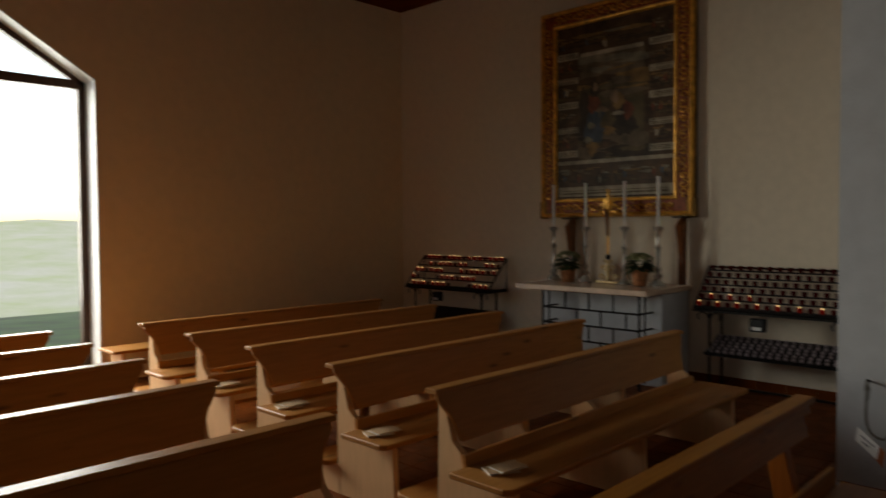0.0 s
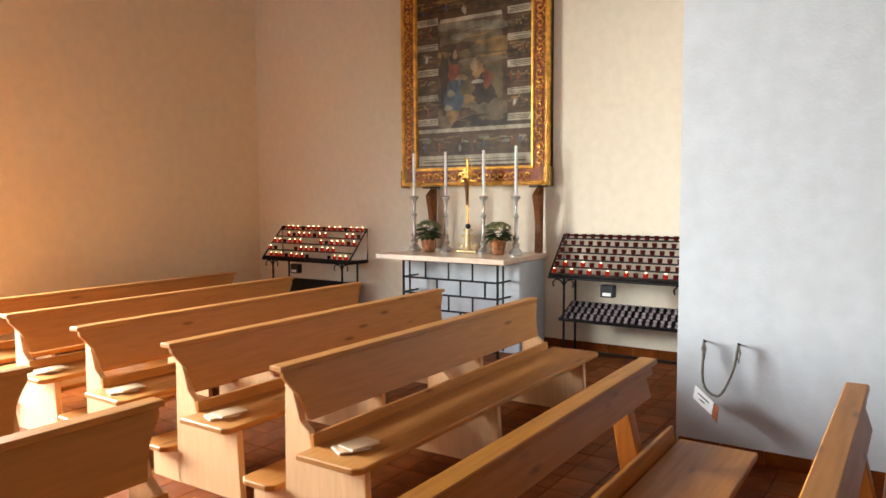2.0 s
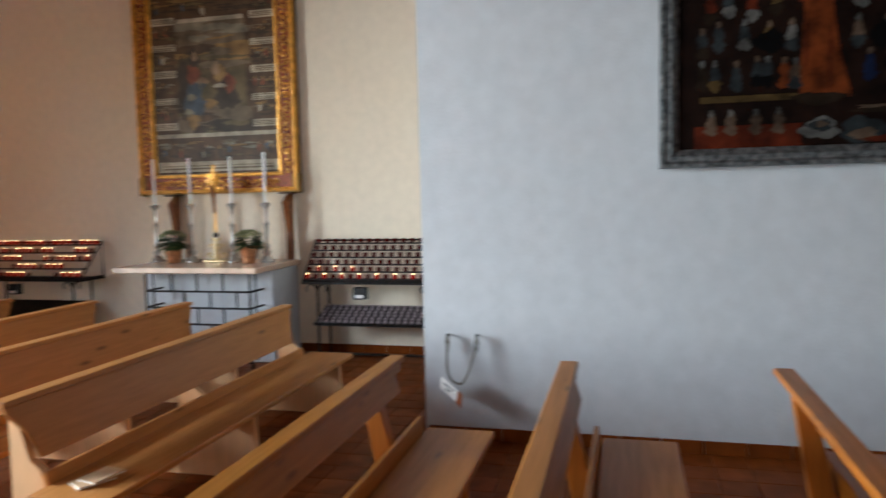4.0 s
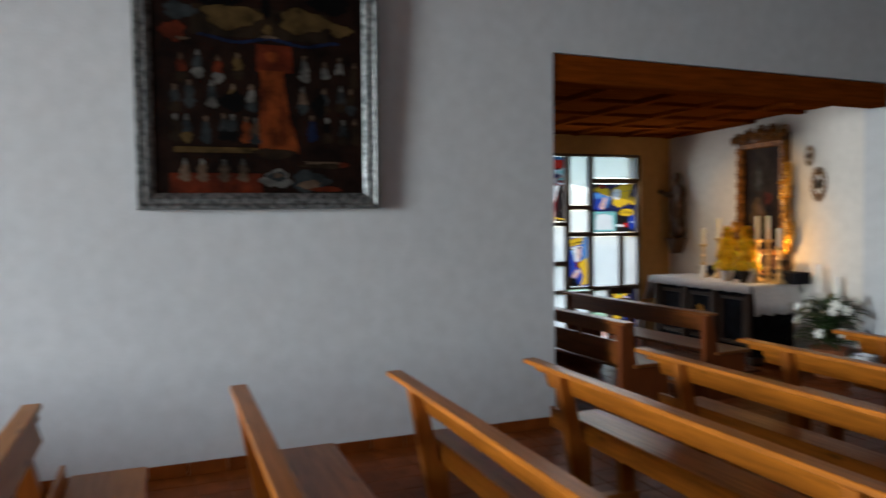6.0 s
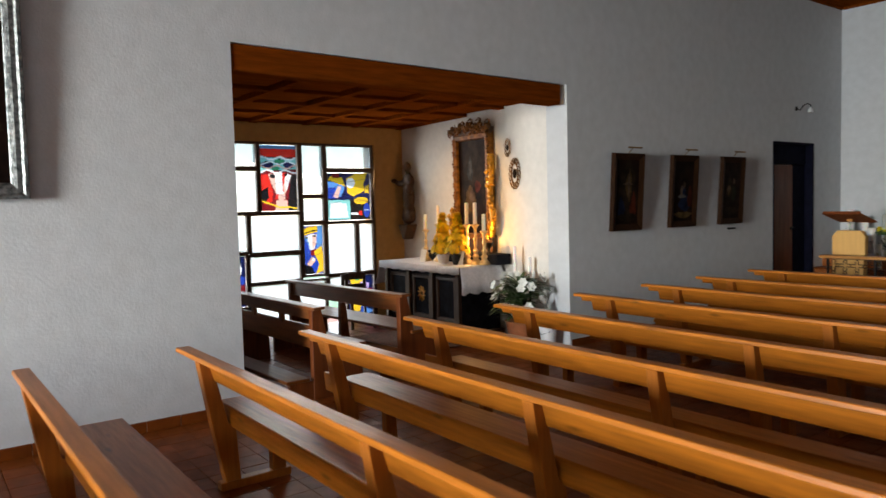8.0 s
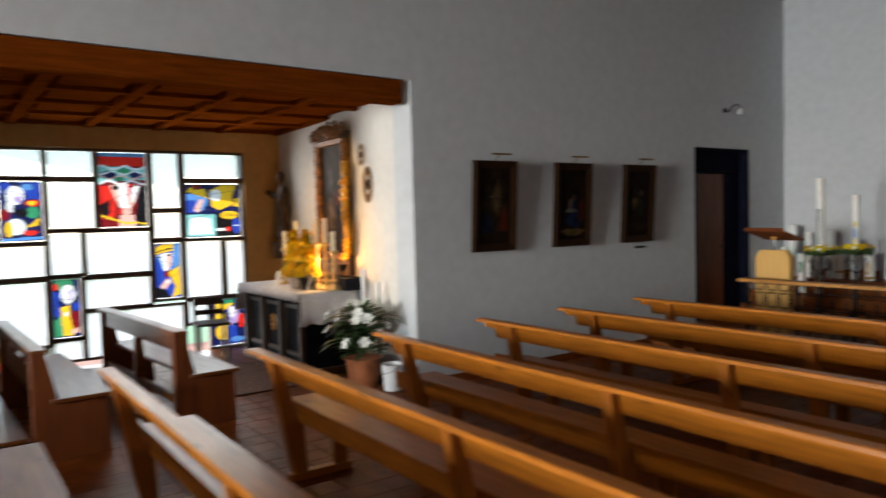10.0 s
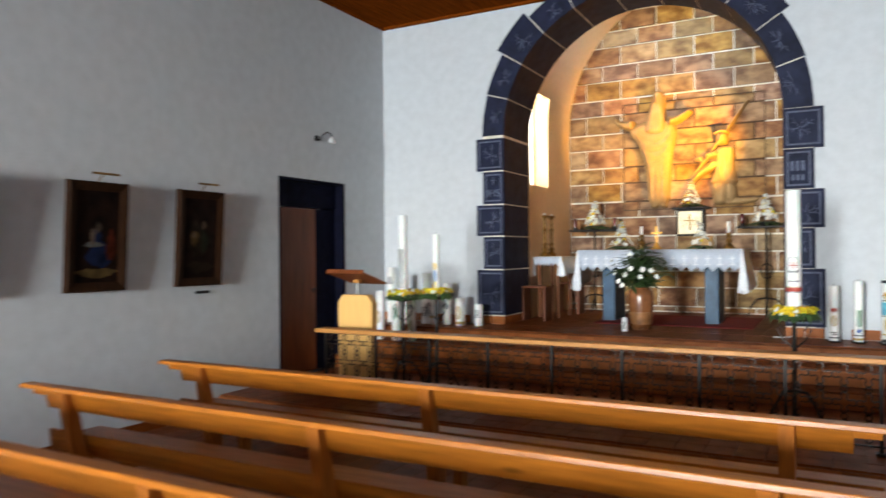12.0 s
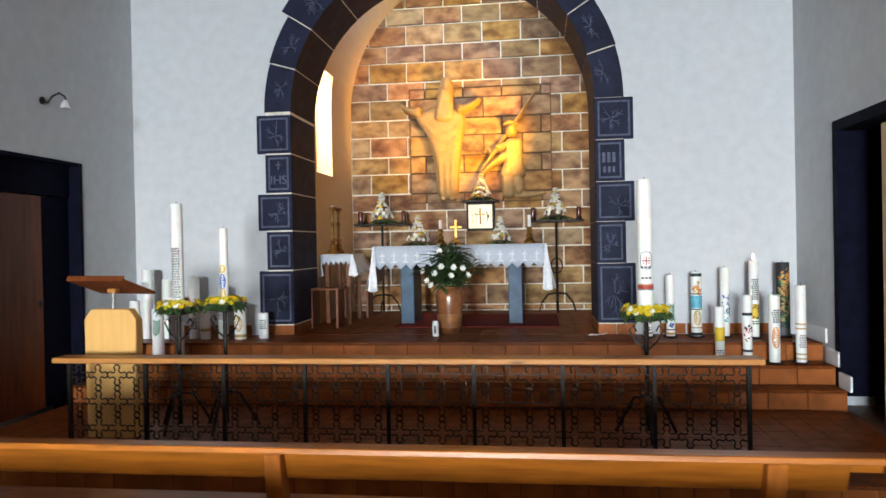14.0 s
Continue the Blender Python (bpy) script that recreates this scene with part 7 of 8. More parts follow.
for x in (2.27, 4.62):
    e = thing("flower_stand", "black iron flower stand with a flat tray", "stand", pose(x, 17.05, PLAT), group="iron flower stands")
    part("pole", tube(B(), [(0, 0, 0.03), (0, 0, 1.2)], 0.016, 8), IRON, e)
    part("tray", box(B(), -0.36, 0.36, -0.14, 0.14, 1.2, 1.225, 0.004), IRON, e)
    part("ring", tube(B(), [(0.075 * math.cos(2 * math.pi * k / 16), 0, 0.62 + 0.10 * math.sin(2 * math.pi * k / 16)) for k in range(16)], 0.009, 6, closed=True), IRON, e)
    for s in (-1, 1):
        part("foot", tube(B(), [(0, 0, 0.26), (s * 0.12, 0, 0.24), (s * 0.2, 0, 0.14), (s * 0.24, 0, 0.012)], 0.012, 6), IRON, e)
    part("foot", tube(B(), [(0, 0, 0.2), (0, -0.12, 0.16), (0, -0.2, 0.012)], 0.012, 6), IRON, e)
    white_cone(pose(x, 17.05, PLAT + 1.226), 1.15)
    for dx in (-0.30, 0.30):
        q = thing("altar_light", "small red altar light in a dark holder", "candle", pose(x + dx, 17.05, PLAT + 1.226), group="red altar lights")
        part("holder", lathe(B(), [(0.04, 0), (0.04, 0.03), (0.03, 0.04)], 12), IRON, q)
        part("glass", lathe(B(), [(0.03, 0.041), (0.033, 0.12), (0.03, 0.17), (0.028, 0.17)], 12), REDGLASS, q, smooth=True)
# upper shelf with tabernacle and flowers
e = thing("tabernacle", "small tabernacle with a pale gilded door", "tabernacle", pose(3.6, APSE - 0.12, 1.80))
part("body", box(B(), -0.19, 0.19, -0.05, 0.11, -0.02, 0.36, 0.005), IRON, e)
part("door", box(B(), -0.165, 0.165, -0.062, -0.051, 0.005, 0.335, 0.004), mat("pale_gilt", (0.62, 0.52, 0.33), 0.4, metal=0.2, vary=0.15, scale=8), e, "pale gilded door")
part("keyhole", box(B(), 0.10, 0.12, -0.066, -0.0625, 0.15, 0.19), IRON, e)
bm = box(B(), -0.012, 0.012, -0.067, -0.063, 0.06, 0.29)
box(bm, -0.08, 0.07, -0.0665, -0.0632, 0.19, 0.205)
for k in range(5):
    tube(bm, [(-0.11 + 0.05 * k, -0.064, 0.09 + 0.02 * (k % 2)), (-0.10 + 0.05 * k, -0.064, 0.15), (-0.12 + 0.05 * k, -0.064, 0.25 - 0.03 * (k % 2))], 0.004, 4)
part("door_relief", bm, OLDGOLD, e)
e = tagged(part("wall_shelf", box(B(), 3.36, 3.86, APSE - 0.26, APSE + 0.0, 2.165, 2.19, 0.004), IRON), "narrow black shelf above the tabernacle", "shelf")
white_cone(pose(3.62, APSE - 0.14, 2.191), 1.0)
white_cone(pose(2.92, 16.1, PLAT + 0.922), 1.0)
white_cone(pose(3.93, 16.1, PLAT + 0.922), 0.9)
e = thing("altar_cross", "small gilded standing cross on the altar", "cross", pose(3.4, 16.0, PLAT + 0.922))
bm = box(B(), -0.012, 0.012, -0.01, 0.01, 0.05, 0.30, 0.003)
box(bm, -0.07, 0.07, -0.0095, 0.0095, 0.20, 0.225, 0.003)
part("cross", bm, GOLD, e)
part("foot", lathe(B(), [(0.07, 0), (0.06, 0.02), (0.03, 0.05), (0.02, 0.09)], 14), GOLD, e, smooth=True)
for x, hs in ((3.22, 0.16), (4.28, 0.2)):
    candlestick(pose(x, 15.95, PLAT + 0.922), hs, 0.14, "candlesticks on the high altar", "small brass candlestick with a white candle", OLDGOLD, 0.02)
# credence table with cloth, gold candlesticks and stools
e = thing("credence_table", "small wooden side table in the chancel", "table", pose(1.78, 15.85, PLAT))
part("tabletop", box(B(), 0.0, 0.36, 0.0, 0.6, 0.80, 0.83, 0.004), BROWNWOOD, e)
for x in (0.03, 0.29):
    for y in (0.03, 0.53):
        part("leg", box(B(), x, x + 0.045, y, y + 0.045, 0, 0.799), BROWNWOOD, e)
cloth("credence_cloth", "small white cloth on the side table", 0.37, 0.61, 0.13, 0.24, pose(1.775, 15.845, PLAT + 0.832), 0.05, 24)
for y in (15.98, 16.25):
    candlestick(pose(1.88, y, PLAT + 0.838), 0.58, 0.02, "gold candlesticks in the chancel", "tall turned gold candlestick", OLDGOLD, 0.015)
for x, y in ((1.95, 15.48), (2.02, 16.65)):
    e = thing("stool", "plain brown wooden stool", "stool", pose(x, y, PLAT), group="chancel stools")
    part("seat", box(B(), -0.18, 0.18, -0.16, 0.16, 0.43, 0.455, 0.005), DOORWOOD, e)
    for sx in (-0.15, 0.15):
        part("side_panel", box(B(), sx - 0.014, sx + 0.014, -0.14, 0.14, 0, 0.429), DOORWOOD, e)
tagged(part("carpet", box(B(), 2.75, 4.6, 15.35, 16.75, PLAT + 0.002, PLAT + 0.012, 0.003), CARPET), "red carpet under the high altar", "carpet")

# ---- communion rail ----
BRONZE = mat("dark_bronze", (0.042, 0.020, 0.010), 0.35, metal=0.3, vary=0.3, scale=20)
e = thing("communion_rail", "low iron communion rail with a pale wooden top", "rail", pose(0.93, 12.185, 0.012))
part("handrail", box(B(), 0, 4.84, -0.085, 0.085, 0.79, 0.828, 0.006), BEECH, e, "pale wooden handrail")
part("top_bar", box(B(), 0.05, 4.79, -0.012, 0.012, 0.776, 0.789), IRON, e)
part("bottom_bar", box(B(), 0.05, 4.79, -0.008, 0.008, 0.215, 0.227), IRON, e)
post = None
NB = 8
for k in range(NB + 1):
    x = 0.08 + k * 4.68 / NB
    if post is None:
        post = part("post", box(box(B(), -0.013, 0.013, -0.013, 0.013, SANCT, 0.776), -0.035, 0.035, -0.035, 0.035, SANCT, SANCT + 0.012), IRON, e, at=pose(x, 0, 0))
    else:
        again(post, e, pose(x, 0, 0))
cross = ring = None
for k in range(NB):
    for i in range(4):
        x = 0.08 + (k + 0.125 + 0.25 * i) * 4.68 / NB
        for j in range(3):
            z = 0.695 - 0.19 * j
            if cross is None:
                pts = []
                for q in range(4):
                    c = q * math.pi / 2
                    u, v = Vector((math.cos(c), 0, math.sin(c))), Vector((-math.sin(c), 0, math.cos(c)))
                    pts.append(u * 0.020 - v * 0.020)
                    pts.append(u * 0.032 - v * 0.014)
                    for s in range(-4, 5):
                        t = s * 0.58
                        pts.append(u * (0.053 + 0.020 * math.cos(t)) + v * 0.022 * math.sin(t))
                    pts.append(u * 0.032 + v * 0.014)
                cross = part("lobed_cross", tube(B(), pts, 0.0055, 5, closed=True), BRONZE, e, at=pose(x, 0, z))
            else:
                again(cross, e, pose(x, 0, z))
            if j < 2:
                if ring is None:
                    ring = part("ring", tube(B(), [(0.021 * math.cos(q * 0.7854), 0, 0.021 * math.sin(q * 0.7854)) for q in range(8)], 0.0065, 5, closed=True), IRON, e, at=pose(x, 0, z - 0.095))
                else:
                    again(ring, e, pose(x, 0, z - 0.095))

# ---- lectern ----
e = thing("lectern", "pale wooden lectern with a tilted reddish book board", "lectern", pose(0.915, 12.5, SANCT))
part("body", prism(B(), [(0.015, 0.0), (0.405, 0.0), (0.425, 0.90), (0.365, 0.98), (0.06, 0.98), (0.0, 0.90)], "y", 0.0, 0.10, 0.006), mat("yellow_wood", (0.70, 0.40, 0.13), 0.42, vary=0.05, scale=3, stretch=(10, 10, 1.0), spec=0.22), e, "pale wooden body with cut corners")
part("stem", tube(B(), [(0.21, 0.06, 0.98), (0.21, 0.06, 1.12)], 0.013, 10), STEEL, e)
part("clamp", box(B(), 0.175, 0.245, 0.03, 0.09, 1.10, 1.135, 0.006), BEECH, e)
part("book_board", box(B(), -0.28, 0.28, -0.17, 0.17, 0.0, 0.02, 0.004), DOORWOOD, e, "reddish wooden book board", at=pose(0.20, 0.06, 1.14, -20, 0, -14))
part("ledge", box(B(), -0.28, 0.28, -0.185, -0.17, -0.002, 0.04, 0.003), DOORWOOD, e, at=pose(0.20, 0.06, 1.14, -20, 0, -14))

# ---- candles of the sanctuary ----
INKS = {k: mat("candle_" + k, c, 0.5, vary=0.15, scale=20) for k, c in dict(red=(0.45, 0.05, 0.03), blue=(0.05, 0.12, 0.40), sky=(0.12, 0.42, 0.55), yellow=(0.75, 0.50, 0.03), green=(0.02, 0.16, 0.06), gold=(0.50, 0.33, 0.09), black=(0.02, 0.02, 0.025), orange=(0.70, 0.24, 0.03), grey=(0.10, 0.10, 0.11)).items()}


def curved(bm, r, s0, s1, z0, z1):
    """Patch of paint on a candle, s along its girth from the middle of its front."""
    n = max(1, int((s1 - s0) / r / 0.3))
    row = [[bm.verts.new((r * math.sin(s / r), -r * math.cos(s / r), zz)) for zz in (z0, z1)] for s in (s0 + (s1 - s0) * k / n for k in range(n + 1))]
    for a, b in zip(row, row[1:]):
        bm.faces.new((a[0], b[0], b[1], a[1]))


def stroke(bm, r, pts, w):
    """Painted line on a candle through points (girth, height)."""
    for (s0, z0), (s1, z1) in zip(pts, pts[1:]):
        d = Vector((s1 - s0, z1 - z0))
        nrm = Vector((-d.y, d.x)).normalized() * w / 2
        q = [(s0 + nrm.x, z0 + nrm.y), (s0 - nrm.x, z0 - nrm.y), (s1 - nrm.x, z1 - nrm.y), (s1 + nrm.x, z1 + nrm.y)]
        bm.faces.new([bm.verts.new((r * math.sin(a / r), -r * math.cos(a / r), b)) for a, b in q])


def emblem(bm, r, z, dz, c):
    """Bars in place of lettering for the dark inks, a sprig for green, an ornamented oval for the rest."""
    w = r * 0.85
    if c in ("grey", "black"):
        k, zz = 0, z
        while zz < z + dz - 0.008:
            s = -w * random.uniform(0.5, 1.0)
            while s < w * 0.8:
                l = w * random.uniform(0.18, 0.5)
                curved(bm, r, s, min(s + l, w), zz, zz + 0.014)
                s += l + w * 0.14
            zz += 0.02
    elif c == "green":
        stem = [(0.3 * w * math.sin(2.2 * k / 8), z + dz * k / 8) for k in range(9)]
        stroke(bm, r, stem, 0.006)
        for k in range(1, 8):
            for sd in (-1, 1):
                s0, z0 = stem[k]
                stroke(bm, r, [(s0, z0), (s0 + sd * w * 0.45, z0 + 0.012), (s0 + sd * w * 0.7, z0 + 0.028)], 0.010)
    else:
        oval = [(w * 0.75 * math.cos(k * 0.4189), z + dz / 2 + dz / 2 * math.sin(k * 0.4189)) for k in range(16)]
        stroke(bm, r, oval, 0.009)
        n = max(3, int(dz / 0.02))
        for k in range(n):
            q = (k + 0.5) / n * 2 - 1
            half = 0.58 * w * math.sqrt(max(0.0, 1 - q * q))
            zz = z + dz / 2 * (1 + q)
            cut = half * random.uniform(-0.4, 0.4)
            curved(bm, r, -half, cut - 0.003, zz - 0.008, zz + 0.008)
            curved(bm, r, cut + 0.003, half, zz - 0.006, zz + 0.009)


def big_candle(m, r, h, marks, label, body=None, lit=False, dish=True):
    e = thing("candle", label, "candle", m, group="decorated sanctuary candles")
    z0 = 0.0
    if dish:
        part("dish", lathe(B(), [(r * 1.1, 0), (r * 1.7, 0.012), (r * 1.65, 0.018), (r * 0.9, 0.014)], 14), IRON, e)
        z0 = 0.0145
    part("wax_body", lathe(B(), [(r, z0), (r, h - 0.008), (r * 0.93, h), (r * 0.5, h - 0.004)], 20), body or WAX, e, smooth=True)
    part("wick", lathe(B(), [(0.003, h - 0.004), (0.002, h + 0.02)], 5), BLACK, e)
    for z, dz, c, half in marks:
        bm = B()
        w = r * 0.85
        if half == "ring":
            stroke(bm, r + 0.0012, [(w * 0.9 * math.copysign(abs(math.cos(k * 0.3927)) ** 0.6, math.cos(k * 0.3927)), z + dz / 2 + dz / 2 * math.copysign(abs(math.sin(k * 0.3927)) ** 0.6, math.sin(k * 0.3927))) for k in range(17)], 0.005)
        elif half == "cross":
            curved(bm, r + 0.0014, -0.004, 0.004, z, z + dz)
            curved(bm, r + 0.0016, -dz / 2, dz / 2, z + dz / 2 - 0.004, z + dz / 2 + 0.004)
            for a in (-1, 1):
                for b in (-1, 1):
                    curved(bm, r + 0.0014, a * dz * 0.3 - 0.004, a * dz * 0.3 + 0.004, z + dz * (0.5 + 0.28 * b) - 0.004, z + dz * (0.5 + 0.28 * b) + 0.004)
        elif half == "field":
            curved(bm, r + 0.001, -w, w, z, z + dz)
        elif half == "daubs":
            for _ in range(int(dz / 0.012)):
                a, q = random.uniform(-1.3, 1.0) * w, z + dz * random.random()
                stroke(bm, r + 0.0012 + 0.0008 * random.random(), [(a, q), (a + random.uniform(0.1, 0.5) * w, q + random.uniform(-0.02, 0.02)), (a + random.uniform(0.3, 0.7) * w, q + random.uniform(-0.03, 0.03))], random.uniform(0.006, 0.016))
        elif half:
            emblem(bm, r + 0.0012, z, dz, c)
        else:
            lathe(bm, [(r + 0.001, z), (r + 0.002, z + 0.002), (r + 0.002, z + dz - 0.002), (r + 0.001, z + dz)], 20)
        part("painted_band" if not half else "painted_emblem", bm, INKS[c], e)
    if lit:
        part("flame", lathe(B(), [(0.004, h + 0.012), (0.010, h + 0.03), (0.005, h + 0.055), (0.0, h + 0.07)], 7), FLAME, e)
    return e


P, S2 = PLAT, SANCT + 2 * STEP
white = "white decorated candle standing on the altar steps"
big_candle(pose(5.41, 14.5, P), 0.043, 0.55, [(0.07, 0.03, "black", 1), (0.16, 0.10, "gold", 1), (0.30, 0.03, "red", 1), (0.04, 0.012, "black", 0)], white)
big_candle(pose(5.62, 14.5, P), 0.042, 0.60, [(0.03, 0.02, "gold", 0), (0.07, 0.012, "grey", 0), (0.10, 0.05, "blue", "daubs"), (0.14, 0.18, "green", 1)], "white candle with black and green painted signs")
big_candle(pose(5.86, 14.5, P), 0.050, 0.62, [(0.02, 0.03, "black", 0), (0.09, 0.012, "gold", 0), (0.12, 0.14, "gold", 1), (0.28, 0.12, "sky", 0), (0.30, 0.08, "blue", "daubs"), (0.42, 0.15, "orange", "daubs"), (0.42, 0.14, "gold", "daubs"), (0.41, 0.010, "black", 0), (0.265, 0.010, "black", 0), (0.58, 0.03, "black", 0)], "candle with blue and orange painted bands and black ends")
big_candle(pose(6.12, 14.5, P), 0.042, 0.66, [(0.14, 0.10, "sky", "daubs"), (0.24, 0.16, "blue", "daubs"), (0.20, 0.08, "black", "daubs")], "white candle with a pale blue emblem")
big_candle(pose(6.37, 14.45, P), 0.045, 0.72, [(0.13, 0.03, "black", 1), (0.18, 0.14, "yellow", "field"), (0.18, 0.14, "black", "daubs"), (0.36, 0.20, "black", 1)], "burning white candle with black lettering bars", lit=True)
big_candle(pose(6.66, 14.55, P), 0.060, 0.70, [(0.14, 0.50, "gold", "daubs"), (0.10, 0.5, "green", "daubs"), (0.2, 0.42, "orange", "daubs"), (0.0, 0.09, "grey", 0)], "dark candle with gilded raised ornament", body=INKS["black"])
big_candle(pose(5.95, 14.0, S2), 0.040, 0.50, [(0.2, 0.12, "yellow", 0), (0.05, 0.08, "grey", 1)], "white candle with a broad yellow band", dish=False)
big_candle(pose(6.19, 14.02, S2), 0.040, 0.60, [(0.10, 0.022, "black", 0), (0.20, 0.14, "black", "daubs"), (0.25, 0.06, "red", "daubs"), (0.42, 0.025, "black", 0)], white, dish=False)
big_candle(pose(6.41, 14.0, S2), 0.047, 0.60, [(0.14, 0.18, "orange", 1), (0.36, 0.12, "black", 1)], "white candle with red and black lettering bars")
big_candle(pose(6.63, 14.0, S2), 0.043, 0.68, [(0.04, 0.012, "gold", 0), (0.08, 0.012, "gold", 0), (0.3, 0.012, "gold", 0), (0.34, 0.012, "gold", 0), (0.14, 0.12, "grey", 1)], "white candle with fine gold rings")
for x, y, r, h, mk in ((0.29, 14.5, 0.055, 0.72, [(0.5, 0.1, "grey", 1)]), (0.51, 14.5, 0.05, 0.62, [(0.2, 0.2, "grey", 1)]), (0.81, 14.5, 0.055, 0.64, [(0.1, 0.12, "black", 1)]), (0.64, 14.4, 0.06, 0.44, [(0.05, 0.2, "grey", 1)]),
                       (0.95, 14.45, 0.05, 0.34, [(0.08, 0.03, "gold", 0)]), (1.12, 14.5, 0.05, 0.52, [(0.2, 0.14, "grey", 1)]), (1.33, 14.45, 0.06, 0.34, [(0.08, 0.16, "gold", 1), (0.02, 0.03, "gold", 0)]), (1.56, 14.5, 0.05, 0.26, [(0.1, 0.1, "grey", 1)])):
    big_candle(pose(x, y, P), r, h, mk, white, dish=False)
big_candle(pose(0.43, 14.02, S2), 0.05, 0.60, [(0.2, 0.15, "gold", 1)], white, dish=False)
big_candle(pose(0.68, 14.0, S2), 0.055, 0.52, [(0.25, 0.16, "green", 1)], "white candle with a green emblem", dish=False)
big_candle(pose(0.90, 14.0, S2), 0.045, 0.38, [(0.05, 0.2, "gold", 1)], white, dish=False)


def wreath_stand(x, y, z, label):
    e = thing("wreath_stand", label, "candle stand", pose(x, y, SANCT), group="candle stands with flower wreaths")
    h = z - SANCT
    part("pole", tube(B(), [(0, 0, 0.05), (0, 0, h)], 0.017, 8), IRON, e)
    part("dish", lathe(B(), [(0.05, h - 0.02), (0.15, h), (0.15, h + 0.012), (0.05, h + 0.004)], 20), IRON, e)
    for k in range(3):
        t = k * 2.094 + 0.5
        part("foot", tube(B(), [(0, 0, 0.30), (0.10 * math.cos(t), 0.10 * math.sin(t), 0.28), (0.18 * math.cos(t), 0.18 * math.sin(t), 0.14), (0.25 * math.cos(t), 0.25 * math.sin(t), 0.012)], 0.012, 6), IRON, e)
    for s in (-1, 1):
        part("scroll", tube(B(), [(0.015 * s, 0, h - 0.22), (0.08 * s, 0, h - 0.16), (0.12 * s, 0, h - 0.08), (0.09 * s, 0, h - 0.05), (0.07 * s, 0, h - 0.09)], 0.007, 5), IRON, e)
    w = thing("flower_wreath", "ring of yellow and white flowers with green leaves", "flowers", pose(x, y, z + 0.012), group="flower wreaths")
    bm = B()
    for i in range(110):
        t = 2 * math.pi * i / 110 + random.uniform(-0.05, 0.05)
        r = random.uniform(0.075, 0.165)
        q = Vector((r * math.cos(t), r * math.sin(t), random.uniform(0.03, 0.075)))
        flower(bm, q, random.uniform(0.020, 0.032), 0 if random.random() < 0.85 else 1, 7, (q.x, q.y, 0.14))
    part("blossoms", bm, [YELLOW, WHITEPETAL], w)
    bm = B()
    for i in range(90):
        t = random.random() * 6.283
        leaf(bm, (0.13 * math.cos(t), 0.13 * math.sin(t), random.uniform(0.014, 0.05)), (math.cos(t + random.uniform(-0.7, 0.7)), math.sin(t), random.uniform(0.0, 0.5)), random.uniform(0.045, 0.085), 0.035, 0.9)
    part("leaves", bm, LEAF, w)


wreath_stand(1.555, 12.75, 1.10, "black iron candle stand with curved feet")
wreath_stand(1.915, 12.80, 1.12, "black iron candle stand with curved feet")
wreath_stand(5.14, 12.74, 1.03, "black iron candle stand with curved feet")
big_candle(pose(1.555, 12.75, 1.115), 0.046, 0.84, [(0.10, 0.26, "grey", 1), (0.36, 0.14, "black", 1)], "tall white candle with black and grey ornament", dish=False)
big_candle(pose(1.915, 12.80, 1.135), 0.034, 0.62, [(0.05, 0.10, "yellow", 1), (0.14, 0.12, "blue", 1), (0.27, 0.06, "yellow", 1)], "slim white candle with a blue and yellow sign", dish=False)
big_candle(pose(5.14, 12.74, 1.045), 0.055, 0.99, [(0.195, 0.006, "black", 0), (0.203, 0.030, "red", 0), (0.216, 0.006, "gold", 0), (0.235, 0.006, "gold", 0), (0.275, 0.026, "grey", 1), (0.345, 0.125, "grey", "ring"), (0.375, 0.062, "red", "cross"), (0.352, 0.012, "grey", 1)], "tall paschal candle with a red band and emblem", dish=False)
# white cable and small box at the arch foot
e = thing("cable", "loose white cable on the chancel floor", "cable", pose(5.02, 14.72, PLAT))
part("wire", tube(B(), [(0.0, 0, 0.004), (-0.05, -0.03, 0.004), (-0.12, 0.0, 0.004), (-0.16, -0.05, 0.004), (-0.09, -0.08, 0.004), (0.02, -0.05, 0.02)], 0.004, 5), WHITEPAINT, e)

# ---- pieces of walls, steps and floors ----
random.seed(5)
STONEMESH = {}


def stone_block(x0, x1, z0, z1, parent, y=APSE, proud=0.0):
    w, h = round(x1 - x0 - 0.024, 2), round(z1 - z0 - 0.024, 2)
    key = (w, h)
    if w < 0.05:
        return
    if key not in STONEMESH:
        me = part("stone_block", box(B(), 0, w, 0, 0.05, 0, h, 0.005), STONE, parent)
        STONEMESH[key] = me
        me.matrix_local = pose(x0 + 0.011, y - proud, z0 + 0.011)
    else:
        again(STONEMESH[key], parent, pose(x0 + 0.011, y - proud, z0 + 0.011))


z, k = PLAT - 0.165, 1
while z < 5.5:
    hgt = 0.28 if k % 2 == 0 else 0.245
    x = AX0 + (0.0 if k % 2 else -0.26)
    while x < AX1:
        w = 0.54
        a, b = max(x, AX0), min(x + w, AX1)
        zz0, zz1 = max(z, PLAT), z + hgt
        mid_in = SX0 < (a + b) / 2 < SX1 and SZ0 < (zz0 + zz1) / 2 < SZ1
        stone_block(a, b, zz0, zz1, wall_apse, APSE, random.uniform(-0.004, 0.004) + (-0.010 if mid_in else 0.0))
        x += w
    z += hgt
    k += 1
# dark edge of the carved slab
bm = B()
moulding(bm, SX1 - SX0, SZ1 - SZ0, [(0.0, 0.0), (0.0, 0.018), (0.012, 0.018), (0.012, 0.0)])
part("slab_joint", box(B(), SX0, SX1, APSE + 0.022, APSE + 0.034, SZ0, SZ1), mat("dark_joint", (0.10, 0.055, 0.03), 0.9, vary=0.2, scale=20), wall_apse)
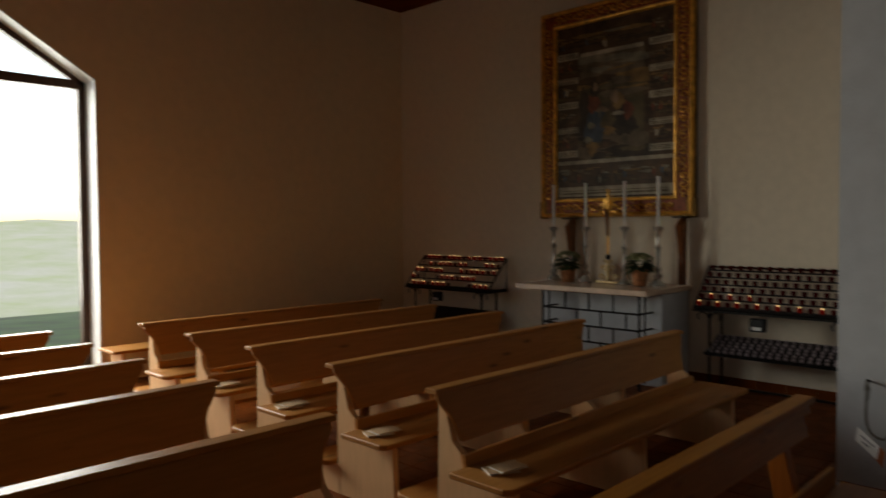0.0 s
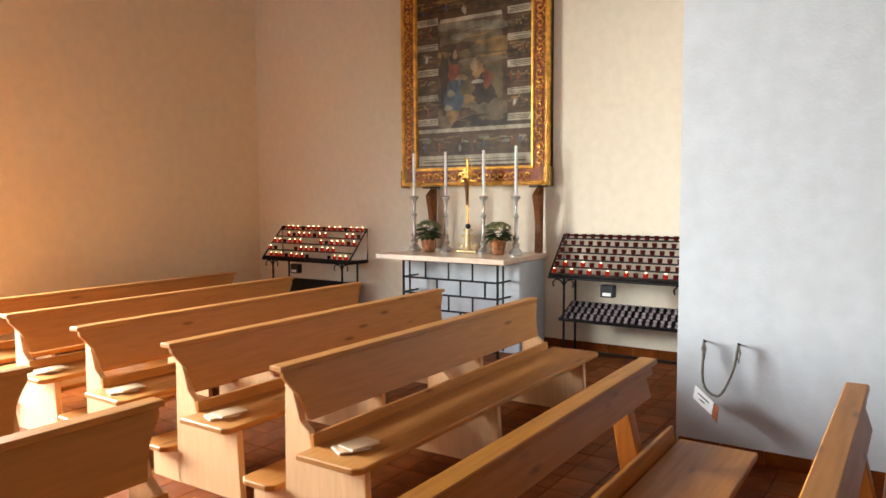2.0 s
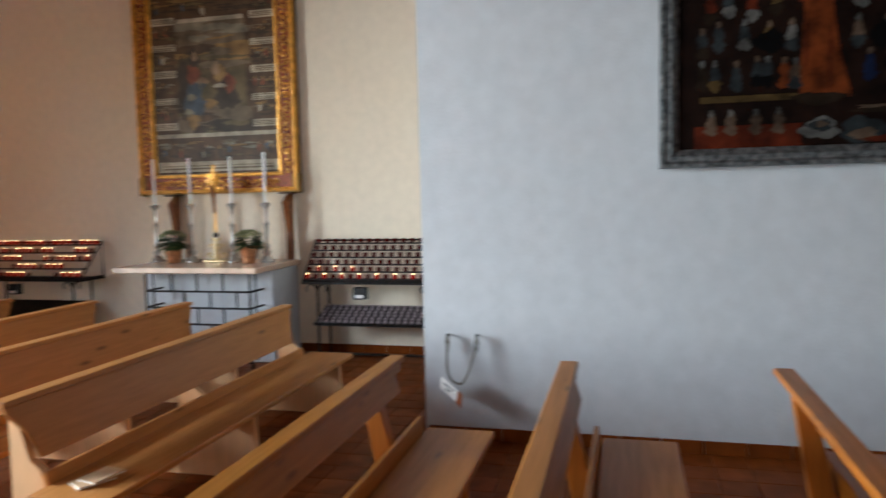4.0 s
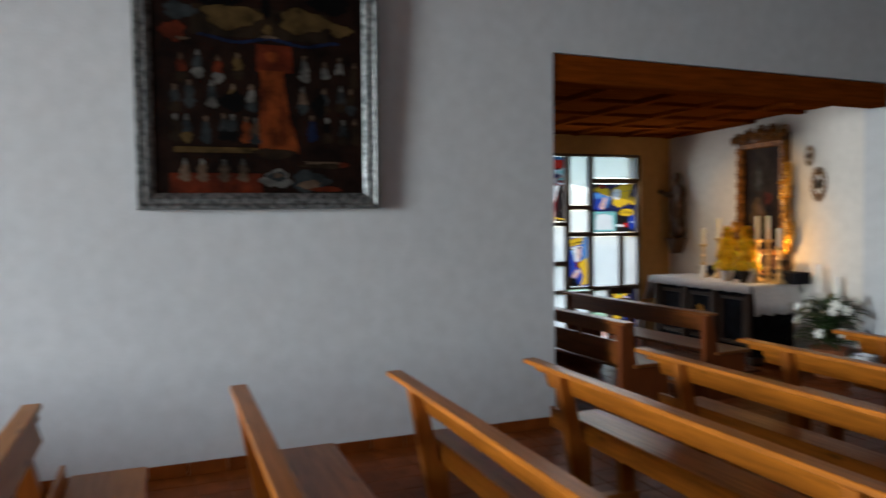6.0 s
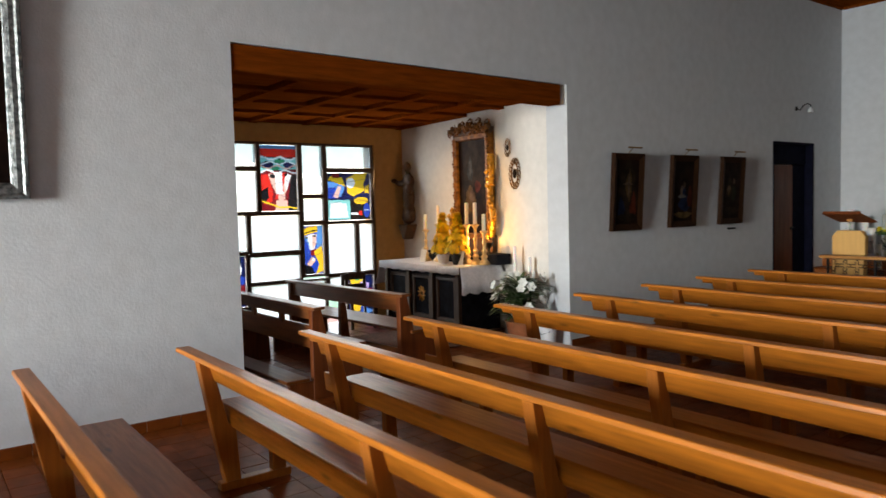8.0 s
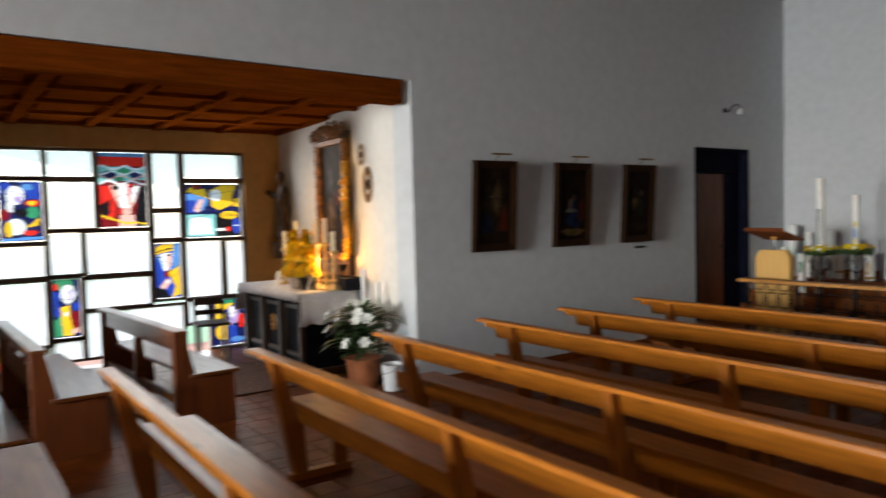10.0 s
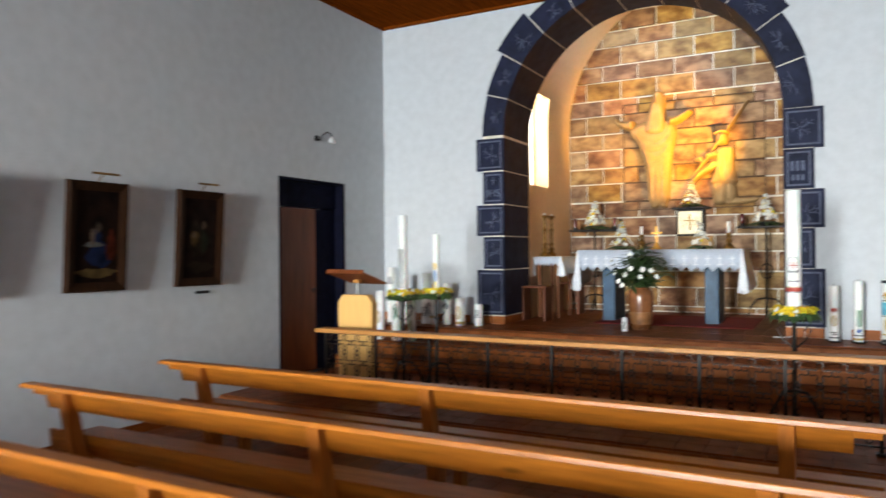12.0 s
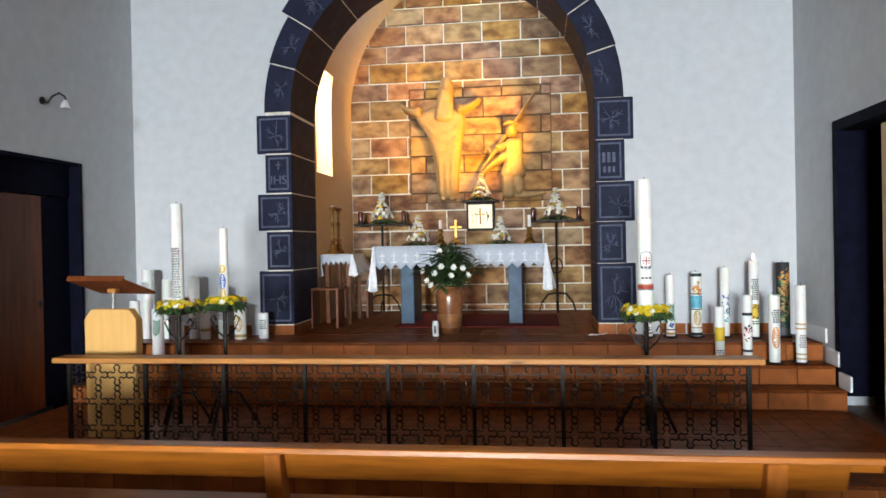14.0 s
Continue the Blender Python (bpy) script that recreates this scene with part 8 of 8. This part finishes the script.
part("slab_edge", bm, mat("dark_joint", (0.10, 0.055, 0.03), 0.9), wall_apse, at=pose(SX0, APSE + 0.004, SZ0))

# riser, tread and skirting tiles
rt = None
for k, y in enumerate(RY):
    n = 22
    for i in range(n):
        w = EAST / n
        m = pose(i * w + 0.004, y, SANCT + k * STEP + 0.004)
        if rt is None:
            rt = part("riser_tile", box(B(), 0, w - 0.008, 0, 0.014, 0, STEP - 0.03, 0.003), RISER, steps, at=m)
        else:
            again(rt, steps, m)
tt = None
for k, y in enumerate(RY[:2]):
    for i in range(22):
        w = EAST / 22
        m = pose(i * w + 0.003, y - 0.008, SANCT + (k + 1) * STEP - 0.022)
        if tt is None:
            tt = part("tread_tile", box(B(), 0, w - 0.006, 0, RY[1] - RY[0] + 0.012, 0, 0.022, 0.003), TILE, steps, at=m)
        else:
            again(tt, steps, m)


def tile_field(name, x0, x1, y0, y1, z, size, parent, keep=None):
    """Floor tiles as one mesh with chamfered edges."""
    verts, faces = [], []
    nx, ny = int((x1 - x0) / size + 0.5), int((y1 - y0) / size + 0.5)
    for i in range(nx):
        for j in range(ny):
            a, b = x0 + i * size, y0 + j * size
            if keep and not keep(a + size / 2, b + size / 2):
                continue
            d = random.uniform(-0.0008, 0.0008)
            g, c = 0.0015, 0.0035
            base = len(verts)
            for q, zz in ((g, z - 0.012), (c, z + d)):
                verts += [(a + q, b + q, zz), (min(a + size, x1) - q, b + q, zz), (min(a + size, x1) - q, min(b + size, y1) - q, zz), (a + q, min(b + size, y1) - q, zz)]
            faces.append((base + 4, base + 5, base + 6, base + 7))
            for e in range(4):
                faces.append((base + e, base + (e + 1) % 4, base + 4 + (e + 1) % 4, base + 4 + e))
    me = bpy.data.meshes.new(name)
    me.from_pydata(verts, [], faces)
    me.materials.append(ISLAND)
    o = new(name, me)
    o.parent = parent
    return tagged(o, kind="stuff")


# tile material that varies from tile to tile
ISLAND = TILE.copy()
nt = ISLAND.node_tree
geo = nt.nodes.new("ShaderNodeNewGeometry")
for link in list(nt.links):
    if link.from_node.type == "OBJECT_INFO":
        to = link.to_socket
        nt.links.remove(link)
        nt.links.new(geo.outputs["Random Per Island"], to)
near = lambda x, y: 0.0 < x < 1.0 and 0.0 < y < 11.6
S = 0.2
tile_field("floor_tiles", 0.0, EAST, SOUTH, 11.75, 0.0, S, floor, lambda x, y: not near(x, y))
tile_field("floor_tiles", NICHE, 0.0, SOUTH, 0.0, 0.0, S, floor)
tile_field("floor_tiles", GLASS, 0.0, 4.52, 8.52, 0.0, S, floor)
tile_field("floor_tiles", 0.0, EAST, 11.76, RY[0], SANCT, S, plat)
tile_field("floor_tiles", 0.0, EAST, RY[2] - 0.005, NORTH, PLAT, S, steps)
tile_field("floor_tiles", AX0, AX1, NORTH, APSE, PLAT, S, steps)
ft = None
for i in range(5):
    for j in range(58):
        y = SOUTH + (32 + j) * S
        if not near(i * S + 0.1, y + 0.1):
            continue
        m = pose(i * S + 0.0015, y + 0.0015, -0.012 + random.uniform(-0.0008, 0.0008))
        if ft is None:
            ft = part("floor_tile", box(B(), 0, S - 0.003, 0, S - 0.003, 0, 0.012, 0.002), TILE, floor, at=m)
        else:
            again(ft, floor, m)
edge = None
for i in range(34):
    m = pose(i * EAST / 34 + 0.003, 11.742, -0.01)
    if edge is None:
        edge = part("riser_tile", box(B(), 0, EAST / 34 - 0.006, 0, 0.012, 0, SANCT - 0.004, 0.003), RISER, plat, at=m)
    else:
        again(edge, plat, m)
sk = None
SK = 0.25
runs = [(0.0, 0.02, 4.5, 90, wall_west), (0.0, 8.33, 12.63, 90, wall_west)]
for x, y0, y1, rz, par in runs:
    n = int((y1 - y0) / SK)
    for i in range(n + 1):
        q = (y1 - y0) / (n + 1)
        m = pose(x + 0.0, y0 + i * q, 0.0, 0, 0, 90) @ Matrix.Diagonal(((q - 0.003) / (SK - 0.012), 1, 1, 1))
        if sk is None:
            sk = part("skirting_tile", box(B(), 0, SK - 0.012, -0.012, 0.0, 0.0, 0.085, 0.003), TILE, par, at=m)
        else:
            again(sk, par, m)
for i in range(9):
    again(sk, wall_west, pose(NICHE + 0.012 + i * 0.265, 0.0, 0, 0, 0, 0) @ Matrix.Diagonal((1.1, 1, 1, 1)))
nb = tagged(new("baseboard"), "clay tile skirting along the niche wall", "baseboard", kind="structure")
for i in range(24):
    again(sk, nb, pose(NICHE, SOUTH + 0.01 + i * 0.265, 0, 0, 0, 90) @ Matrix.Diagonal((1.1, 1, 1, 1)))
for i in range(26):
    x = i * 0.265
    if x + 0.25 < IX0 - 0.38 or (x > IX1 + 0.38 and x + 0.25 < EAST):
        o = again(sk, wall_north, pose(x, NORTH, PLAT, 0, 0, 0))
        o.data = rt.data
        o.name = "skirting_tile"
        o.matrix_local = pose(x, NORTH - 0.013, PLAT)
        o.scale = (0.82, 1, 0.75)
# stepped white skirting by the east wall
for k, (y0, y1) in enumerate(((RY[0] - 0.1, RY[1] - 0.1), (RY[1] - 0.1, RY[2] - 0.1), (RY[2] - 0.1, NORTH))):
    part("skirting", box(B(), EAST - 0.02, EAST - 0.001, y0, y1, SANCT + (k + 1) * STEP + 0.002, SANCT + (k + 1) * STEP + 0.13, 0.003), WHITEPAINT, wall_east)
